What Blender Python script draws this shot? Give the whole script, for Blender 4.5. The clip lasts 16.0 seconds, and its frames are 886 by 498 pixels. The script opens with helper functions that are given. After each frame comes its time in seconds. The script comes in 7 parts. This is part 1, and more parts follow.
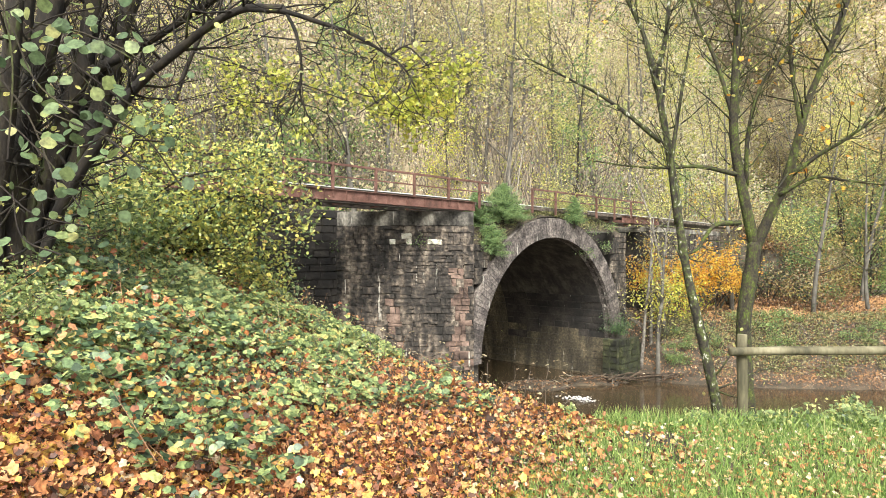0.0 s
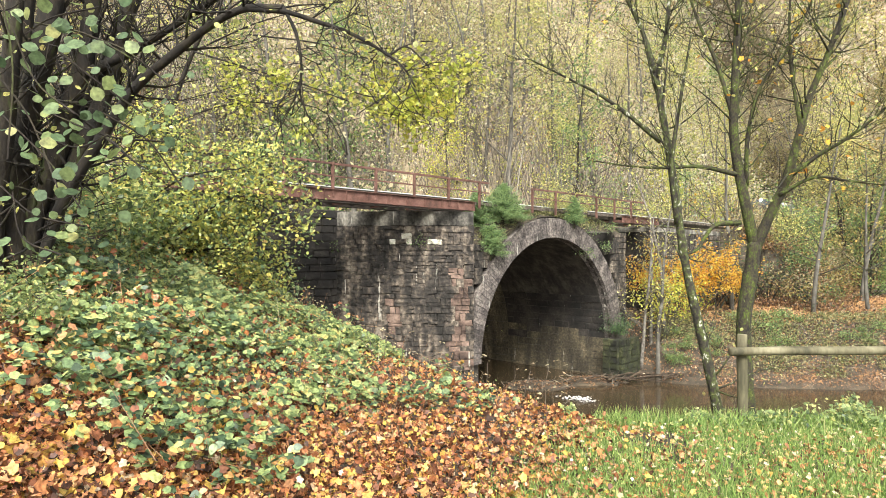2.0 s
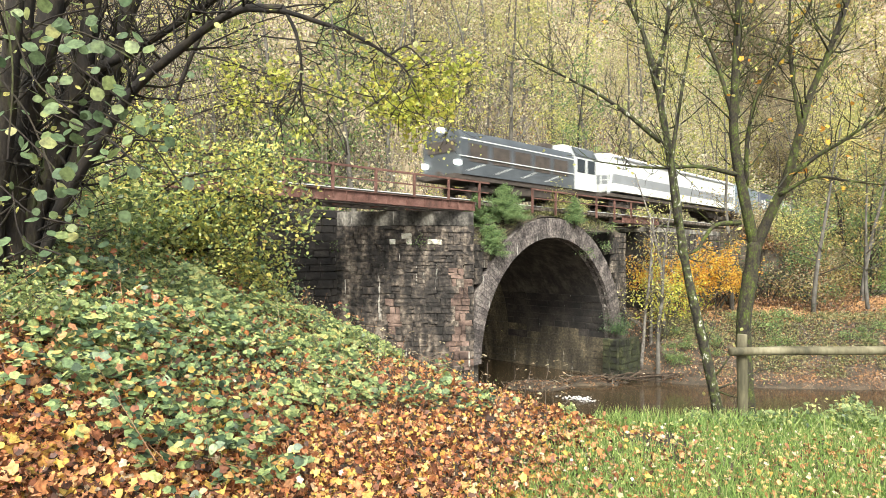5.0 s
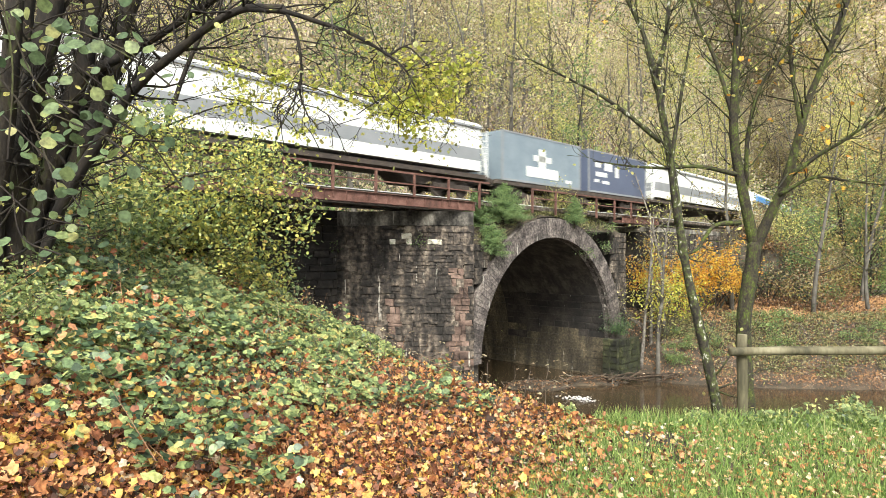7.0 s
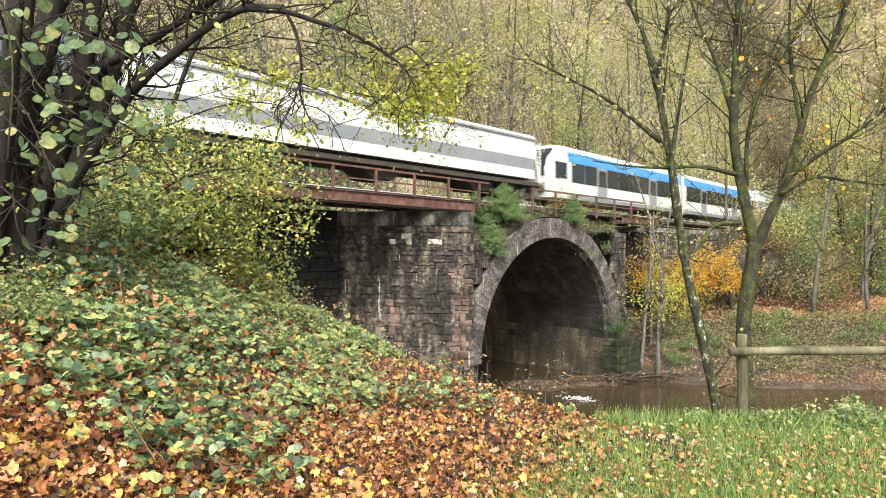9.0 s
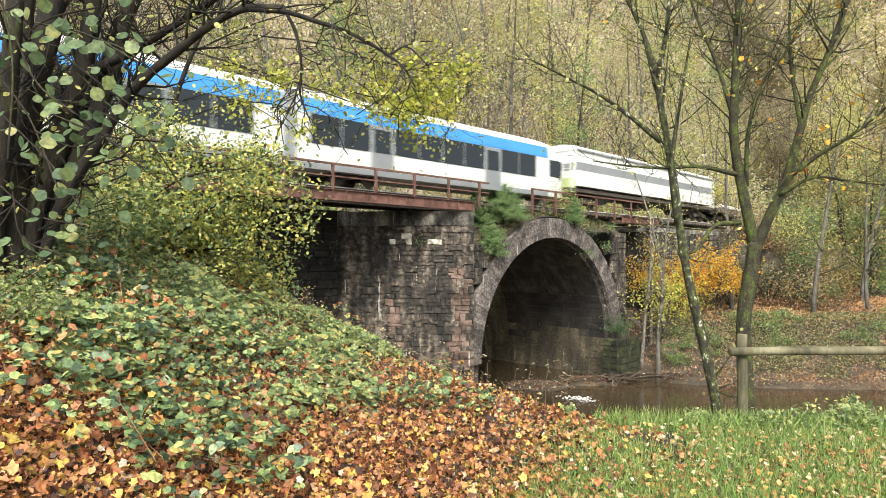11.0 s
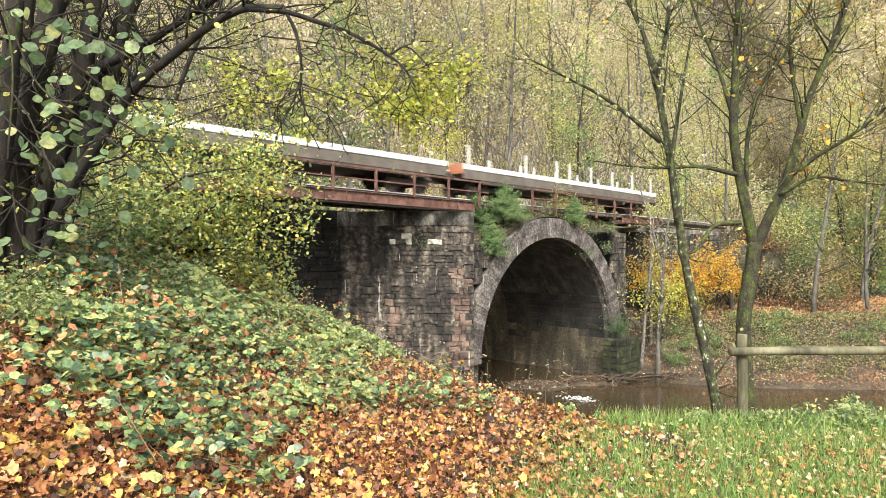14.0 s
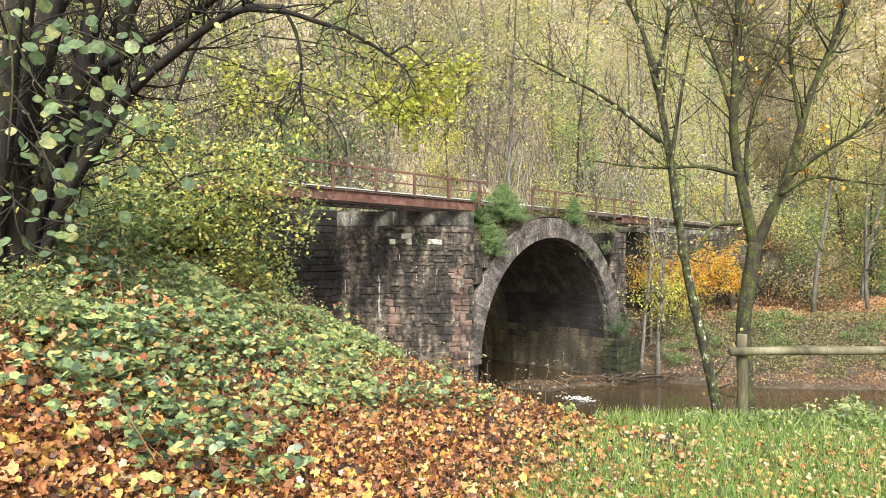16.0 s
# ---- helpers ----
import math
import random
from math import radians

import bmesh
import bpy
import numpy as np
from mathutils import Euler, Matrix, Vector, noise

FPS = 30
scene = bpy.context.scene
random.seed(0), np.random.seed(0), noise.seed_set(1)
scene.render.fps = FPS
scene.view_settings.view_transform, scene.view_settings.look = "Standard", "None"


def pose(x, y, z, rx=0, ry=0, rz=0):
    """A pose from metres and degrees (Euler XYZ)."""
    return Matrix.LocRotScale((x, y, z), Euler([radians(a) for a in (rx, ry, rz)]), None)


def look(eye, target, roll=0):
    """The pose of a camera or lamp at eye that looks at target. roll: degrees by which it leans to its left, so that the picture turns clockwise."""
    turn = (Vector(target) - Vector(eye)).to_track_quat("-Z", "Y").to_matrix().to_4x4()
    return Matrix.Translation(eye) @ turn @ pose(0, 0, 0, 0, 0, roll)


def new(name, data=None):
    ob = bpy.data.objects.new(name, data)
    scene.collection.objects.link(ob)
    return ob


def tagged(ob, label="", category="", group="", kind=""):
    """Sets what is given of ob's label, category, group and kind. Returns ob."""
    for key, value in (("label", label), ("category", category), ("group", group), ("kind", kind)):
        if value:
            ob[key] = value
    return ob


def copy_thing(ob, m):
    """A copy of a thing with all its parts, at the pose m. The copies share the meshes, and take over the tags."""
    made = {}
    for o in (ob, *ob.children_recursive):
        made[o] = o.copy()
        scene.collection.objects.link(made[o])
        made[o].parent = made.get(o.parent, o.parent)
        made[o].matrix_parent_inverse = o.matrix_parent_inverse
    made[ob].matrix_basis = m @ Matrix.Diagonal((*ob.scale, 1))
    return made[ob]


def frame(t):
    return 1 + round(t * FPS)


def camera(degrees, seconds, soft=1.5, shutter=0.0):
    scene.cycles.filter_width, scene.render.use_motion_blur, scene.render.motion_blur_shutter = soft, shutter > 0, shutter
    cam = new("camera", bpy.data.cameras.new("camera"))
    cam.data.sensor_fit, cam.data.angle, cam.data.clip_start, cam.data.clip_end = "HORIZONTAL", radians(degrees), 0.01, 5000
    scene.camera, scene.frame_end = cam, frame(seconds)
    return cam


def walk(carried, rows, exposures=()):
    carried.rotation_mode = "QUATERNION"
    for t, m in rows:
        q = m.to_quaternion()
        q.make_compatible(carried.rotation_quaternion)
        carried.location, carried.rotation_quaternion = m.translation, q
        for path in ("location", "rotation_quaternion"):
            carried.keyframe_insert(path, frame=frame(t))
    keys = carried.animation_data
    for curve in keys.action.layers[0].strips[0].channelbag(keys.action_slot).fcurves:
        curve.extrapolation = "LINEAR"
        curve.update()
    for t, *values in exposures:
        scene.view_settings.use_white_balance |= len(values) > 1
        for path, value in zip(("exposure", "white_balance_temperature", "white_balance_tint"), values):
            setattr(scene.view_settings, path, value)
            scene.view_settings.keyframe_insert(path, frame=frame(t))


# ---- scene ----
cam = camera(70, 16.0, soft=0.7, shutter=0.5)
EYE = (0.0, 0.0, 1.65)
EXPOSURE = [(0.0, 1.05), (4.2, 1.05), (6.4, 0.86), (8.5, 0.81), (9.5, 0.75), (12.5, 0.71), (13.0, 0.82), (14.0, 0.95), (16.0, 0.95)]
VIEW = look(EYE, (0.0, 100.0, 2.9))
walk(cam, [(0.0, VIEW), (16.0, VIEW)], exposures=[(t, e + 0.12, 6500, 5) for t, e in EXPOSURE])

# ---- overcast daylight ----
world = bpy.data.worlds.new("overcast_sky")
scene.world = world
world.use_nodes = True
wn, wl = world.node_tree.nodes, world.node_tree.links
sky = wn.new("ShaderNodeTexSky")
sky.sky_type, sky.sun_disc = "NISHITA", False
sky.sun_elevation, sky.sun_rotation = radians(43), radians(183)
sky.air_density, sky.dust_density = 1.0, 4.0
hsv = wn.new("ShaderNodeHueSaturation")
hsv.inputs["Saturation"].default_value = 0.25
wl.new(sky.outputs[0], hsv.inputs["Color"])
wl.new(hsv.outputs[0], wn["Background"].inputs["Color"])
wn["Background"].inputs["Strength"].default_value = 0.14
sun = new("sun", bpy.data.lights.new("sun", "SUN"))
sun.data.energy, sun.data.angle, sun.data.color = 3.3, radians(24), (1.0, 0.96, 0.9)
sun.matrix_world = look((-20 * math.sin(radians(3)), -20 * math.cos(radians(3)), 18.5), (0, 0, 0))


# ---- materials ----
def nodes_of(name):
    m = bpy.data.materials.new(name)
    m.use_nodes = True
    return m, m.node_tree.nodes, m.node_tree.links


def ramp(n, stops):
    r = n.new("ShaderNodeValToRGB")
    while len(r.color_ramp.elements) < len(stops):
        r.color_ramp.elements.new(0.5)
    for e, (p, c) in zip(r.color_ramp.elements, stops):
        e.position, e.color = p, (*c, 1)
    return r


def surface(name, stops, scale=4.0, rough=0.8, metal=0.0, bump=0.3, fine=40.0, vary=0.0, detail=6.0, stretch=(1, 1, 1), depth=0.02, place=False, lime=0.0, grain=0.3):
    """Two scales of noise in the colour, fine relief, and a shift from piece to piece."""
    m, n, l = nodes_of(name)
    b = n["Principled BSDF"]
    tc = n.new("ShaderNodeTexCoord")
    mp = n.new("ShaderNodeMapping")
    mp.inputs["Scale"].default_value = stretch
    l.new(n.new("ShaderNodeNewGeometry").outputs["Position"] if place else tc.outputs["Object"], mp.inputs["Vector"])
    big, small = n.new("ShaderNodeTexNoise"), n.new("ShaderNodeTexNoise")
    big.inputs["Scale"].default_value, big.inputs["Detail"].default_value = scale, detail
    small.inputs["Scale"].default_value, small.inputs["Detail"].default_value = fine, 4
    l.new(mp.outputs[0], big.inputs["Vector"])
    l.new(n.new("ShaderNodeNewGeometry").outputs["Position"] if place else mp.outputs[0], small.inputs["Vector"])
    mix = n.new("ShaderNodeMix")
    mix.inputs[0].default_value = grain
    l.new(big.outputs[0], mix.inputs[2])
    l.new(small.outputs[0], mix.inputs[3])
    val = mix.outputs[0]
    if vary:
        info = n.new("ShaderNodeObjectInfo")
        ma = n.new("ShaderNodeMath")
        ma.operation, ma.inputs[1].default_value, ma.inputs[2].default_value = "MULTIPLY_ADD", vary, -vary / 2
        l.new(info.outputs["Random"], ma.inputs[0])
        ad = n.new("ShaderNodeMath")
        l.new(ma.outputs[0], ad.inputs[0])
        l.new(val, ad.inputs[1])
        val = ad.outputs[0]
    r = ramp(n, stops)
    l.new(val, r.inputs[0])
    col = r.outputs[0]
    if lime:
        # pale lime runs, long and upright
        run = n.new("ShaderNodeTexNoise")
        run.inputs["Scale"].default_value, run.inputs["Detail"].default_value = 1.0, 5
        mp2 = n.new("ShaderNodeMapping")
        mp2.inputs["Scale"].default_value = (4.2, 4.2, 0.42)
        l.new(n.new("ShaderNodeNewGeometry").outputs["Position"], mp2.inputs["Vector"])
        l.new(mp2.outputs[0], run.inputs["Vector"])
        cut = ramp(n, [(lime, (0, 0, 0)), (lime + 0.07, (0.85, 0.85, 0.85))])
        l.new(run.outputs[0], cut.inputs[0])
        mx = n.new("ShaderNodeMix")
        mx.data_type = "RGBA"
        mx.inputs[7].default_value = (0.46, 0.43, 0.37, 1)
        l.new(cut.outputs[0], mx.inputs[0])
        l.new(col, mx.inputs[6])
        col = mx.outputs[2]
    l.new(col, b.inputs["Base Color"])
    b.inputs["Roughness"].default_value, b.inputs["Metallic"].default_value = rough, metal
    if bump:
        bp = n.new("ShaderNodeBump")
        bp.inputs["Strength"].default_value, bp.inputs["Distance"].default_value = bump, depth
        l.new(mix.outputs[0], bp.inputs["Height"])
        l.new(bp.outputs[0], b.inputs["Normal"])
    return m


def leafy(name, stops, through_light=0.4, rough=0.55):
    """Leaves: each island of the mesh takes its own colour from the ramp; light passes through."""
    m, n, l = nodes_of(name)
    b = n["Principled BSDF"]
    g = n.new("ShaderNodeNewGeometry")
    r = ramp(n, stops)
    l.new(g.outputs["Random Per Island"], r.inputs[0])
    nz = n.new("ShaderNodeTexNoise")
    nz.inputs["Scale"].default_value, nz.inputs["Detail"].default_value = 42, 3
    l.new(g.outputs["Position"], nz.inputs["Vector"])
    spread = n.new("ShaderNodeMapRange")
    for k, val in zip((1, 2, 3, 4), (0.3, 0.7, 0.0, 1.0)):
        spread.inputs[k].default_value = val
    l.new(nz.outputs[0], spread.inputs[0])
    mx = n.new("ShaderNodeMix")
    mx.data_type, mx.blend_type = "RGBA", "MULTIPLY"
    mx.inputs[0].default_value = 0.62
    l.new(r.outputs[0], mx.inputs[6])
    l.new(spread.outputs[0], mx.inputs[7])
    mul = n.new("ShaderNodeHueSaturation")
    mul.inputs["Value"].default_value = 1.42
    l.new(mx.outputs[2], mul.inputs["Color"])
    l.new(mul.outputs[0], b.inputs["Base Color"])
    b.inputs["Roughness"].default_value = rough
    tr = n.new("ShaderNodeBsdfTranslucent")
    l.new(mul.outputs[0], tr.inputs["Color"])
    ms = n.new("ShaderNodeMixShader")
    ms.inputs[0].default_value = through_light
    l.new(b.outputs[0], ms.inputs[1])
    l.new(tr.outputs[0], ms.inputs[2])
    l.new(ms.outputs[0], n["Material Output"].inputs["Surface"])
    return m


SOIL = surface("soil", [(0.34, (0.02, 0.016, 0.011)), (0.5, (0.052, 0.04, 0.027)), (0.66, (0.11, 0.084, 0.056))], 1.5, 0.95, fine=12, bump=1.0, depth=0.08)
STONE = surface("dark_sandstone", [(0.38, (0.013, 0.011, 0.009)), (0.46, (0.031, 0.026, 0.022)), (0.53, (0.07, 0.056, 0.045)), (0.59, (0.14, 0.112, 0.086)), (0.67, (0.28, 0.24, 0.19))], 0.9, 0.95, fine=5, vary=0.06, bump=1.0, place=True, lime=0.66, depth=0.12, stretch=(2.2, 2.2, 0.5), grain=0.45)
JOINT = surface("pier_mortar", [(0.37, (0.012, 0.010, 0.008)), (0.45, (0.027, 0.022, 0.018)), (0.52, (0.065, 0.053, 0.042)), (0.62, (0.16, 0.135, 0.105))], 0.9, 0.95, fine=6, bump=1.0, place=True, stretch=(2.2, 2.2, 0.5), grain=0.42, depth=0.1)
REDSTONE = surface("red_brown_sandstone", [(0.36, (0.035, 0.022, 0.018)), (0.5, (0.105, 0.068, 0.052)), (0.66, (0.24, 0.165, 0.13))], 1.4, 0.9, fine=8, vary=0.1, bump=0.9, place=True, lime=0.67, depth=0.06)
PALESTONE = surface("limewashed_stone", [(0.36, (0.12, 0.1, 0.075)), (0.46, (0.4, 0.37, 0.29)), (0.6, (0.68, 0.65, 0.56))], 1.6, 0.9, fine=6, bump=0.8, place=True, depth=0.04, grain=0.5)
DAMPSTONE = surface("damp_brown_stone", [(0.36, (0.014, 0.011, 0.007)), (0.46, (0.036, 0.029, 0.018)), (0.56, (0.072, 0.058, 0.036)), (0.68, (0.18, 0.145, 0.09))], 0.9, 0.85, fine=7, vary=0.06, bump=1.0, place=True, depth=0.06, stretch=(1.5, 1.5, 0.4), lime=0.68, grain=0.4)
BLACKSTONE = surface("near_black_stone", [(0.36, (0.006, 0.005, 0.005)), (0.5, (0.017, 0.014, 0.012)), (0.66, (0.05, 0.042, 0.034))], 0.9, 0.9, fine=7, vary=0.06, bump=1.0, place=True, depth=0.05, lime=0.7)
MOSSTONE = surface("mossy_stone", [(0.36, (0.006, 0.006, 0.004)), (0.48, (0.018, 0.02, 0.008)), (0.56, (0.034, 0.038, 0.012)), (0.68, (0.08, 0.072, 0.04))], 1.6, 0.95, fine=9, vary=0.08, bump=1.0, place=True, depth=0.05)
VOUSSOIR = surface("ring_stone", [(0.37, (0.024, 0.02, 0.019)), (0.46, (0.07, 0.058, 0.053)), (0.54, (0.125, 0.105, 0.095)), (0.65, (0.27, 0.23, 0.2))], 1.3, 0.9, fine=8, vary=0.08, bump=1.0, place=True, lime=0.65, grain=0.5, depth=0.06)
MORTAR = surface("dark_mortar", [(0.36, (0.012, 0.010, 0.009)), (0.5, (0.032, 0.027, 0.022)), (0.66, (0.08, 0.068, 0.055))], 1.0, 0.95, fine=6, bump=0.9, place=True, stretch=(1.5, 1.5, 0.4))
CONCRETE = surface("weathered_concrete", [(0.36, (0.035, 0.032, 0.028)), (0.48, (0.13, 0.12, 0.105)), (0.62, (0.34, 0.32, 0.28))], 0.9, 0.9, fine=8, bump=0.5, place=True, lime=0.66, stretch=(1.5, 1.5, 0.6))
CAPSTONE = surface("dark_capping_stone", [(0.36, (0.014, 0.012, 0.01)), (0.46, (0.07, 0.063, 0.053)), (0.55, (0.16, 0.145, 0.12)), (0.66, (0.32, 0.295, 0.25))], 1.1, 0.9, fine=8, bump=0.8, place=True, lime=0.66, stretch=(1.6, 1.6, 0.5), depth=0.05)
RUST = surface("rusty_steel", [(0.34, (0.05, 0.024, 0.018)), (0.5, (0.115, 0.052, 0.038)), (0.66, (0.19, 0.1, 0.078))], 2.5, 0.8, 0.0, fine=40, bump=0.25)
RAIL = surface("worn_rail_steel", [(0.3, (0.55, 0.54, 0.53)), (0.7, (0.8, 0.79, 0.78))], 3.0, 0.35, 0.3, fine=30, bump=0.05)
SLEEPER = surface("sleeper_timber", [(0.3, (0.05, 0.04, 0.032)), (0.7, (0.17, 0.14, 0.11))], 4.0, 0.9, fine=30)
BARK = surface("mossy_bark", [(0.36, (0.009, 0.007, 0.005)), (0.44, (0.026, 0.02, 0.014)), (0.5, (0.038, 0.034, 0.014)), (0.56, (0.05, 0.066, 0.010)), (0.63, (0.09, 0.11, 0.016)), (0.7, (0.24, 0.23, 0.18))], 7.0, 0.95, fine=45, bump=1.0, stretch=(1, 1, 0.6), grain=0.45, depth=0.03)
GREYBARK = surface("grey_bark", [(0.3, (0.035, 0.03, 0.025)), (0.5, (0.10, 0.09, 0.075)), (0.65, (0.15, 0.14, 0.115)), (0.8, (0.33, 0.32, 0.28))], 4.0, 0.95, fine=30, bump=0.6, stretch=(1, 1, 0.5))
LICHENBARK = surface("lichen_spotted_bark", [(0.36, (0.012, 0.009, 0.007)), (0.48, (0.032, 0.027, 0.018)), (0.54, (0.05, 0.062, 0.012)), (0.605, (0.08, 0.085, 0.035)), (0.63, (0.34, 0.33, 0.29))], 16.0, 0.95, fine=45, bump=0.9, stretch=(1, 1, 0.7), detail=2.0)
# mossy bark with the shade of an unbuilt canopy put into its colour
STEMBARK = surface("shade_darkened_mossy_bark", [(0.38, (0.005, 0.004, 0.003)), (0.5, (0.014, 0.010, 0.007)), (0.58, (0.026, 0.02, 0.011)), (0.66, (0.045, 0.06, 0.012))], 6.0, 0.95, fine=40, bump=1.0, stretch=(1, 1, 0.4), depth=0.03)
PALETWIG = surface("pale_grey_twig_bark", [(0.36, (0.06, 0.052, 0.043)), (0.5, (0.15, 0.13, 0.11)), (0.66, (0.32, 0.3, 0.26))], 4.0, 0.9, fine=30, bump=0.3)
SHOOTBARK = surface("brown_shoot_bark", [(0.36, (0.02, 0.013, 0.009)), (0.5, (0.06, 0.04, 0.026)), (0.64, (0.13, 0.095, 0.06))], 6.0, 0.9, fine=40, bump=0.4, place=True)
DARKBARK = surface("dark_bark", [(0.36, (0.007, 0.005, 0.004)), (0.5, (0.021, 0.015, 0.011)), (0.58, (0.034, 0.028, 0.014)), (0.66, (0.06, 0.075, 0.018))], 5.0, 0.95, fine=40, bump=0.9, stretch=(1, 1, 0.4))
POSTWOOD = surface("weathered_fence_wood", [(0.34, (0.05, 0.044, 0.024)), (0.5, (0.135, 0.118, 0.068)), (0.66, (0.24, 0.215, 0.14))], 3.0, 0.85, fine=30, stretch=(1, 1, 0.25), bump=0.5)
ROOFWHITE = surface("faded_white_paint", [(0.3, (0.5, 0.51, 0.48)), (0.5, (0.62, 0.63, 0.6)), (0.7, (0.7, 0.71, 0.68))], 0.7, 0.5, fine=5, bump=0.03, stretch=(0.5, 1, 1.5))
BANDGREY = surface("grey_paint_and_shade", [(0.2, (0.16, 0.17, 0.18)), (0.8, (0.28, 0.29, 0.3))], 0.8, 0.5, fine=12, bump=0.03)
SWAPBLUE = surface("blue_grey_tarpaulin", [(0.3, (0.14, 0.18, 0.215)), (0.7, (0.22, 0.265, 0.3))], 0.8, 0.5, fine=6, bump=0.08)
SWAPDARK = surface("dark_blue_tarpaulin", [(0.2, (0.06, 0.075, 0.12)), (0.8, (0.10, 0.12, 0.18))], 0.8, 0.5, fine=12, bump=0.05)
LOCOGREY = surface("dark_grey_loco_paint", [(0.3, (0.035, 0.042, 0.048)), (0.7, (0.09, 0.1, 0.11))], 0.9, 0.4, fine=6, bump=0.03)
RAILBLUE = surface("sky_blue_paint", [(0.2, (0.04, 0.20, 0.52)), (0.8, (0.07, 0.30, 0.68))], 0.6, 0.3, fine=10, bump=0.02)
CHASSIS = surface("dirty_and_shaded_steel", [(0.3, (0.025, 0.02, 0.018)), (0.7, (0.09, 0.07, 0.055))], 3.0, 0.85, fine=30)
BROWNFRAME = surface("brown_underframe", [(0.3, (0.07, 0.055, 0.045)), (0.7, (0.17, 0.145, 0.12))], 2.0, 0.8, fine=14)
LIME = surface("lime_green_paint", [(0.3, (0.3, 0.36, 0.16)), (0.7, (0.42, 0.48, 0.24))], 1.0, 0.5, bump=0.03)
ORANGE = surface("red_brown_paint", [(0.3, (0.26, 0.09, 0.05)), (0.7, (0.38, 0.16, 0.09))], 1.0, 0.5, bump=0.03)
PALEWOOD = surface("pale_planks", [(0.3, (0.52, 0.5, 0.46)), (0.7, (0.72, 0.7, 0.65))], 2.0, 0.8, fine=20)
TWIG = leafy("bare_twigs", [(0.0, (0.03, 0.024, 0.018)), (0.5, (0.1, 0.08, 0.06)), (0.85, (0.2, 0.17, 0.135)), (1.0, (0.3, 0.27, 0.23))], 0.0, 0.9)
FORESTFLOOR = surface("leafy_forest_floor", [(0.36, (0.11, 0.088, 0.058)), (0.5, (0.26, 0.205, 0.135)), (0.64, (0.42, 0.34, 0.23))], 0.5, 0.95, fine=6, bump=1.0, depth=0.15, place=True, grain=0.5)
FOAM, fon, fol = nodes_of("white_water")
fon["Principled BSDF"].inputs["Base Color"].default_value = (0.55, 0.55, 0.53, 1)

LAMPGLOW, lgn, lgl = nodes_of("lit_headlight")
lgn["Principled BSDF"].inputs["Emission Color"].default_value = (1.0, 0.96, 0.88, 1)
lgn["Principled BSDF"].inputs["Emission Strength"].default_value = 16.0

GLASS, gn, gl = nodes_of("dark_window_glass")
gn["Principled BSDF"].inputs["Base Color"].default_value = (0.015, 0.02, 0.025, 1)
gn["Principled BSDF"].inputs["Roughness"].default_value = 0.08

WATER, wnn, wll = nodes_of("brown_stream_water")
wb = wnn["Principled BSDF"]
wb.inputs["Base Color"].default_value = (0.052, 0.036, 0.02, 1)
wb.inputs["Roughness"].default_value = 0.12
wno = wnn.new("ShaderNodeTexNoise")
wno.inputs["Scale"].default_value, wno.inputs["Detail"].default_value = 1.6, 5
wbp = wnn.new("ShaderNodeBump")
wbp.inputs["Strength"].default_value, wbp.inputs["Distance"].default_value = 0.35, 0.08
wll.new(wno.outputs[0], wbp.inputs["Height"])
wll.new(wbp.outputs[0], wb.inputs["Normal"])

YELLOWGREEN = leafy("yellow_green_leaves", [(0.0, (0.25, 0.28, 0.1)), (0.4, (0.45, 0.46, 0.16)), (0.75, (0.64, 0.6, 0.19)), (1.0, (0.7, 0.6, 0.25))], 0.5)
BRIGHTYELLOW = leafy("yellow_leaves", [(0.0, (0.36, 0.42, 0.06)), (0.6, (0.58, 0.58, 0.09)), (1.0, (0.68, 0.52, 0.1))])
GREENLEAF = leafy("green_leaves", [(0.0, (0.09, 0.16, 0.06)), (0.5, (0.2, 0.3, 0.11)), (1.0, (0.36, 0.43, 0.15))], 0.5)
HAZELLEAF = leafy("pale_green_hazel_leaves", [(0.0, (0.07, 0.115, 0.055)), (0.6, (0.14, 0.2, 0.09)), (0.9, (0.22, 0.27, 0.1)), (1.0, (0.32, 0.29, 0.1))])
BROWNLEAF = leafy("tan_leaves", [(0.0, (0.26, 0.19, 0.12)), (0.4, (0.46, 0.37, 0.24)), (0.8, (0.56, 0.5, 0.3)), (1.0, (0.62, 0.56, 0.38))], 0.5)
ORANGELEAF = leafy("orange_leaves", [(0.0, (0.55, 0.22, 0.03)), (0.5, (0.65, 0.36, 0.04)), (1.0, (0.66, 0.5, 0.07))])
NEEDLE = leafy("spruce_needles", [(0.0, (0.09, 0.16, 0.065)), (0.6, (0.22, 0.33, 0.13)), (1.0, (0.4, 0.5, 0.2))], 0.35)
LITTER = leafy("fallen_leaves", [(0.0, (0.035, 0.02, 0.014)), (0.16, (0.14, 0.055, 0.03)), (0.34, (0.32, 0.12, 0.055)), (0.52, (0.52, 0.205, 0.075)), (0.68, (0.52, 0.28, 0.15)), (0.8, (0.56, 0.31, 0.08)), (0.92, (0.62, 0.45, 0.1)), (0.97, (0.46, 0.33, 0.21)), (1.0, (0.56, 0.48, 0.36))], 0.25, 0.6)
BROWNLITTER = leafy("brown_fallen_leaves", [(0.0, (0.05, 0.03, 0.02)), (0.45, (0.15, 0.085, 0.05)), (0.75, (0.32, 0.16, 0.07)), (0.95, (0.42, 0.24, 0.1)), (1.0, (0.6, 0.52, 0.4))], 0.2, 0.7)
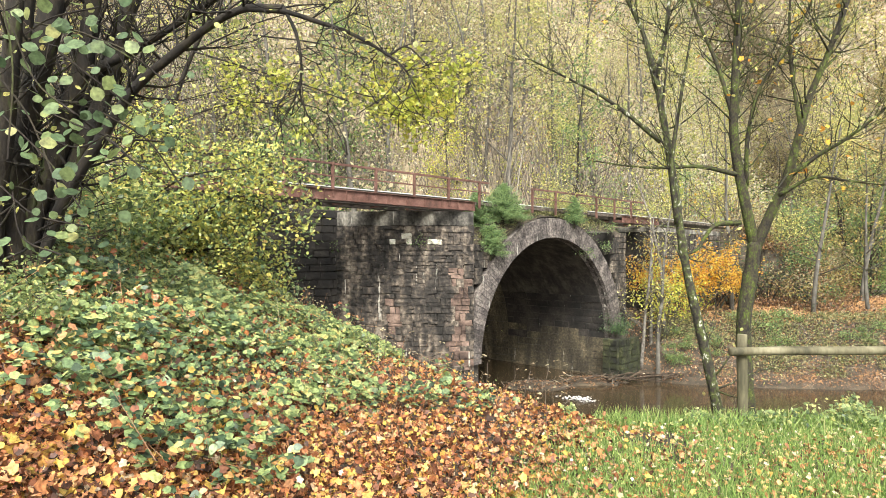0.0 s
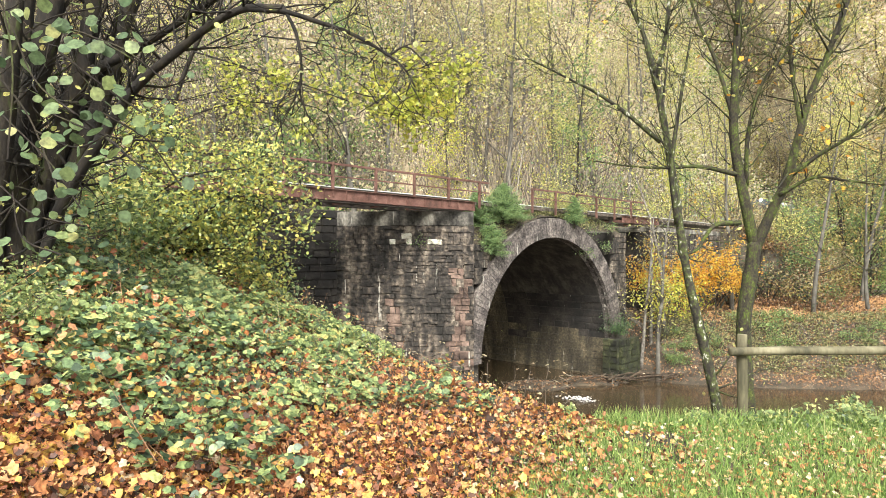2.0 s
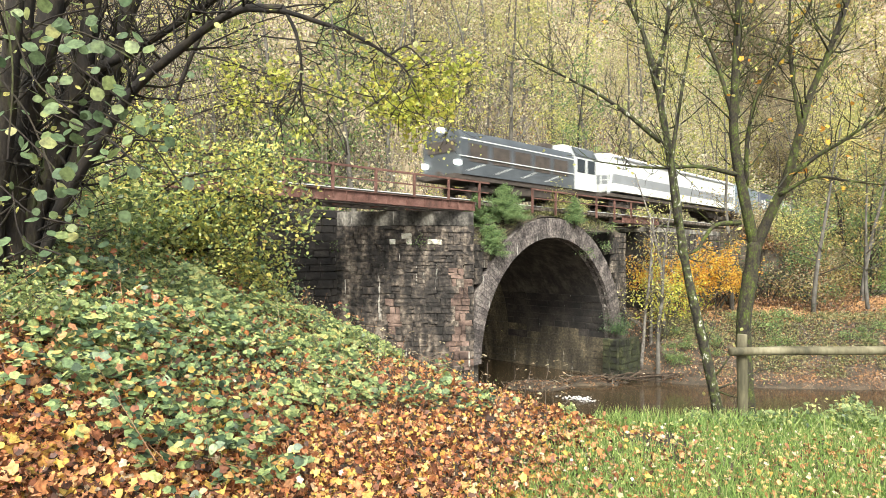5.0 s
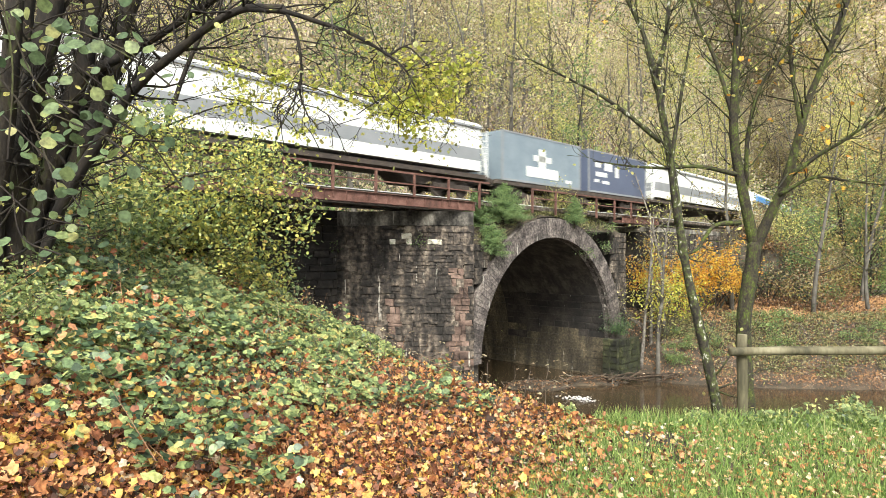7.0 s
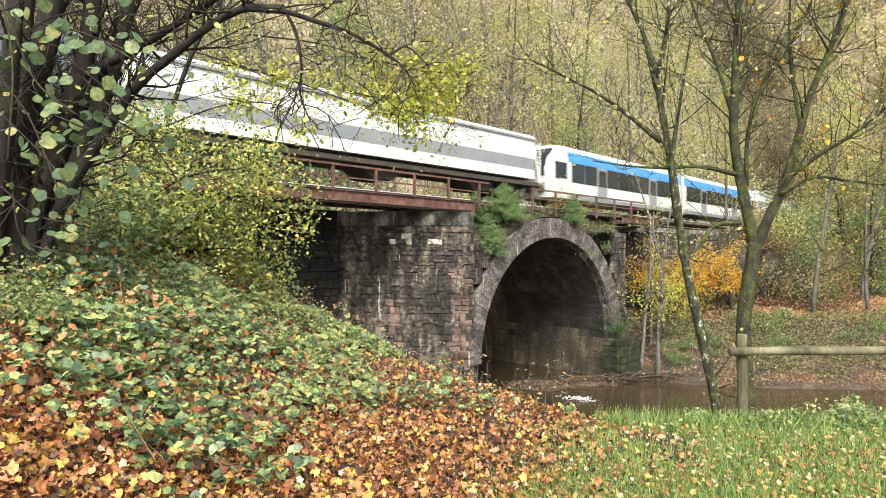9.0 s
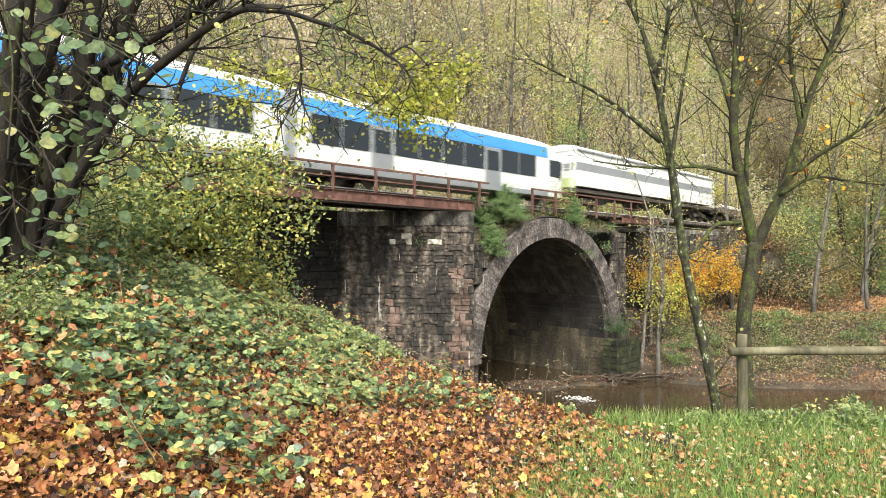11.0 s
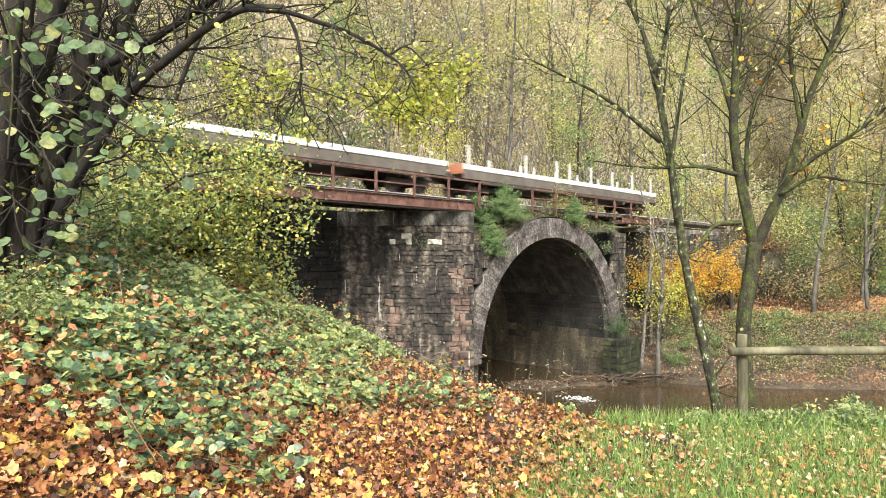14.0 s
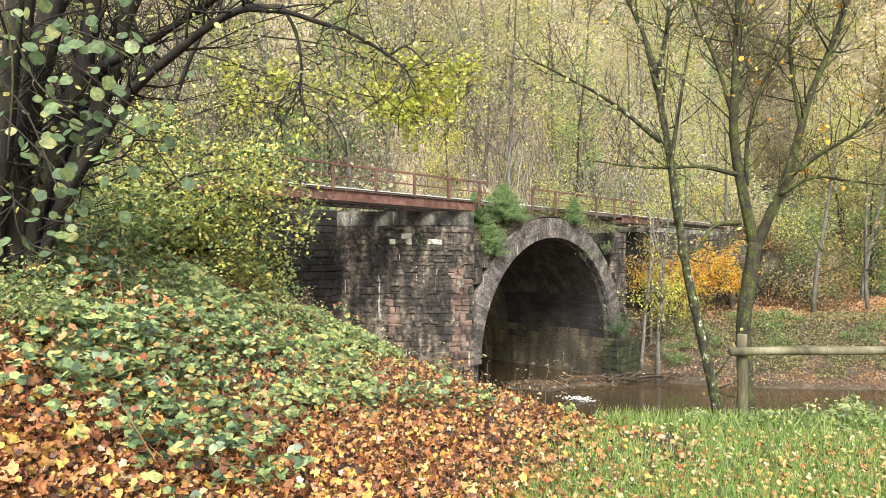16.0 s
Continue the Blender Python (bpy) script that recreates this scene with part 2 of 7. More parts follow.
LITTERPALE = leafy("pale_fallen_leaves", [(0.0, (0.2, 0.09, 0.04)), (0.35, (0.46, 0.24, 0.1)), (0.7, (0.6, 0.42, 0.17)), (0.9, (0.62, 0.5, 0.34)), (1.0, (0.66, 0.6, 0.5))], 0.2, 0.7)
BRAMBLE = leafy("bramble_leaves", [(0.0, (0.03, 0.055, 0.032)), (0.3, (0.1, 0.155, 0.075)), (0.6, (0.22, 0.3, 0.125)), (0.87, (0.4, 0.47, 0.18)), (0.95, (0.56, 0.55, 0.2)), (1.0, (0.5, 0.25, 0.09))], 0.35, 0.42)
MOUNDLEAF = leafy("pale_bramble_leaves", [(0.0, (0.07, 0.11, 0.05)), (0.3, (0.17, 0.235, 0.09)), (0.65, (0.31, 0.37, 0.14)), (0.9, (0.44, 0.47, 0.18)), (1.0, (0.58, 0.46, 0.15))], 0.4, 0.42)
ORANGELITTER = leafy("orange_brown_leaves", [(0.0, (0.16, 0.08, 0.04)), (0.5, (0.42, 0.22, 0.09)), (1.0, (0.6, 0.38, 0.17))], 0.2, 0.7)
DRYGRASS = leafy("dry_grass_and_weeds", [(0.0, (0.08, 0.1, 0.045)), (0.5, (0.24, 0.24, 0.1)), (0.85, (0.38, 0.36, 0.16)), (1.0, (0.5, 0.44, 0.25))], 0.4)
BUSHLEAF = leafy("bush_leaves", [(0.0, (0.16, 0.21, 0.07)), (0.3, (0.36, 0.41, 0.13)), (0.7, (0.66, 0.64, 0.18)), (1.0, (0.8, 0.66, 0.18))], 0.5)
PALELEAF = leafy("pale_tan_leaves", [(0.0, (0.34, 0.28, 0.22)), (0.5, (0.56, 0.5, 0.38)), (1.0, (0.7, 0.66, 0.5))], 0.5)
OLIVELEAF = leafy("olive_leaves", [(0.0, (0.05, 0.05, 0.02)), (0.4, (0.24, 0.2, 0.075)), (0.8, (0.48, 0.41, 0.14)), (1.0, (0.62, 0.42, 0.12))], 0.4)
RUSSETLEAF = leafy("russet_leaves", [(0.0, (0.06, 0.035, 0.02)), (0.5, (0.2, 0.12, 0.06)), (1.0, (0.42, 0.26, 0.11))], 0.35)
IVYLEAF = leafy("dark_ivy_leaves", [(0.0, (0.02, 0.04, 0.02)), (0.6, (0.06, 0.11, 0.045)), (1.0, (0.16, 0.23, 0.08))], 0.25, 0.4)
LIMELEAF = leafy("lime_yellow_maple_leaves", [(0.0, (0.28, 0.33, 0.06)), (0.5, (0.5, 0.52, 0.1)), (0.85, (0.68, 0.65, 0.14)), (1.0, (0.7, 0.55, 0.13))], 0.5)
GRASS = leafy("grass_blades", [(0.0, (0.11, 0.19, 0.05)), (0.55, (0.25, 0.37, 0.1)), (0.88, (0.42, 0.5, 0.18)), (1.0, (0.52, 0.48, 0.24))], 0.45)

# ---- building helpers ----
TRACK = pose(1.945, 33.0, 0.0, 0, 0, 45.49)   # x along the railway, y away from the meadow
RAIL_TOP = 4.72
WATER_Z = -6.4


BEND, RADIUS, ARC = 18.0, 320.0, radians(62)   # past the bridges the line bends towards the hill


def on_track(s, n, z=0.0):
    """A place by its way along the line, its distance from it, and its height."""
    if s <= BEND:
        return TRACK @ Vector((s, n, z))
    a = min((s - BEND) / RADIUS, ARC)
    rest = s - BEND - a * RADIUS
    return TRACK @ Vector((BEND + (RADIUS - n) * math.sin(a) + rest * math.cos(a), RADIUS - (RADIUS - n) * math.cos(a) + rest * math.sin(a), z))


def along_track(x, y):
    """The way along the line and the distance from it, for many places at once."""
    x, y = np.asarray(x, float), np.asarray(y, float)
    c, sn = math.cos(radians(45.49)), math.sin(radians(45.49))
    u = (x - 1.945) * c + (y - 33.0) * sn
    v = -(x - 1.945) * sn + (y - 33.0) * c
    a = np.clip(np.arctan2(u - BEND, np.maximum(RADIUS - v, 1e-3)), 0.0, ARC)
    du, dv = u - BEND - RADIUS * np.sin(a), v - RADIUS + RADIUS * np.cos(a)
    rest = du * np.cos(a) + dv * np.sin(a)
    past = np.where((a >= ARC) & (rest > 0), rest, 0.0)
    n = -du * np.sin(a) + dv * np.cos(a)
    return np.where(u <= BEND, u, BEND + RADIUS * a + past), np.where(u <= BEND, v, n)


def link(name, bm, material, parent=None, label="", smooth=False):
    me = bpy.data.meshes.new(name)
    bm.to_mesh(me)
    bm.free()
    for mt in (material if isinstance(material, (list, tuple)) else [material]):
        me.materials.append(mt)
    if smooth:
        me.polygons.foreach_set("use_smooth", [True] * len(me.polygons))
    ob = new(name, me)
    ob.parent = parent
    return tagged(ob, label)


def part(name, bm, material, parent, label="", smooth=False):
    return link(name, bm, material, parent, label, smooth)


def thing(name, m, label, category, group="", kind=""):
    ob = new(name)
    ob.empty_display_size = 0.3
    ob.matrix_world = m
    return tagged(ob, label, category, group, kind)


def add_box(bm, x0, x1, y0, y1, z0, z1, bevel=0.0):
    geo = bmesh.ops.create_cube(bm, size=1.0)["verts"]
    for v in geo:
        v.co = Vector((x0 + (v.co.x + 0.5) * (x1 - x0), y0 + (v.co.y + 0.5) * (y1 - y0), z0 + (v.co.z + 0.5) * (z1 - z0)))
    if bevel:
        es = list({e for v in geo for e in v.link_edges})
        bmesh.ops.bevel(bm, geom=es, offset=bevel, segments=1, affect="EDGES")
    return geo


def box(x0, x1, y0, y1, z0, z1, bevel=0.0):
    bm = bmesh.new()
    add_box(bm, x0, x1, y0, y1, z0, z1, bevel)
    return bm


def prism(outline, y0, y1):
    """An outline in x and z, drawn out along y."""
    bm = bmesh.new()
    a = [bm.verts.new((x, y0, z)) for x, z in outline]
    b = [bm.verts.new((x, y1, z)) for x, z in outline]
    k = len(a)
    bm.faces.new(a)
    bm.faces.new(b[::-1])
    for i in range(k):
        bm.faces.new((a[i], b[i], b[(i + 1) % k], a[(i + 1) % k]))
    bmesh.ops.recalc_face_normals(bm, faces=bm.faces)
    return bm


def long_prism(outline, x0, x1):
    """An outline in y and z, drawn out along x."""
    bm = prism(outline, x0, x1)
    for v in bm.verts:
        v.co = Vector((v.co.y, v.co.x, v.co.z))
    bmesh.ops.recalc_face_normals(bm, faces=bm.faces)
    return bm


def add_tube(bm, pts, radii, sides=7):
    pts = [Vector(p) for p in pts]
    rings = []
    for i, p in enumerate(pts):
        d = (pts[min(i + 1, len(pts) - 1)] - pts[max(i - 1, 0)]).normalized()
        a = d.cross(Vector((0.3, 0.9, 0.1))).normalized()
        b = d.cross(a)
        rings.append([bm.verts.new(p + (a * math.cos(2 * math.pi * k / sides) + b * math.sin(2 * math.pi * k / sides)) * radii[i]) for k in range(sides)])
    for r0, r1 in zip(rings, rings[1:]):
        for k in range(sides):
            bm.faces.new((r0[k], r0[(k + 1) % sides], r1[(k + 1) % sides], r1[k]))
    bm.faces.new(rings[0][::-1])
    bm.faces.new(rings[-1])


def smooth_line(pts, per=5):
    """A curve through the points."""
    p = [Vector(q) for q in pts]
    p = [2 * p[0] - p[1], *p, 2 * p[-1] - p[-2]]
    out = []
    for i in range(1, len(p) - 2):
        for k in range(per):
            t = k / per
            out.append(0.5 * (2 * p[i] + (p[i + 1] - p[i - 1]) * t + (2 * p[i - 1] - 5 * p[i] + 4 * p[i + 1] - p[i + 2]) * t * t + (3 * p[i] - 3 * p[i + 1] + p[i + 2] - p[i - 1]) * t ** 3))
    return out + [p[-2]]


# leaf outlines in x (across) and y (along), stem at the origin
OVAL = [(0, 0), (0.28, 0.22), (0.36, 0.5), (0.22, 0.82), (0, 1.0), (-0.22, 0.82), (-0.36, 0.5), (-0.28, 0.22)]
KITE = [(0, 0), (0.34, 0.45), (0, 1.0), (-0.34, 0.45)]
MAPLE = [(0, 0), (0.36, 0.02), (0.34, 0.28), (0.6, 0.5), (0.3, 0.62), (0.12, 0.72), (0, 1.0), (-0.16, 0.74), (-0.32, 0.58), (-0.55, 0.55), (-0.34, 0.26), (-0.4, 0.05)]
RAGGED = [(0, 0), (0.3, 0.1), (0.25, 0.35), (0.5, 0.55), (0.2, 0.7), (0.1, 1.0), (-0.2, 0.75), (-0.45, 0.6), (-0.3, 0.3), (-0.35, 0.1)]
POINTED = [(0, 0), (0.24, 0.12), (0.36, 0.38), (0.28, 0.66), (0, 1.0), (-0.28, 0.66), (-0.36, 0.38), (-0.24, 0.12)]
TOOTHED = [(0, 0), (0.27, 0.14), (0.38, 0.4), (0.24, 0.72), (0, 1.0), (-0.22, 0.74), (-0.38, 0.42), (-0.29, 0.15)]
HEX = [(0, 0), (0.3, 0.28), (0.26, 0.7), (0, 1.0), (-0.26, 0.7), (-0.3, 0.28)]
BLADE = [(-0.5, 0), (0.5, 0), (0, 1.0)]


def leaves_mesh(name, places, sizes, shape, rng, normals=None, tilt=0.6, fold=0.12, width=1.0, along=None):
    """Many small leaves joined into one mesh; every leaf is an island of its own."""
    n, k = len(places), len(shape)
    sh = np.array(shape, float)
    sh = np.c_[sh[:, 0] * width, sh[:, 1] - 0.5]
    up = np.zeros((n, 3)) + (0, 0, 1) if normals is None else np.array(normals, float)
    up = up + rng.normal(0, tilt, (n, 3))
    up /= np.linalg.norm(up, axis=1)[:, None] + 1e-9
    d = rng.normal(0, 1, (n, 3)) if along is None else np.array(along, float)
    d = d - up * (d * up).sum(1)[:, None]
    d /= np.linalg.norm(d, axis=1)[:, None] + 1e-9
    side = np.cross(d, up)
    sz = np.array(sizes, float)[:, None, None]
    bend = fold * rng.uniform(-1.0, 2.0, (n, 1, 1))
    co = np.array(places, float)[:, None, :] + sz * (sh[None, :, 0:1] * side[:, None, :] + sh[None, :, 1:2] * d[:, None, :] + bend * (np.abs(sh[None, :, 0:1]) + sh[None, :, 1:2] ** 2) * up[:, None, :])
    me = bpy.data.meshes.new(name)
    me.vertices.add(n * k)
    me.vertices.foreach_set("co", co.reshape(-1).astype(np.float32))
    me.loops.add(n * k)
    me.loops.foreach_set("vertex_index", np.arange(n * k, dtype=np.int32))
    me.polygons.add(n)
    me.polygons.foreach_set("loop_start", np.arange(0, n * k, k, dtype=np.int32))
    me.update(calc_edges=True)
    return me


def stuff(name, me, material, label, category, parent=None):
    me.materials.append(material)
    ob = new(name, me)
    ob.parent = parent
    return tagged(ob, label, category, kind="stuff") if parent is None else tagged(ob, label)


# ---- the lie of the land ----
def soft(v, w=1.0):
    return w * np.logaddexp(0, np.asarray(v, float) / w)


def bank_edge(x):
    """How far out the meadow and the bank reach before they drop to the stream."""
    return 6.65 + 2.6 * soft(1.45 - x, 0.2) - 1.5 * soft(0.5 - x, 0.4)


def ground_z(x, y):
    x, y = np.asarray(x, float), np.asarray(y, float)
    s, n = along_track(x, y)
    # meadow and the bank that climbs away from it
    bank = np.minimum(0.46 * soft(-1.1 - x, 0.5), 3.2)
    lump = 0.10 * np.sin(1.1 * x + 0.4 * y) * np.sin(0.9 * y - 0.3 * x)
    edge = bank_edge(x)
    fall = 0.85 * soft(y - edge, 0.35)
    near = np.maximum(bank + lump * np.clip(bank, 0.15, 1.0) - fall, -7.2)
    # far bank of the stream with a track, then the railway embankment
    f = np.minimum(y - (37.6 + 4.5 * np.exp(-np.clip(x - 11.3, -3, 60) / 5.0)), (s - 13.7) * 1.4)
    far = -6.9 + 0.75 * soft(f, 0.4) - 0.75 * soft(f - 6.2, 0.5) + 0.06 * soft(f - 6.2, 0.5)
    emb = np.where((s > 31.0) | (s < -19.0), 4.15 - 0.9 * soft(-n - 2.2, 0.4), -9.0)
    channel = np.exp(-((s - 3.0) / 12.0) ** 6)
    foot = 10.0 + 9.0 * channel
    hill = np.where(n > foot - 1.5, 2.2 + np.minimum(0.85 * soft(n - foot, 1.2) + 0.55 * soft(s - 70, 5.0) * np.clip((n - foot) / 28, 0, 1), 175.0), -9.0)
    side = np.where(s > 56, np.minimum(np.minimum(0.7 * soft(s - 62 + 0.4 * (n + 8), 2.0) - 3.0, 2.6 + 0.5 * soft(-n - 8, 2.5)), 45.0), -9.0)
    level = np.where(((s > 39.0) | (s < -19)) & (n > -2.2) | (s > 22) & (n > 1.0), 4.15 + 0.0 * s, -9.0)
    cut = np.where(s > 100, 4.15 + np.minimum(np.minimum(1.1 * soft(s - 138, 6.0), 8.0 * soft(np.abs(n - 1.65) - 5.0, 1.0)), 190.0), -9.0)
    hill = np.maximum(np.maximum(hill, side), np.maximum(cut, level))
    z = np.maximum(np.maximum(near, far), np.maximum(emb, hill))
    return np.maximum(z, -7.2)


def build_ground():
    a = np.sinh(np.linspace(-4.0, 4.6, 250)) / np.sinh(4.6) * 260
    b = np.sinh(np.linspace(-3.4, 4.6, 250)) / np.sinh(4.6) * 330
    gx, gy = np.meshgrid(a, b)
    gz = ground_z(gx, gy)
    co = np.stack([gx, gy, gz], -1).reshape(-1, 3)
    r, cc = gx.shape
    i = np.arange(r * cc).reshape(r, cc)
    q = np.stack([i[:-1, :-1], i[:-1, 1:], i[1:, 1:], i[1:, :-1]], -1).reshape(-1, 4)
    me = bpy.data.meshes.new("ground")
    me.from_pydata(co.tolist(), [], q.tolist())
    me.polygons.foreach_set("use_smooth", [True] * len(me.polygons))
    me.materials.append(SOIL)
    me.materials.append(FORESTFLOOR)
    mid = (co[q[:, 0]] + co[q[:, 2]]) / 2
    ms, mn = along_track(mid[:, 0], mid[:, 1])
    back = mn > 9.5
    side = (ms > 58) & (mid[:, 2] > -1.5)
    me.polygons.foreach_set("material_index", (back | side).astype(np.int32))
    return tagged(new("ground", me), "brown earth bank, valley floor and steep wooded hillside", "ground", kind="structure")


build_ground()


def build_water():
    bm = bmesh.new()
    bmesh.ops.create_grid(bm, x_segments=60, y_segments=60, size=1)
    for v in bm.verts:
        v.co = Vector((v.co.x * 60 + 30, v.co.y * 34 + 46, WATER_Z + 0.02 * noise.noise(Vector((v.co.x * 40, v.co.y * 30, 0)))))
    tagged(link("water", bm, WATER, smooth=True), "shallow brown stream flowing through the stone arch", "stream", kind="structure")


build_water()


# ---- the viaduct ----
def stone_shapes(count, name, material, rng, rough=0.035):
    """Rough-hewn blocks of unit size, front at -y."""
    out = []
    for i in range(count):
        bm = bmesh.new()
        bmesh.ops.create_cube(bm, size=1.0)
        front = [f for f in bm.faces if f.normal.y < -0.5]
        bmesh.ops.inset_region(bm, faces=front, thickness=0.07, depth=0.12)
        for v in bm.verts:
            v.co += Vector((rng.uniform(-1, 1) * rough, rng.uniform(-1, 1) * 0.12 if v.co.y < -0.4 else 0, rng.uniform(-1, 1) * rough * 1.6))
        me = bpy.data.meshes.new(name)
        bm.to_mesh(me)
        bm.free()
        me.materials.append(material)
        out.append(me)
    return out


def lay(name, meshes, parent, m, size, rng):
    ob = new(name, rng.choice(meshes))
    ob.parent = parent
    ob.matrix_basis = m @ Matrix.Diagonal((*size, 1))
    return ob


def pier_front(u):
    """The bowed front of the big pier in plan; u from 0 to 1."""
    return Vector((-6.45 + 7.98 * u, 32.3 - 2.6 * u + 2.05 * u * u, 0))


def build_pier():
    rng = random.Random(3)
    pier = thing("bridge_pier", pose(0, 0, 0), "massive dark weathered sandstone bridge pier with lime streaks", "bridge pier", kind="structure")
    bm = bmesh.new()
    plan = [pier_front(i / 16) for i in range(17)] + [on_track(-0.5, 9.5), Vector((-7.3, 39.0, 0))]
    inner = [p + Vector((0, 0.045, 0)) for p in plan]
    lo, hi = [bm.verts.new((p.x, p.y, -7.3)) for p in inner], [bm.verts.new((p.x, p.y, 3.21)) for p in inner]
    bm.faces.new(lo[::-1])
    bm.faces.new(hi)
    for i in range(len(lo)):
        j = (i + 1) % len(lo)
        bm.faces.new((lo[i], lo[j], hi[j], hi[i]))
    bmesh.ops.recalc_face_normals(bm, faces=bm.faces)
    bm.faces.ensure_lookup_table()
    # side faces take the dark mortar to paint in shade under the bridge
    for f in bm.faces:
        f.material_index = 0 if f.normal.y < -0.6 or f.calc_center_median().x > -6.2 else 1
    part("core", bm, [JOINT, MORTAR], pier)
    bm = bmesh.new()
    lo, hi = [], []
    for i, p in enumerate(plan):
        k = -0.06 if i < 17 else 0.0
        w = 0.05 * noise.noise(Vector((i * 0.7, 0, 0)))
        lo.append(bm.verts.new((p.x, p.y + k, 3.22 + w)))
        hi.append(bm.verts.new((p.x, p.y + k + 0.03, 3.92 + w * 0.5)))
    bm.faces.new(lo[::-1])
    bm.faces.new(hi)
    for i in range(len(lo)):
        j = (i + 1) % len(lo)
        bm.faces.new((lo[i], lo[j], hi[j], hi[i]))
    bmesh.ops.recalc_face_normals(bm, faces=bm.faces)
    part("capping", bm, CAPSTONE, pier, "dark weathered capping course with a mossy top")
    shapes = stone_shapes(14, "stone", STONE, rng, 0.075)
    red = stone_shapes(7, "stone", REDSTONE, rng, 0.07)
    pale = stone_shapes(5, "stone", PALESTONE, rng, 0.08)
    z = 3.2
    while z > -3.8:
        h = rng.uniform(0.2, 0.4)
        u = -rng.uniform(0, 0.06)
        while u < 1.0:
            du = rng.choice((0.03, 0.04, 0.05, 0.06, 0.085)) * rng.uniform(0.85, 1.2)
            a, b = pier_front(max(u, 0)), pier_front(min(u + du, 1.0))
            if (b - a).length > 0.15:
                mid, d = (a + b) / 2, (b - a)
                uc, zc = u + du / 2, z - h / 2
                kind = pale if 2.2 < zc < 2.85 and (0.47 < uc < 0.63 or 0.69 < uc < 0.76 or 0.86 < uc < 0.9) and rng.random() < 0.42 else red if (0.86 < uc < 0.97 and zc < 1.2 and rng.random() < 0.85) or (0.47 < uc < 0.57 and zc < -0.2 and rng.random() < 0.5) else shapes
                turn = Matrix.Rotation(math.atan2(d.y, d.x), 4, "Z") @ Matrix.Rotation(rng.gauss(0, 0.035), 4, "Y")
                cut = rng.uniform(0.35, 0.65) if h > 0.27 and rng.random() < 0.4 else 1.0
                for z0, z1 in ((z, z - h * cut), (z - h * cut, z - h)):
                    if z0 - z1 > 0.05:
                        m = Matrix.Translation((mid.x, mid.y + 0.13 - rng.uniform(0, 0.045), (z0 + z1) / 2 + rng.uniform(-0.012, 0.012))) @ turn
                        lay("stone", kind, pier, m, (d.length - rng.uniform(0.0, 0.03), 0.28, z0 - z1 - rng.uniform(0.0, 0.03)), rng)
            u += du
        z -= h
    return pier


build_pier()

ARCH_S, ARCH_Z, ARCH_R = 6.65, -3.9, 6.7
ARCH_DEEP = 8.8


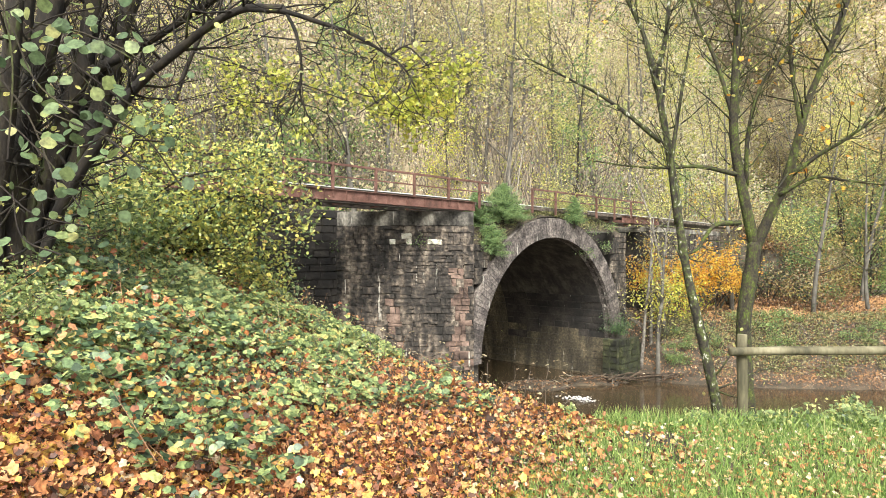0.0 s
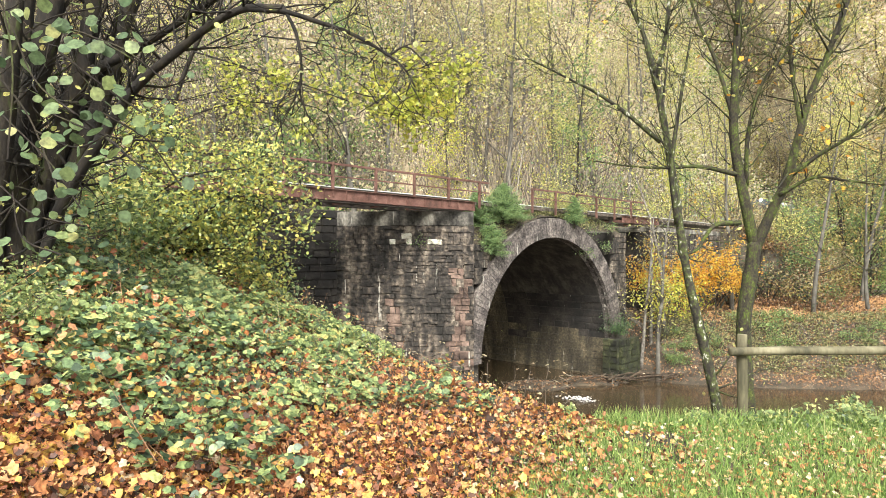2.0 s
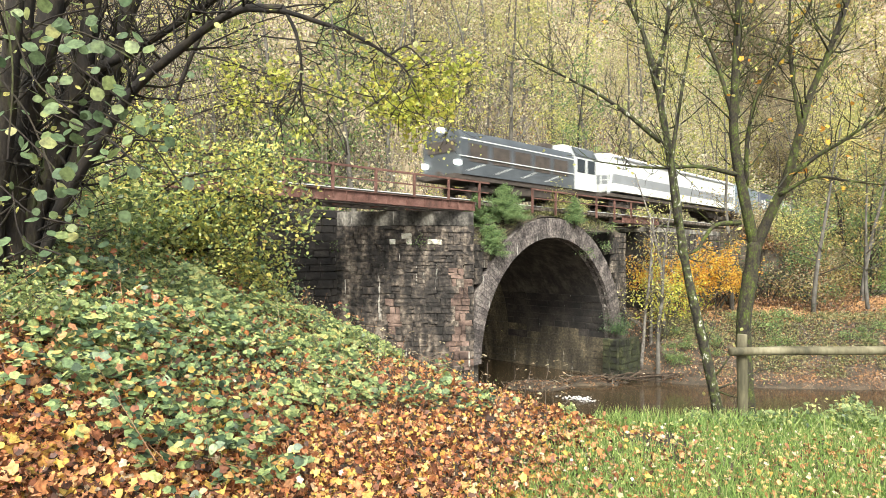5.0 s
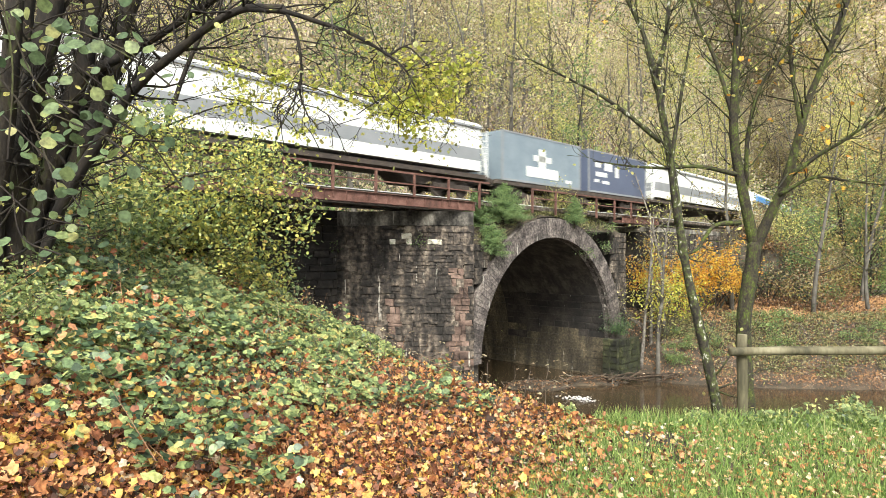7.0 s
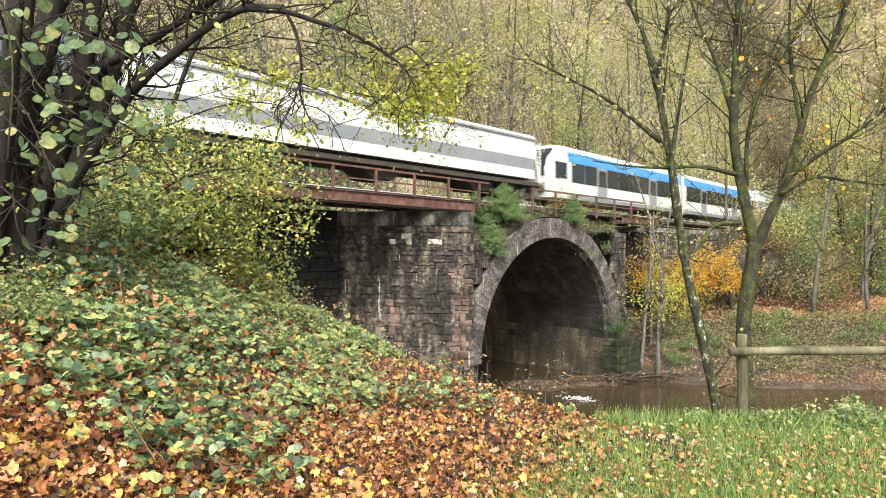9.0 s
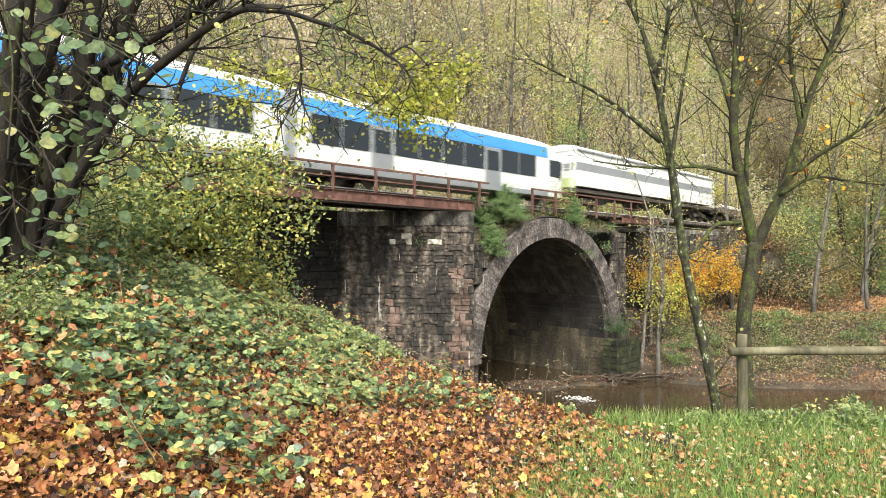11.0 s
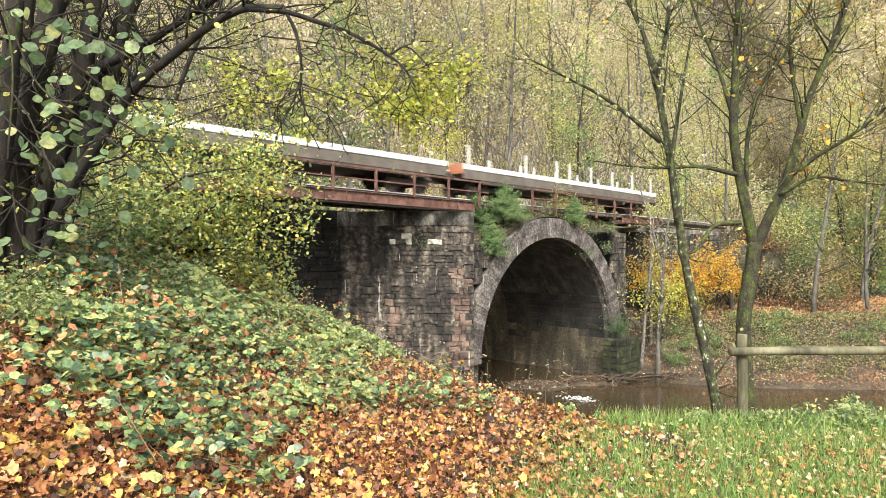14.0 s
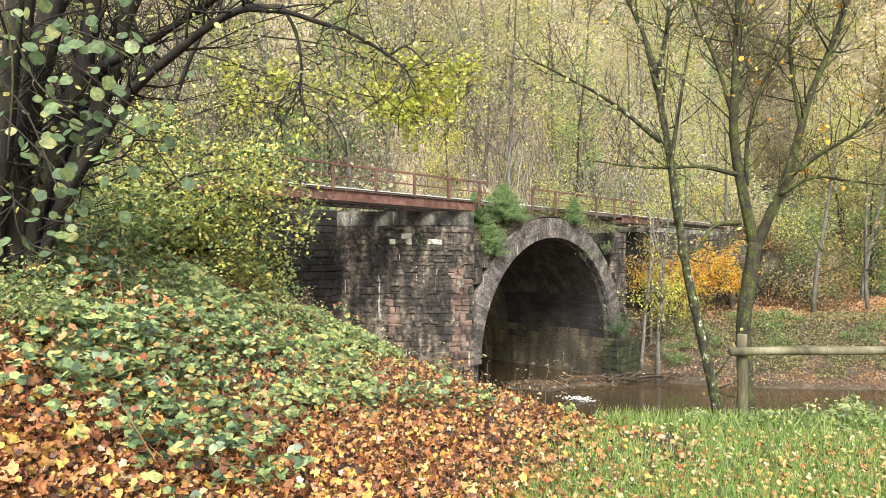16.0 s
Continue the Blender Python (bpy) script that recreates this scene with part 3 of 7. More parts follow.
def build_arch():
    rng = random.Random(5)
    arch = thing("stone_arch", TRACK, "round sandstone railway arch spanning the stream", "bridge arch", kind="structure")
    # spandrel and barrel in one body: outline with the opening cut out
    k = 28
    inner = [(ARCH_S + ARCH_R * math.cos(math.pi * i / k), ARCH_Z + ARCH_R * math.sin(math.pi * i / k)) for i in range(k + 1)]
    outer = [(ARCH_S + (ARCH_R + 1.1) * math.cos(math.pi * i / k), ARCH_Z + (ARCH_R + 1.1) * math.sin(math.pi * i / k)) for i in range(k + 1)]
    prof_in = [(ARCH_S + ARCH_R, -7.3)] + inner + [(ARCH_S - ARCH_R, -7.3)]
    prof_out = [(ARCH_S + 8.6, -7.3)] + [(min(max(x, ARCH_S - 7.2), ARCH_S + 8.6) if 3 < i < k - 3 else (ARCH_S + 8.6 if i <= 3 else ARCH_S - 7.2), max(z, ARCH_Z) if 3 < i < k - 3 else z) for i, (x, z) in enumerate(outer)] + [(ARCH_S - 7.2, -7.3)]
    bm = bmesh.new()
    rows = []
    for y in (0.10, ARCH_DEEP):
        rows.append(([bm.verts.new((x, y, z)) for x, z in prof_in], [bm.verts.new((x, y, z)) for x, z in prof_out]))
    (a0, b0), (a1, b1) = rows
    for i in range(len(a0) - 1):
        bm.faces.new((a0[i], a0[i + 1], b0[i + 1], b0[i]))
        bm.faces.new((a1[i], b1[i], b1[i + 1], a1[i + 1]))
        bm.faces.new((a0[i], a1[i], a1[i + 1], a0[i + 1]))
        bm.faces.new((b0[i], b0[i + 1], b1[i + 1], b1[i]))
    bmesh.ops.recalc_face_normals(bm, faces=bm.faces)
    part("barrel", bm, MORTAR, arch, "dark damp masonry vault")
    # ring stones
    count = 76
    shapes = []
    step = math.pi / count
    for v in range(5):
        bm = bmesh.new()
        r0, r1, g = ARCH_R - 0.02, ARCH_R + 1.2, step * 0.47
        ys = -0.1 - rng.uniform(0, 0.03)
        pts = []
        for y, sh in ((ys, 0.03), (0.5, 0.0)):
            for r, a in ((r0 + sh, -g), (r1 - sh + rng.uniform(-0.04, 0.03), -g), (r1 - sh + rng.uniform(-0.04, 0.03), g), (r0 + sh, g)):
                pts.append(bm.verts.new((r * math.sin(a), y, r * math.cos(a))))
        bm.faces.new(pts[:4][::-1])
        bm.faces.new(pts[4:])
        for i in range(4):
            j = (i + 1) % 4
            bm.faces.new((pts[i], pts[j], pts[4 + j], pts[4 + i]))
        bmesh.ops.recalc_face_normals(bm, faces=bm.faces)
        me = bpy.data.meshes.new("voussoir")
        bm.to_mesh(me)
        bm.free()
        me.materials.append(VOUSSOIR)
        shapes.append(me)
    for i in range(count):
        lay("voussoir", shapes, arch, Matrix.Translation((ARCH_S, 0, ARCH_Z)) @ Matrix.Rotation(math.pi / 2 - (i + 0.5) * step, 4, "Y"), (1, 1, 1), rng)
    blocks = stone_shapes(8, "stone", STONE, rng)
    damp, blackish = stone_shapes(5, "stone", DAMPSTONE, rng), stone_shapes(4, "stone", BLACKSTONE, rng)
    # springers below the ring and the spandrel stones
    def course(s0, s1, z0, z1, y, inside=None):
        z = z1
        while z > z0:
            h = rng.uniform(0.32, 0.46)
            s = s0 - rng.uniform(0, 0.3)
            while s < s1:
                w = rng.uniform(0.5, 1.0)
                a, b = max(s, s0), min(s + w, s1)
                if b - a > 0.12 and (inside is None or inside((a + b) / 2, z - h / 2)):
                    lay("stone", blocks, arch, Matrix.Translation(((a + b) / 2, y - rng.uniform(0, 0.04), z - h / 2)), (b - a - 0.03, 0.26, h - 0.03), rng)
                s += w
            z -= h
    clear = lambda s, z: z < ARCH_Z and s > ARCH_S or math.hypot(s - ARCH_S, z - ARCH_Z) > ARCH_R + 1.3
    course(ARCH_S - 7.2, ARCH_S - 4.0, ARCH_Z, 2.3, 0.1, clear)
    course(ARCH_S + 5.2, ARCH_S + 8.6, -6.8, 3.3, 0.1, lambda s, z: clear(s, z) and s > ARCH_S + ARCH_R)
    # the wall inside, on the far side of the stream: near-black above, brown below
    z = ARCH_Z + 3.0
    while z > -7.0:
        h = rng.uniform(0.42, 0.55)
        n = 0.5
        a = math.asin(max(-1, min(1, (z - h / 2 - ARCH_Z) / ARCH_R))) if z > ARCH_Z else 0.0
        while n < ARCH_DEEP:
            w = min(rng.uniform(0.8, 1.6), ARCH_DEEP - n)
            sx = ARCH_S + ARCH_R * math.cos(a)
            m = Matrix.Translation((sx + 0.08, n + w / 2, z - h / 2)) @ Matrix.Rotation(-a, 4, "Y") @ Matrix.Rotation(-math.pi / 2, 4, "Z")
            lay("stone", damp if z < ARCH_Z + 1.0 + rng.uniform(-1.6, 0.5) else blackish, arch, m, (w - 0.02, 0.2, h - 0.02), rng)
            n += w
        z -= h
    return arch


build_arch()


def build_ledge():
    """The low mossy footing that stands out before the springing of the arch."""
    rng = random.Random(15)
    w = thing("stone_footing", TRACK, "low mossy stone footing at the springing of the arch", "stone footing", kind="structure")
    part("core", box(12.3, 14.6, -1.2, -0.12, -7.2, -3.85), MORTAR, w)
    shapes = stone_shapes(5, "stone", MOSSTONE, rng, 0.06)
    z = -3.7
    while z > -7.0:
        h = rng.uniform(0.34, 0.46)
        q = 12.2
        while q < 14.6:
            b = rng.uniform(0.5, 0.9)
            lay("stone", shapes, w, Matrix.Translation((q + b / 2, -1.2, z - h / 2)), (b - 0.03, 0.3, h - 0.02), rng)
            q += b
        for k in range(2):
            lay("stone", shapes, w, Matrix.Translation((12.25, -0.9 + 0.55 * k, z - h / 2)) @ Matrix.Rotation(-math.pi / 2, 4, "Z"), (0.53, 0.3, h - 0.02), rng)
        z -= h


build_ledge()


def build_stream_wall():
    """Retaining wall that carries the side of the vault on along the stream."""
    rng = random.Random(6)
    w = thing("retaining_wall", TRACK, "coursed damp stone retaining wall behind the arch", "stone wall", kind="structure")
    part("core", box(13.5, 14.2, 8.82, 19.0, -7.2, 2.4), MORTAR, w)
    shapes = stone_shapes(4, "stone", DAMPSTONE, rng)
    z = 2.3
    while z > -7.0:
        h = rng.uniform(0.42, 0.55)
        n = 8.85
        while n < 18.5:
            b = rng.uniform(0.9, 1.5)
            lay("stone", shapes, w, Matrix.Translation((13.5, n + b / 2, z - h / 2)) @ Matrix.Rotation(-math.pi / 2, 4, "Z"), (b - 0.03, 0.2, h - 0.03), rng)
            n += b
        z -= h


build_stream_wall()


def build_far_abutment():
    rng = random.Random(8)
    ab = thing("bridge_abutment", TRACK, "grey sandstone abutment wall beyond the short steel span", "bridge abutment", kind="structure")
    part("core", box(18.9, 38.0, 0.1, 9.0, -7.2, 3.5), MORTAR, ab)
    part("capping", box(18.85, 38.0, -0.05, 9.0, 3.5, 3.85, 0.03), CONCRETE, ab, "pale concrete coping")
    shapes = stone_shapes(5, "stone", STONE, rng)
    z = 3.48
    while z > -3.5:
        h = rng.uniform(0.35, 0.5)
        s = 18.9
        while s < 33.0:
            w = rng.uniform(0.6, 1.1)
            lay("stone", shapes, ab, Matrix.Translation((s + w / 2, 0.08, z - h / 2)), (w - 0.03, 0.24, h - 0.03), rng)
            s += w
        z -= h


build_far_abutment()


def build_wing_wall():
    rng = random.Random(18)
    w = thing("wing_wall", TRACK, "near-black stone wall under the steel span, shade put in its colour", "stone wall", kind="structure")
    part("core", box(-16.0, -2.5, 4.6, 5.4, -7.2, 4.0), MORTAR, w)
    # near-black stones paint the deep shade under the span into the wall
    shapes = stone_shapes(4, "stone", BLACKSTONE, rng)
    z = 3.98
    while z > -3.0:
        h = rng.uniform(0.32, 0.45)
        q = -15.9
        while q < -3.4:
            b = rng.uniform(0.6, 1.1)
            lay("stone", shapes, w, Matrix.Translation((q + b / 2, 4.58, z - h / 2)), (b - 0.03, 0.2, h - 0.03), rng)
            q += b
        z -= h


build_wing_wall()


def build_span(name, s0, s1, label):
    """A steel girder span with its walkway edge and railing."""
    span = thing(name, TRACK, label, "steel bridge")
    top = RAIL_TOP - 0.28
    bm = box(s0, s1, -0.26, -0.22, top - 0.44, top)
    add_box(bm, s0, s1, -0.34, -0.10, top - 0.012, top + 0.012)
    add_box(bm, s0, s1, -0.34, -0.10, top - 0.45, top - 0.43)
    part("edge_girder", bm, RUST, span, "rusty red steel edge girder")
    s = s0 + 0.4
    while s < s1:
        part("stiffener", box(s - 0.01, s + 0.01, -0.32, -0.26, top - 0.43, top - 0.012), RUST, span)
        s += 1.14
    # main girders are coloured dark, not rusty, to paint in shade below the deck
    for n in (0.75, 2.45):
        bm = box(s0, s1, n - 0.02, n + 0.02, top - 0.44, top - 0.04)
        add_box(bm, s0, s1, n - 0.18, n + 0.18, top - 0.05, top - 0.02)
        add_box(bm, s0, s1, n - 0.18, n + 0.18, top - 0.45, top - 0.42)
        part("main_girder", bm, CHASSIS, span, "main girder with the shade below the deck put in its colour")
    s = s0 + 0.5
    while s < s1:
        part("cross_beam", box(s - 0.04, s + 0.04, -0.25, 3.2, top - 0.4, top - 0.25), RUST, span)
        s += 2.28
    return span


def build_railing(s0, s1):
    rail = thing("bridge_railing", TRACK, "rusty steel railing with thin posts along the bridge", "railing")
    foot = RAIL_TOP - 0.28
    s = s0
    while s < s1 + 0.1:
        bm = box(s - 0.05, s + 0.05, -0.30, -0.20, foot - 0.3, foot + 1.1)
        part("post", bm, RUST, rail)
        s += 2.29
    for z, w in ((foot + 1.06, 0.045), (foot + 0.55, 0.028)):
        part("handrail" if z > foot + 1 else "middle_rail", box(s0 - 0.1, s1 + 0.1, -0.25 - w, -0.25 + w, z - w, z + w), RUST, rail)
    return rail


build_span("left_steel_span", -19.5, -0.7, "rusty riveted steel girder span carrying the track")
build_span("short_steel_span", 14.4, 19.8, "short rusty steel girder span beside the arch")
build_railing(-18.67, 0.3)
build_railing(4.2, 17.6)


def build_track():
    tr = thing("railway_track", TRACK, "worn steel railway track on timber sleepers", "railway track", kind="structure")
    inv = TRACK.inverted()
    for n in (0.9, 2.41):
        bm = bmesh.new()
        section = [(-0.07, -0.16), (0.07, -0.16), (0.07, -0.14), (0.01, -0.13), (0.01, -0.045), (0.036, -0.04), (0.036, -0.008), (0.028, 0), (-0.028, 0), (-0.036, -0.008), (-0.036, -0.04), (-0.01, -0.045), (-0.01, -0.13), (-0.07, -0.14)]
        rings = [[bm.verts.new(inv @ on_track(q, n + a, RAIL_TOP + b)) for a, b in section] for q in [-60.0] + [BEND + 6.0 * i for i in range(54)]]
        for r0, r1 in zip(rings, rings[1:]):
            for k in range(len(section)):
                bm.faces.new((r0[k], r0[(k + 1) % len(section)], r1[(k + 1) % len(section)], r1[k]))
        bm.faces.new(rings[0])
        bm.faces.new(rings[-1][::-1])
        bmesh.ops.recalc_face_normals(bm, faces=bm.faces)
        for f in bm.faces:
            f.material_index = 0 if f.calc_center_median().z > RAIL_TOP - 0.044 else 1
        part("rail", bm, [RAIL, CHASSIS], tr)
    me = bpy.data.meshes.new("sleeper")
    bm = box(-0.13, 0.13, -1.3, 1.3, -0.08, 0.08, 0.015)
    bm.to_mesh(me)
    bm.free()
    me.materials.append(SLEEPER)
    for i in range(-33, 150):
        ob = new("sleeper", me)
        ob.parent = tr
        turn = math.degrees(min(max(i * 0.62 - BEND, 0.0) / RADIUS, ARC))
        q = inv @ on_track(i * 0.62, 1.655)
        ob.matrix_basis = pose(q.x, q.y, RAIL_TOP - 0.245, 0, 0, turn)
    # soil that slopes from the extrados of the arch up to the track bed
    bm = bmesh.new()
    rows = []
    for i in range(41):
        q = -0.6 + i * 15.1 / 40
        reach = ARCH_R + 1.2
        ext = ARCH_Z + math.sqrt(max(reach ** 2 - (q - ARCH_S) ** 2, 0.0))
        lip = min(max(ext + 0.05, 2.3 if q < ARCH_S else 3.3), 4.3)
        bed = RAIL_TOP - 0.33
        row = []
        for n, z in ((0.05, lip), (0.6, lip + (bed - lip) * 0.35), (1.2, lip + (bed - lip) * 0.75), (1.9, bed), (9.0, bed)):
            row.append(bm.verts.new((q, n, z + 0.05 * noise.noise(Vector((q, n * 2, 3.0))))))
        rows.append(row)
    for r0, r1 in zip(rows, rows[1:]):
        for k in range(4):
            bm.faces.new((r0[k], r1[k], r1[k + 1], r0[k + 1]))
    tagged(link("ground_fill", bm, SOIL, smooth=True), "earth fill sloping over the arch", "ground", kind="structure").matrix_world = TRACK
    return tr


build_track()

# ---- the train ----
SPEED = 18.6
CENTRE = 1.655


def bogie(parent, x, wheels=(-0.9, 0.9)):
    bm = box(x - 1.35, x + 1.35, -1.0, -0.94, 0.42, 0.68, 0.04)
    add_box(bm, x - 1.35, x + 1.35, 0.94, 1.0, 0.42, 0.68, 0.04)
    add_box(bm, x - 0.2, x + 0.2, -1.0, 1.0, 0.5, 0.8)
    for w in wheels:
        add_box(bm, x + w - 0.14, x + w + 0.14, -1.08, -0.94, 0.34, 0.62, 0.03)
    bg = part("bogie", bm, CHASSIS, parent)
    for w in wheels:
        bm = bmesh.new()
        for y in (-0.75, 0.75):
            m = Matrix.Translation((x + w, y, 0.46)) @ Matrix.Rotation(math.pi / 2, 4, "X")
            bmesh.ops.create_cone(bm, cap_ends=True, segments=20, radius1=0.46, radius2=0.44, depth=0.13, matrix=m)
        m = Matrix.Translation((x + w, 0, 0.46)) @ Matrix.Rotation(math.pi / 2, 4, "X")
        bmesh.ops.create_cone(bm, cap_ends=True, segments=8, radius1=0.08, radius2=0.08, depth=1.5, matrix=m)
        part("wheelset", bm, CHASSIS, bg)


def buffers(parent, x0, x1):
    for x, d in ((x0, -1), (x1, 1)):
        for y in (-0.87, 0.87):
            bm = bmesh.new()
            m = Matrix.Translation((x + d * 0.25, y, 1.03)) @ Matrix.Rotation(math.pi / 2, 4, "Y")
            bmesh.ops.create_cone(bm, cap_ends=True, segments=12, radius1=0.1, radius2=0.1, depth=0.5, matrix=m)
            m = Matrix.Translation((x + d * 0.5, y, 1.03)) @ Matrix.Rotation(math.pi / 2, 4, "Y")
            bmesh.ops.create_cone(bm, cap_ends=True, segments=12, radius1=0.22, radius2=0.22, depth=0.05, matrix=m)
            part("buffer", bm, CHASSIS, parent)


def hopper_wagon(length, band, label, lime=False):
    """Covered hopper: sides with a grey band, a rounded roof, ribs, end ladders."""
    w = thing("hopper_wagon", TRACK, label, "freight wagon")
    a, b = 0.9, length - 0.9
    lo, hi = 1.45, 3.75
    z0, z1 = band
    # the flat grey band paints in the shade of an inward-sloping side
    for name, p, q, mt, lab in (("lower_side", lo, z0, ROOFWHITE, "off-white lower panel"), ("side_band", z0, z1, BANDGREY, "grey band, shade of the sloping lower side put in colour"), ("upper_side", z1, hi, ROOFWHITE, "off-white upper panel")):
        part(name, box(a, b, -1.42, 1.42, p, q), mt, w, lab)
    part("roof", long_prism([(-1.46, 3.75), (-1.46, 3.85), (-1.1, 4.05), (-0.5, 4.16), (0.5, 4.16), (1.1, 4.05), (1.46, 3.85), (1.46, 3.75)], a - 0.05, b + 0.05), ROOFWHITE, w, "pale rounded roof")
    part("roof_walkway", box(a + 0.3, b - 0.3, -0.45, 0.45, 4.17, 4.27, 0.01), CHASSIS, w, "dark grating walkway along the roof")
    part("roof_edge", box(a - 0.05, b + 0.05, -1.5, -1.44, 3.68, 3.78), BANDGREY, w)
    for i in range(1, int(length / 3)):
        x = a + (b - a) * i / int(length / 3)
        part("side_rib", box(x - 0.015, x + 0.015, -1.426, -1.415, z1 + 0.02, hi - 0.1), ROOFWHITE, w)
    bm = box(0.1, length - 0.1, -1.3, 1.3, 1.08, 1.3)
    part("underframe", bm, CHASSIS, w)
    for x in (a + 4.0, (a + b) / 2, b - 4.0):
        part("hopper_chute", prism([(x - 1.6, 1.3), (x + 1.6, 1.3), (x + 0.6, 0.55), (x - 0.6, 0.55)], -0.8, 0.8), CHASSIS, w)
    for x in (0.25, length - 0.25):
        bm = bmesh.new()
        for y in (-1.3, -0.75):
            add_box(bm, x - 0.03, x + 0.03, y - 0.03, y + 0.03, 1.2, 3.7)
        for i in range(7):
            add_box(bm, x - 0.02, x + 0.02, -1.3, -0.75, 1.5 + i * 0.33, 1.54 + i * 0.33)
        part("end_ladder", bm, ROOFWHITE, w)
    if lime:
        part("end_platform", box(0.12, 0.85, -1.3, 1.3, 1.0, 1.9, 0.03), LIME, w, "lime green end platform")
    for x in (0.9, length - 0.9):
        d = 0.55 if x < 2 else -0.55
        part("end_brace", prism([(x - d, 1.3), (x - d + 0.1, 1.3), (x + 0.1, 3.6), (x, 3.6)], -1.35, -1.25), ROOFWHITE, w)
    bogie(w, 2.6)
    bogie(w, length - 2.6)
    buffers(w, 0, length)
    return w


def container_wagon(length):
    w = thing("container_wagon", TRACK, "low skeleton container wagon in dark grey steel", "freight wagon")
    bm = box(0.1, length - 0.1, -1.25, -1.1, 0.95, 1.2, 0.02)
    add_box(bm, 0.1, length - 0.1, 1.1, 1.25, 0.95, 1.2, 0.02)
    for i in range(9):
        x = 0.4 + (length - 0.8) * i / 8
        add_box(bm, x - 0.12, x + 0.12, -1.2, 1.2, 0.98, 1.16)
    part("frame", bm, CHASSIS, w)
    bogie(w, 1.9)
    bogie(w, length / 2)
    bogie(w, length - 1.9)
    buffers(w, 0, length)
    return w


def swap_body(length, material, marks, label):
    c = thing("swap_body", TRACK, label, "container")
    part("body", box(0, length, -1.26, 1.26, 1.24, 3.98, 0.04), material, c)
    bm = bmesh.new()
    for x in (0.0, length):
        for y in (-1.27, 1.27):
            add_box(bm, x - 0.06, x + 0.06, y - 0.03, y + 0.03, 1.22, 4.0)
    add_box(bm, -0.02, length + 0.02, -1.29, -1.24, 3.92, 4.0)
    add_box(bm, -0.02, length + 0.02, -1.29, -1.24, 1.2, 1.32)
    part("corner_frame", bm, BANDGREY, c)
    for x0, x1, z0, z1 in marks:
        part("side_mark", box(x0, x1, -1.275, -1.262, z0, z1), ROOFWHITE, c, "white printed mark")
    return c


def flat_wagon(length, stakes, label):
    w = thing("flat_wagon", TRACK, label, "freight wagon")
    part("deck", box(0.2, length - 0.2, -1.35, 1.35, 1.42, 1.5, 0.02), PALEWOOD, w, "pale grey plank deck")
    for y0, y1 in ((-1.4, -1.32), (1.32, 1.4)):
        part("sill", box(0.2, length - 0.2, y0, y1, 0.98, 1.44), BROWNFRAME, w, "brown steel side sill")
        part("lower_sill", box(1.6, length - 1.6, y0 + 0.02, y1 - 0.01, 0.78, 0.98), CHASSIS, w)
        part("edge_strip", box(0.2, length - 0.2, y0 - 0.03, y1 + 0.01, 1.46, 1.72), PALEWOOD, w, "pale side board")
    part("fish_belly", prism([(3.0, 1.2), (length - 3.0, 1.2), (length - 6.0, 0.55), (6.0, 0.55)], -0.5, 0.5), BROWNFRAME, w)
    for x in stakes:
        for y in (-1.38, 1.38):
            part("stake", box(x - 0.05, x + 0.05, y - 0.04, y + 0.04, 1.4, 2.75, 0.012), PALEWOOD, w, "upright pale stake")
    if stakes:
        part("end_wall", box(0.0, 0.35, -1.38, -0.5, 1.2, 1.75, 0.03), ORANGE, w, "red-brown end box")
    bogie(w, 2.4)
    bogie(w, length - 2.4)
    buffers(w, 0, length)
    return w


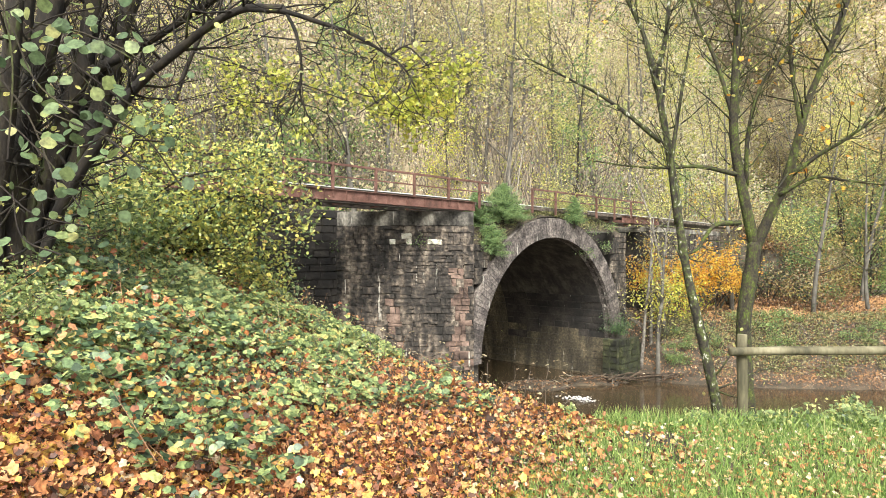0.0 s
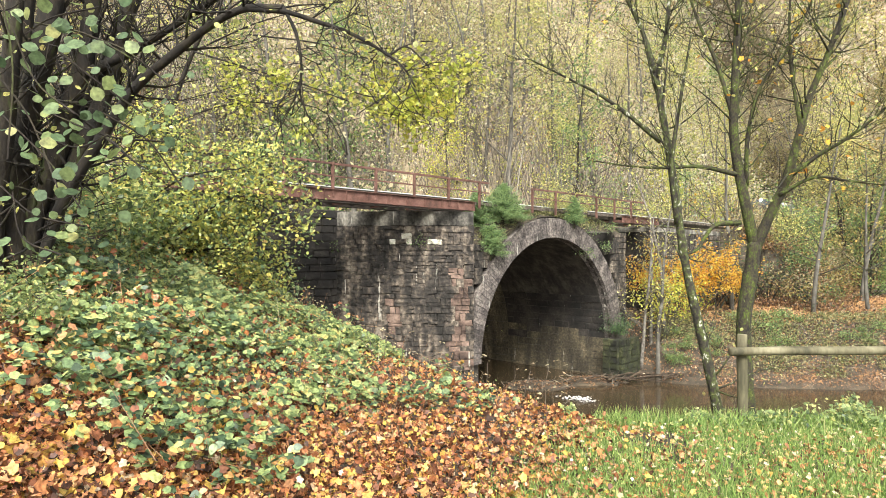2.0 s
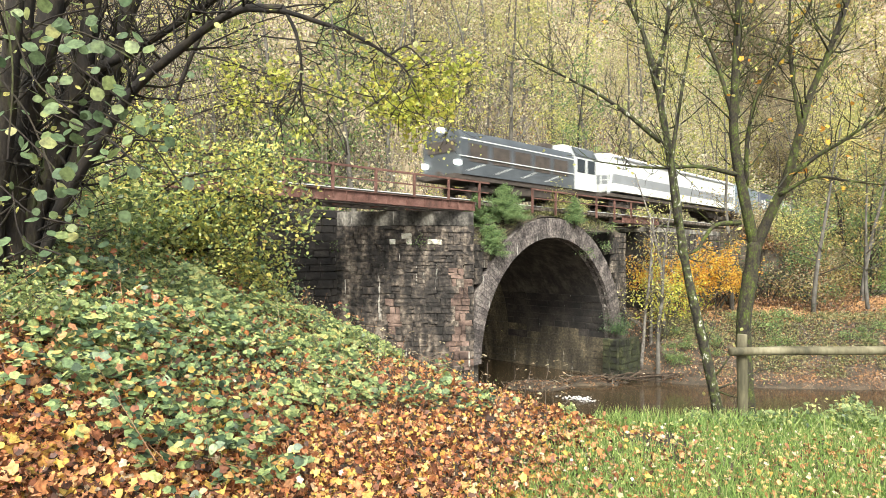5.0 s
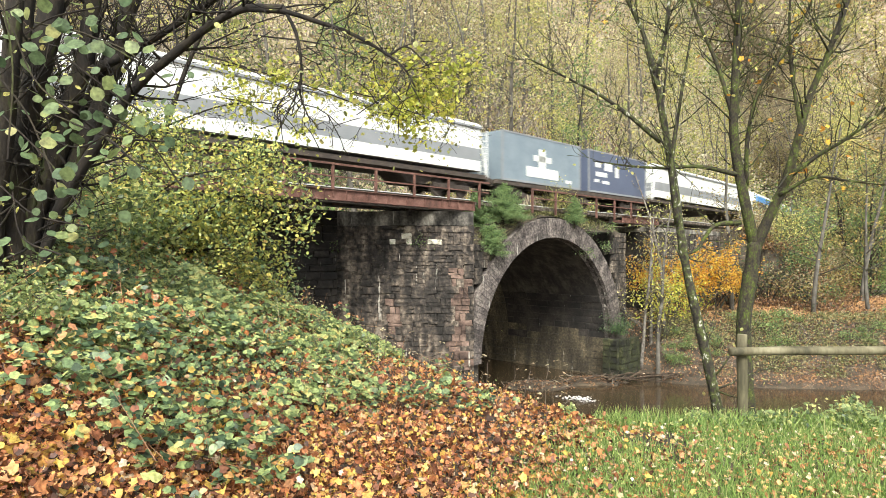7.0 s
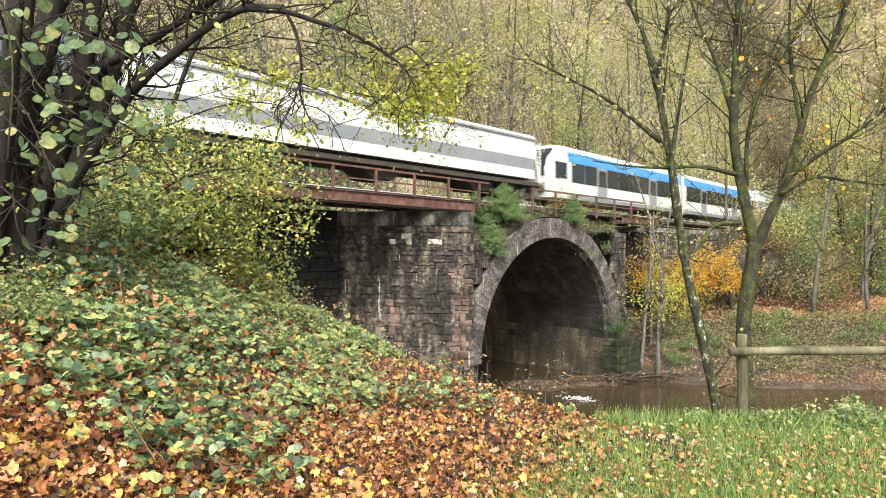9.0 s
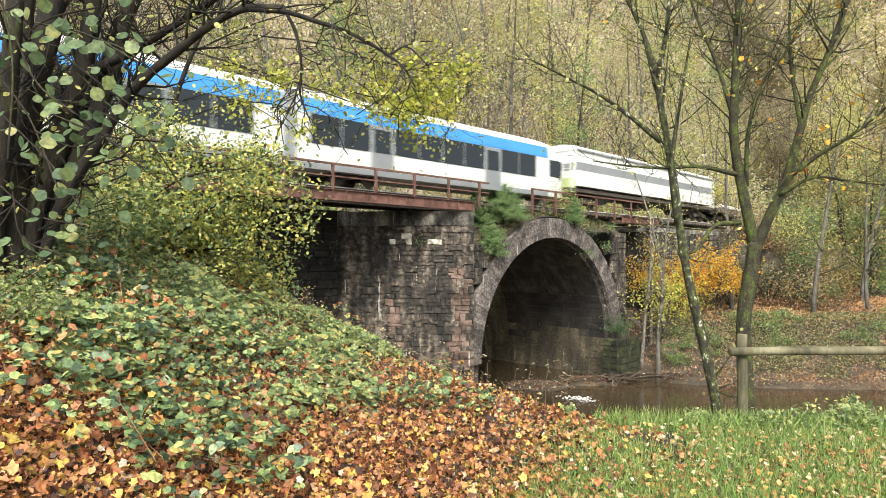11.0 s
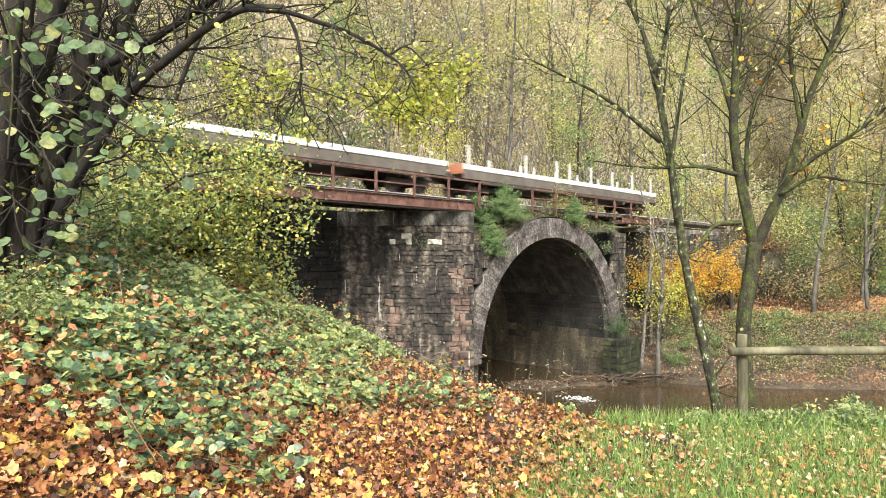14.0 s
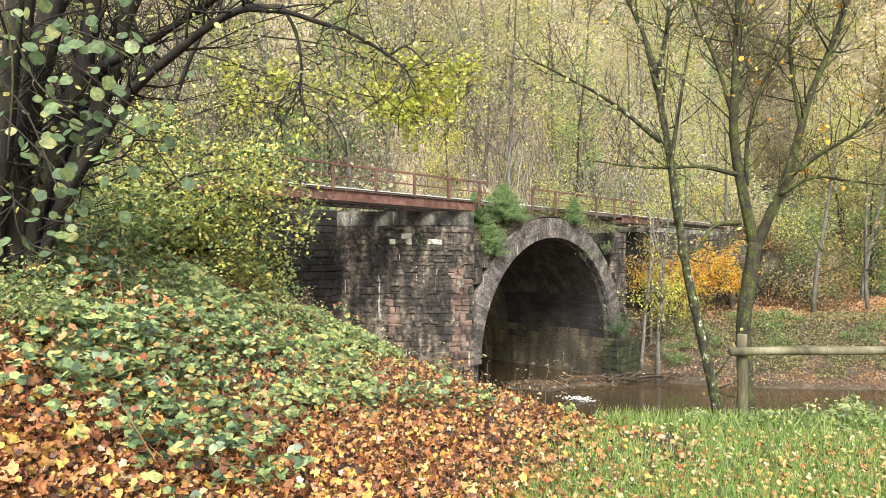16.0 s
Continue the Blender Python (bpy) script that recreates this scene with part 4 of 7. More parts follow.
def railcar(length):
    """Two-part passenger railcar: white body, dark window band, blue cant stripe, rounded cabs."""
    r = thing("passenger_railcar", TRACK, "white and blue two-part passenger railcar with dark windows", "railcar")
    half = length / 2
    for j, (a, b, cab) in enumerate(((0.0, half - 0.35, -1), (half + 0.35, length, 1))):
        prof = [(-1.38, 0.55), (-1.43, 1.1), (-1.43, 2.95), (-1.36, 3.45), (-1.1, 3.8), (-0.6, 4.0), (0.6, 4.0), (1.1, 3.8), (1.36, 3.45), (1.43, 2.95), (1.43, 1.1), (1.38, 0.55)]
        bm = bmesh.new()
        xs = [(a, 0.80, 0.55), (a + 0.35, 0.92, 0.75), (a + 1.2, 1.0, 0.97), (a + 2.2, 1.0, 1.0), (b, 1.0, 1.0)] if cab < 0 else [(a, 1.0, 1.0), (b - 2.2, 1.0, 1.0), (b - 1.2, 1.0, 0.97), (b - 0.35, 0.92, 0.75), (b, 0.80, 0.55)]
        rings = []
        for x, sy, sz in xs:
            rings.append([bm.verts.new((x, y * sy, 0.55 + (z - 0.55) * sz)) for y, z in prof])
        k = len(prof)
        for r0, r1 in zip(rings, rings[1:]):
            for i in range(k):
                bm.faces.new((r0[i], r0[(i + 1) % k], r1[(i + 1) % k], r1[i]))
        bm.faces.new(rings[0][::-1])
        bm.faces.new(rings[-1])
        bmesh.ops.recalc_face_normals(bm, faces=bm.faces)
        body = part("body", bm, ROOFWHITE, r, "white painted body shell")
        i0, i1 = (a + 1.9, b - 0.1) if cab < 0 else (a + 0.1, b - 1.9)
        part("blue_stripe", long_prism([(-1.445, 2.83), (-1.44, 2.98), (-1.375, 3.47), (-1.35, 3.47), (-1.4, 2.85)], i0, i1), RAILBLUE, body, "blue cant rail stripe")
        part("skirt", box(i0, i1, -1.445, -1.43, 0.55, 0.8), BANDGREY, body)
        x = i0 + 0.4
        c = 0
        while x < i1 - 1.5:
            door = c in (2, 7)
            z0, z1 = (0.75, 2.8) if door else (1.6, 2.82)
            wdt = 1.3 if door else 1.55
            wdw = part("door" if door else "window", box(x, x + wdt, -1.452, -1.435, z0, z1), BANDGREY if door else GLASS, body, "dark glazed sliding door" if door else "dark tinted window")
            if door:
                part("pane", box(x + 0.15, x + wdt - 0.15, -1.458, -1.45, 1.6, 2.65), GLASS, wdw)
            x += wdt + 0.05
            c += 1
        e = a if cab < 0 else b
        d = 1 if cab < 0 else -1
        outline = [(e - d * 0.05, 1.85), (e - d * 0.05, 2.47), (e + d * 0.32, 3.2), (e + d * 0.9, 3.66), (e + d * 0.9, 3.5), (e + d * 0.3, 3.0), (e + d * 0.06, 2.3), (e + d * 0.06, 1.85)]
        wind = prism(outline, -0.95, 0.95)
        part("windscreen", wind, GLASS, body, "dark raked windscreen")
        c0, c1 = (a + 0.55, a + 1.75) if cab < 0 else (b - 1.75, b - 0.55)
        part("cab_window", box(c0, c1, -1.452, -1.3, 1.75, 2.75, 0.02), GLASS, body, "dark cab side window")
        for yy in (-0.85, 0.85):
            lamp = bmesh.new()
            bmesh.ops.create_cone(lamp, cap_ends=True, segments=12, radius1=0.12, radius2=0.12, depth=0.08, matrix=Matrix.Translation((e - d * 0.03, yy, 1.35)) @ Matrix.Rotation(math.pi / 2, 4, "Y"))
            part("headlight", lamp, BANDGREY, body, "round headlight")
        part("coupler", box(min(e, e - d * 0.5), max(e, e - d * 0.5), -0.15, 0.15, 0.85, 1.15, 0.03), CHASSIS, r)
        bogie(r, a + 3.2)
        bogie(r, b - 3.2)
    part("gangway", box(half - 0.4, half + 0.4, -1.25, 1.25, 0.8, 3.7), BANDGREY, r, "grey bellows gangway")
    return r


def locomotive(length):
    """Hood diesel: long low hood with the raised cab at its rear end."""
    l = thing("diesel_locomotive", TRACK, "dark grey hood diesel locomotive with a pale rear cab", "locomotive")
    hood = [(-1.42, 1.2), (-1.42, 3.1), (-1.2, 3.5), (-0.5, 3.7), (0.5, 3.7), (1.2, 3.5), (1.42, 3.1), (1.42, 1.2)]
    body = part("body", long_prism(hood, 0.6, length - 2.9), LOCOGREY, l)
    cab = part("rear_cab", long_prism([(-1.47, 1.2), (-1.47, 3.3), (-1.2, 3.85), (-0.5, 4.15), (0.5, 4.15), (1.2, 3.85), (1.47, 3.3), (1.47, 1.2)], length - 2.9, length - 0.4), ROOFWHITE, l, "pale painted driver's cab")
    for x in (length - 2.7, length - 1.5):
        part("cab_window", box(x, x + 0.95, -1.49, -1.45, 2.3, 3.15), GLASS, cab)
    for i in range(5):
        part("side_grille", box(1.2 + i * 1.9, 2.7 + i * 1.9, -1.445, -1.415, 1.9, 2.85), CHASSIS, l)
    for i in range(4):
        part("white_line", prism([(1.0 + i * 2.3, 1.4), (1.12 + i * 2.3, 1.4), (2.5 + i * 2.3, 1.85), (2.38 + i * 2.3, 1.85)], -1.436, -1.415), ROOFWHITE, l)
    part("walkway_rail", box(0.5, length - 3.0, -1.49, -1.45, 2.1, 2.15), ROOFWHITE, l)
    part("cant_line", box(0.62, length - 2.92, -1.436, -1.415, 3.02, 3.08), ROOFWHITE, l, "white line along the hood")
    part("exhaust", box(length - 4.6, length - 3.7, -0.35, 0.35, 3.68, 4.05, 0.04), CHASSIS, l)
    part("cab_roof_band", long_prism([(-1.49, 3.25), (-1.49, 3.36), (-1.22, 3.9), (-1.18, 3.86), (-1.46, 3.3)], length - 2.95, length - 0.35), LOCOGREY, cab, "dark grey roof edge")
    part("front_screen", box(0.55, 0.6, -1.0, 1.0, 2.4, 3.0), CHASSIS, l)
    part("underframe", box(0.2, length - 0.2, -1.35, 1.35, 0.95, 1.2), CHASSIS, l)
    part("fuel_tank", box(length / 2 - 2, length / 2 + 2, -1.2, 1.2, 0.4, 0.95, 0.06), CHASSIS, l)
    for y, z in ((-1.22, 1.8), (1.22, 1.8), (0.0, 3.62)):
        bm = bmesh.new()
        bmesh.ops.create_cone(bm, cap_ends=True, segments=12, radius1=0.14, radius2=0.14, depth=0.12, matrix=Matrix.Translation((0.54, y, z)) @ Matrix.Rotation(math.pi / 2, 4, "Y"))
        part("headlight", bm, LAMPGLOW, l, "lit white headlight")
    bogie(l, 3.0)
    bogie(l, length - 3.0)
    buffers(l, 0, length)
    return l


TRAIN = [
    (locomotive(14.0), 91.2),
    (hopper_wagon(25.2, (1.98, 2.62), "off-white covered hopper wagon with a grey side band"), 106.2),
    (container_wagon(17.7), 131.8),
    (swap_body(7.8, SWAPBLUE, [(3.4, 4.1, 2.2, 3.3), (2.9, 4.7, 2.55, 2.9), (2.2, 5.4, 1.6, 2.2), (6.2, 6.9, 1.5, 1.7)], "blue-grey swap body container with a white emblem"), 132.5),
    (swap_body(7.8, SWAPDARK, [(0.8, 1.5, 2.9, 3.2), (0.9, 2.3, 2.3, 2.6), (2.0, 3.0, 2.75, 3.3), (0.7, 1.3, 1.9, 2.1), (1.7, 2.6, 1.85, 2.05), (3.4, 3.9, 2.4, 3.1)], "dark blue-grey swap body container with pale marks"), 141.4),
    (hopper_wagon(23.7, (1.98, 2.62), "off-white covered hopper wagon with a grey side band"), 149.7),
    (railcar(38.9), 174.0),
    (hopper_wagon(23.8, (2.45, 2.97), "off-white covered hopper wagon with a raised grey band", True), 213.3),
    (flat_wagon(20.6, [], "empty low flat wagon with a pale deck"), 237.8),
    (flat_wagon(21.8, [0.6, 5.5, 8.6, 10.0, 12.5, 15.2, 18.0, 20.8], "empty flat wagon with upright pale stakes"), 259.2),
]


def on_rails(s, length):
    """Where a vehicle stands whose front is at s: both its bogies follow the line."""
    a, b = on_track(s + 2.5, CENTRE, RAIL_TOP), on_track(s + length - 2.5, CENTRE, RAIL_TOP)
    d = (b - a).normalized()
    q = a - d * 2.5
    return pose(q.x, q.y, q.z, 0, 0, math.degrees(math.atan2(d.y, d.x)))


def motions():
    times = [0.0, 0.1] + [0.5 * i for i in range(1, 32)] + [15.9, 16.0]
    ends = [start for ob, start in TRAIN if ob.name.split(".")[0] != "swap_body"] + [281.0]
    for ob, start in TRAIN:
        # a container rides with the wagon under it
        first = max(e for e in ends if e <= start)
        length = min(e for e in ends if e > start) - first - 0.5
        walk(ob, [(t, on_rails(first - SPEED * t, length) @ pose(start - first, 0, 0)) for t in times])

# ---- plants ----
def grow(bm, p, d, length, r, depth, rng, tips, wobble=0.25, up=0.1, sides=6, steps=4):
    """A limb that bends as it goes, with smaller limbs along it."""
    pts, radii = [p.copy()], [r]
    q, dd = p.copy(), d.normalized()
    for i in range(steps):
        dd = (dd + Vector((rng.gauss(0, wobble), rng.gauss(0, wobble), rng.gauss(0, wobble) + up)) * 0.6).normalized()
        q = q + dd * (length / steps)
        pts.append(q.copy())
        radii.append(r * (1 - 0.75 * (i + 1) / steps))
        if depth > 0 and i > 0:
            for _ in range(rng.choice((1, 1, 2))):
                side = Vector((rng.gauss(0, 1), rng.gauss(0, 1), rng.gauss(0, 0.6))).normalized()
                grow(bm, q, dd * 0.7 + side * 0.9, length * rng.uniform(0.4, 0.62), radii[-1] * 0.62, depth - 1, rng, tips, wobble, up, 3, max(3, steps - 1))
        if depth == 0 or i >= steps - 2:
            tips.append(q.copy())
    add_tube(bm, pts, [max(x, 0.004) for x in radii], sides)


def limb(bm, pts, r0, r1, rng, tips, twigs=0, reach=1.0, depth=1, up=0.25, sides=8, start=0.3):
    """A given stem, with random twigs along it."""
    line = smooth_line(pts)
    k = len(line) - 1
    radii = [(r0 + (r1 - r0) * i / k) * (1 + rng.gauss(0, 0.04)) for i in range(k + 1)]
    add_tube(bm, line, radii, sides)
    for i in range(twigs):
        j = rng.randint(int(k * start), k)
        t = (line[min(j + 1, k)] - line[max(j - 1, 0)]).normalized()
        side = Vector((rng.gauss(0, 1), rng.gauss(0, 0.8), rng.gauss(0, 0.6) + 0.2)).normalized()
        grow(bm, line[j], t * 0.5 + side, reach * rng.uniform(0.5, 1.2), min(max(radii[j] * 0.35, 0.005), 0.016), depth, rng, tips, 0.25, up, 5)


def around(tips, count, spread, rng):
    t = np.array([tuple(v) for v in tips])
    return t[rng.integers(0, len(t), count)] + rng.normal(0, spread, (count, 3))


def crown(tree, tips, count, spread, size, material, seed, shape=KITE, label="", name="crown", facing=None, tilt=0.9):
    rng = np.random.default_rng(seed)
    pl = around(tips, count, spread, rng)
    me = leaves_mesh(name, pl, rng.uniform(0.65, 1.3, count) * size, shape, rng, None if facing is None else np.tile(facing, (count, 1)), tilt)
    me.materials.append(material)
    ob = new(name, me)
    ob.parent = tree
    return tagged(ob, label)


def forest_tree(kind, seed, height, bark, leaf, count, size, spread, first=0.3, label=""):
    rng = random.Random(seed)
    tree = thing(kind, pose(0, 0, 0), label, "tree", "trees on the hillside")
    bm = bmesh.new()
    tips = []
    p, d = Vector((0, 0, -0.6)), Vector((rng.gauss(0, 0.04), rng.gauss(0, 0.04), 1))
    line, n = [p], 9
    for i in range(n):
        d = (d + Vector((rng.gauss(0, 0.05), rng.gauss(0, 0.05), 0))).normalized()
        line.append(line[-1] + d * (height / n))
    radii = [0.011 * height * (1 - 0.9 * i / n) + 0.02 for i in range(n + 1)]
    add_tube(bm, line, radii, 7)
    for i in range(int(n * first), n + 1):
        for _ in range(3):
            side = Vector((rng.gauss(0, 1), rng.gauss(0, 1), 0.25)).normalized()
            grow(bm, line[i] - Vector((0, 0, rng.uniform(0, height / n))), side + Vector((0, 0, 0.35)), height * rng.uniform(0.12, 0.24) * (1.2 - 0.7 * i / n), radii[i] * 0.45, 1, rng, tips, 0.2, 0.1, 3, 3)
    part("trunk", bm, bark, tree, smooth=True)
    crown(tree, tips, count, spread, size, leaf, seed)
    return tree


def shrub(kind, seed, height, width, leaf, count, size, label, category="shrub", stems=9, bark=None, shape=KITE, spread=0.16, group="", thin=1.0, deep=1):
    rng = random.Random(seed)
    sh = thing(kind, pose(0, 0, 0), label, category, group)
    bm = bmesh.new()
    tips = []
    for i in range(stems):
        a = rng.uniform(0, 2 * math.pi)
        d = Vector((math.cos(a) * width, math.sin(a) * width, height))
        grow(bm, Vector((rng.gauss(0, 0.08), rng.gauss(0, 0.08), -0.2)), d, d.length * rng.uniform(0.6, 1.0), (0.008 * height + 0.006) * thin, deep, rng, tips, 0.22, 0.05, 3, 4)
    part("branchwork", bm, bark or GREYBARK, sh, smooth=True)
    if count:
        crown(sh, tips, count, spread, size, leaf, seed, shape, name="foliage")
    return sh


def plant_at(ob, x, y, rz=0.0, scale=1.0, dz=0.0):
    z = float(ground_z(x, y)) + dz
    return copy_thing(ob, pose(x, y, z, 0, 0, rz) @ Matrix.Scale(scale, 4))


def set_down(ob, x, y, rz=0.0, scale=1.0, dz=0.0):
    ob.matrix_world = pose(x, y, float(ground_z(x, y)) + dz, 0, 0, rz) @ Matrix.Scale(scale, 4)


def build_forest():
    rng = random.Random(21)
    kinds = [
        forest_tree("hillside_tree", 1, 17, GREYBARK, YELLOWGREEN, 1800, 0.22, 0.6, 0.25, "tall slender tree with thinning yellow-green autumn leaves"),
        forest_tree("hillside_tree", 2, 20, GREYBARK, BROWNLEAF, 1600, 0.22, 0.65, 0.3, "tall grey-barked tree with thin tan autumn leaves"),
        forest_tree("hillside_tree", 3, 15, GREYBARK, YELLOWGREEN, 2000, 0.22, 0.65, 0.15, "broad tree with dense yellow-green leaves"),
        forest_tree("hillside_tree", 4, 16, DARKBARK, GREENLEAF, 2400, 0.26, 0.5, 0.08, "ivy-clad dark green tree"),
        forest_tree("hillside_tree", 6, 19, GREYBARK, BROWNLEAF, 1100, 0.26, 0.6, 0.35, "nearly bare tall grey tree"),
        forest_tree("hillside_tree", 7, 13, GREYBARK, BRIGHTYELLOW, 2600, 0.2, 0.6, 0.2, "tree with bright yellow leaves"),
    ]
    kinds += [
        forest_tree("valley_tree", 8, 15, DARKBARK, OLIVELEAF, 2200, 0.24, 0.7, 0.12, "dark-stemmed tree with olive autumn leaves"),
        forest_tree("valley_tree", 9, 14, DARKBARK, RUSSETLEAF, 1500, 0.24, 0.7, 0.15, "dark-stemmed tree with russet brown leaves"),
    ]
    weights = [5, 6, 4.5, 1.6, 6, 1.5]
    spots = []
    s = -62.0
    while s < 190:
        n = 12.5
        while n < 100:
            step = 6.6 if n < 32 else 12.0
            spots.append((s + rng.uniform(-3, 3), n + rng.uniform(-2.5, 2.5)))
            n += step
        s += 8.0
    for _ in range(90):
        spots.append((rng.uniform(42, 120), rng.uniform(-46, -6)))
    for _ in range(110):
        spots.append((rng.uniform(110, 260), rng.uniform(-60, -7)))
    for _ in range(6):
        spots.append((rng.uniform(-48, -26), rng.uniform(-4, 9)))
    # a row of pale trees on the outer side of the bend
    outer = [(98 + 3.6 * k + rng.uniform(-1.2, 1.2), -3.4 - rng.uniform(0, 3.0)) for k in range(30)]
    spots += outer
    ivy = [(5.5, 21.5), (2.5, 23.0), (8.0, 22.5), (30.0, 13.0)]
    shade = [(rng.uniform(38, 66), rng.uniform(-15, -5.5)) for _ in range(16)]
    ivy += shade
    spots += ivy
    # a bright yellow-green tree just behind the arch
    spots.append((14.6, 16.5))
    used = set()
    for s, n in spots:
        if 0 < s < 13.4 and n < 20.5:
            continue
        if abs(n - 1.65) < 4.2:
            continue
        p = on_track(s, n)
        if p.y < 12 or abs(p.x) > 0.8 * p.y + 4:
            continue
        i = 5 if (s, n) == spots[-1] else 3 if (s, n) in ivy else rng.choice((0, 1, 1, 2)) if (s, n) in outer else rng.choices(range(8), weights + [0, 0] if n > 0 else [0.8, 1.0, 0.6, 0.8, 2, 0.4, 8, 3])[0]
        rz, sc = rng.uniform(0, 360), rng.uniform(0.75, 1.2) * (1.25 if i == 5 and n == 16.5 else 0.6 if (s, n) in shade else 1.35 if (s, n) in outer else 1.0)
        if i in used:
            plant_at(kinds[i], p.x, p.y, rz, sc)
        else:
            used.add(i)
            set_down(kinds[i], p.x, p.y, rz, sc)
    for i in range(8):
        if i not in used:
            p = on_track(20 + 6 * i, 30)
            set_down(kinds[i], p.x, p.y)
    # undergrowth along the line and on the slopes
    bushes = [
        shrub("lineside_shrub", 31, 3.6, 1.6, YELLOWGREEN, 650, 0.2, "lineside shrub with yellow-green leaves", group="lineside shrubs", spread=0.28),
        shrub("lineside_shrub", 32, 2.6, 1.5, GREENLEAF, 700, 0.19, "lineside shrub with green leaves", group="lineside shrubs", spread=0.28),
        shrub("lineside_shrub", 33, 3.2, 1.5, BROWNLEAF, 600, 0.19, "half-bare tan lineside shrub", group="lineside shrubs", spread=0.28),
        shrub("lineside_shrub", 34, 3.4, 1.8, GREENLEAF, 120, 0.12, "bare twiggy grey shrub", group="lineside shrubs"),
    ]
    first = set()
    places = []
    s = -22.0
    while s < 60:
        for n in (10.5, 13.5, 17.5):
            if not (-1.5 < s < 14.5 and n < 19):
                places.append((s + rng.uniform(-1, 1), n + rng.uniform(-1, 1)))
        s += 3.2
    for _ in range(50):
        places.append((rng.uniform(26, 62), rng.uniform(-9, -2.8)))
    for _ in range(26):
        places.append((rng.uniform(31, 46), rng.uniform(-6.5, -2.6)))
    for _ in range(14):
        places.append((rng.uniform(-34, -22), rng.uniform(-3.5, -1.5)))
    tall = [(37.0 + 2.1 * k, -3.6 - 0.5 * (k % 3)) for k in range(11)]
    for s, n in places + tall:
        p = on_track(s, n)
        if s > 24 and n < 0 and float(ground_z(p.x, p.y)) < -2.6:
            continue
        i = rng.choices(range(4), [4, 3, 3, 3] if n > 0 else [1, 4, 2, 5])[0] if (s, n) not in tall else rng.choice((1, 2, 3, 3))
        rz, sc = rng.uniform(0, 360), rng.uniform(0.6, 1.15) if (s, n) not in tall else rng.uniform(1.7, 2.2)
        if i in first:
            plant_at(bushes[i], p.x, p.y, rz, sc)
        else:
            first.add(i)
            set_down(bushes[i], p.x, p.y, rz, sc)


build_forest()


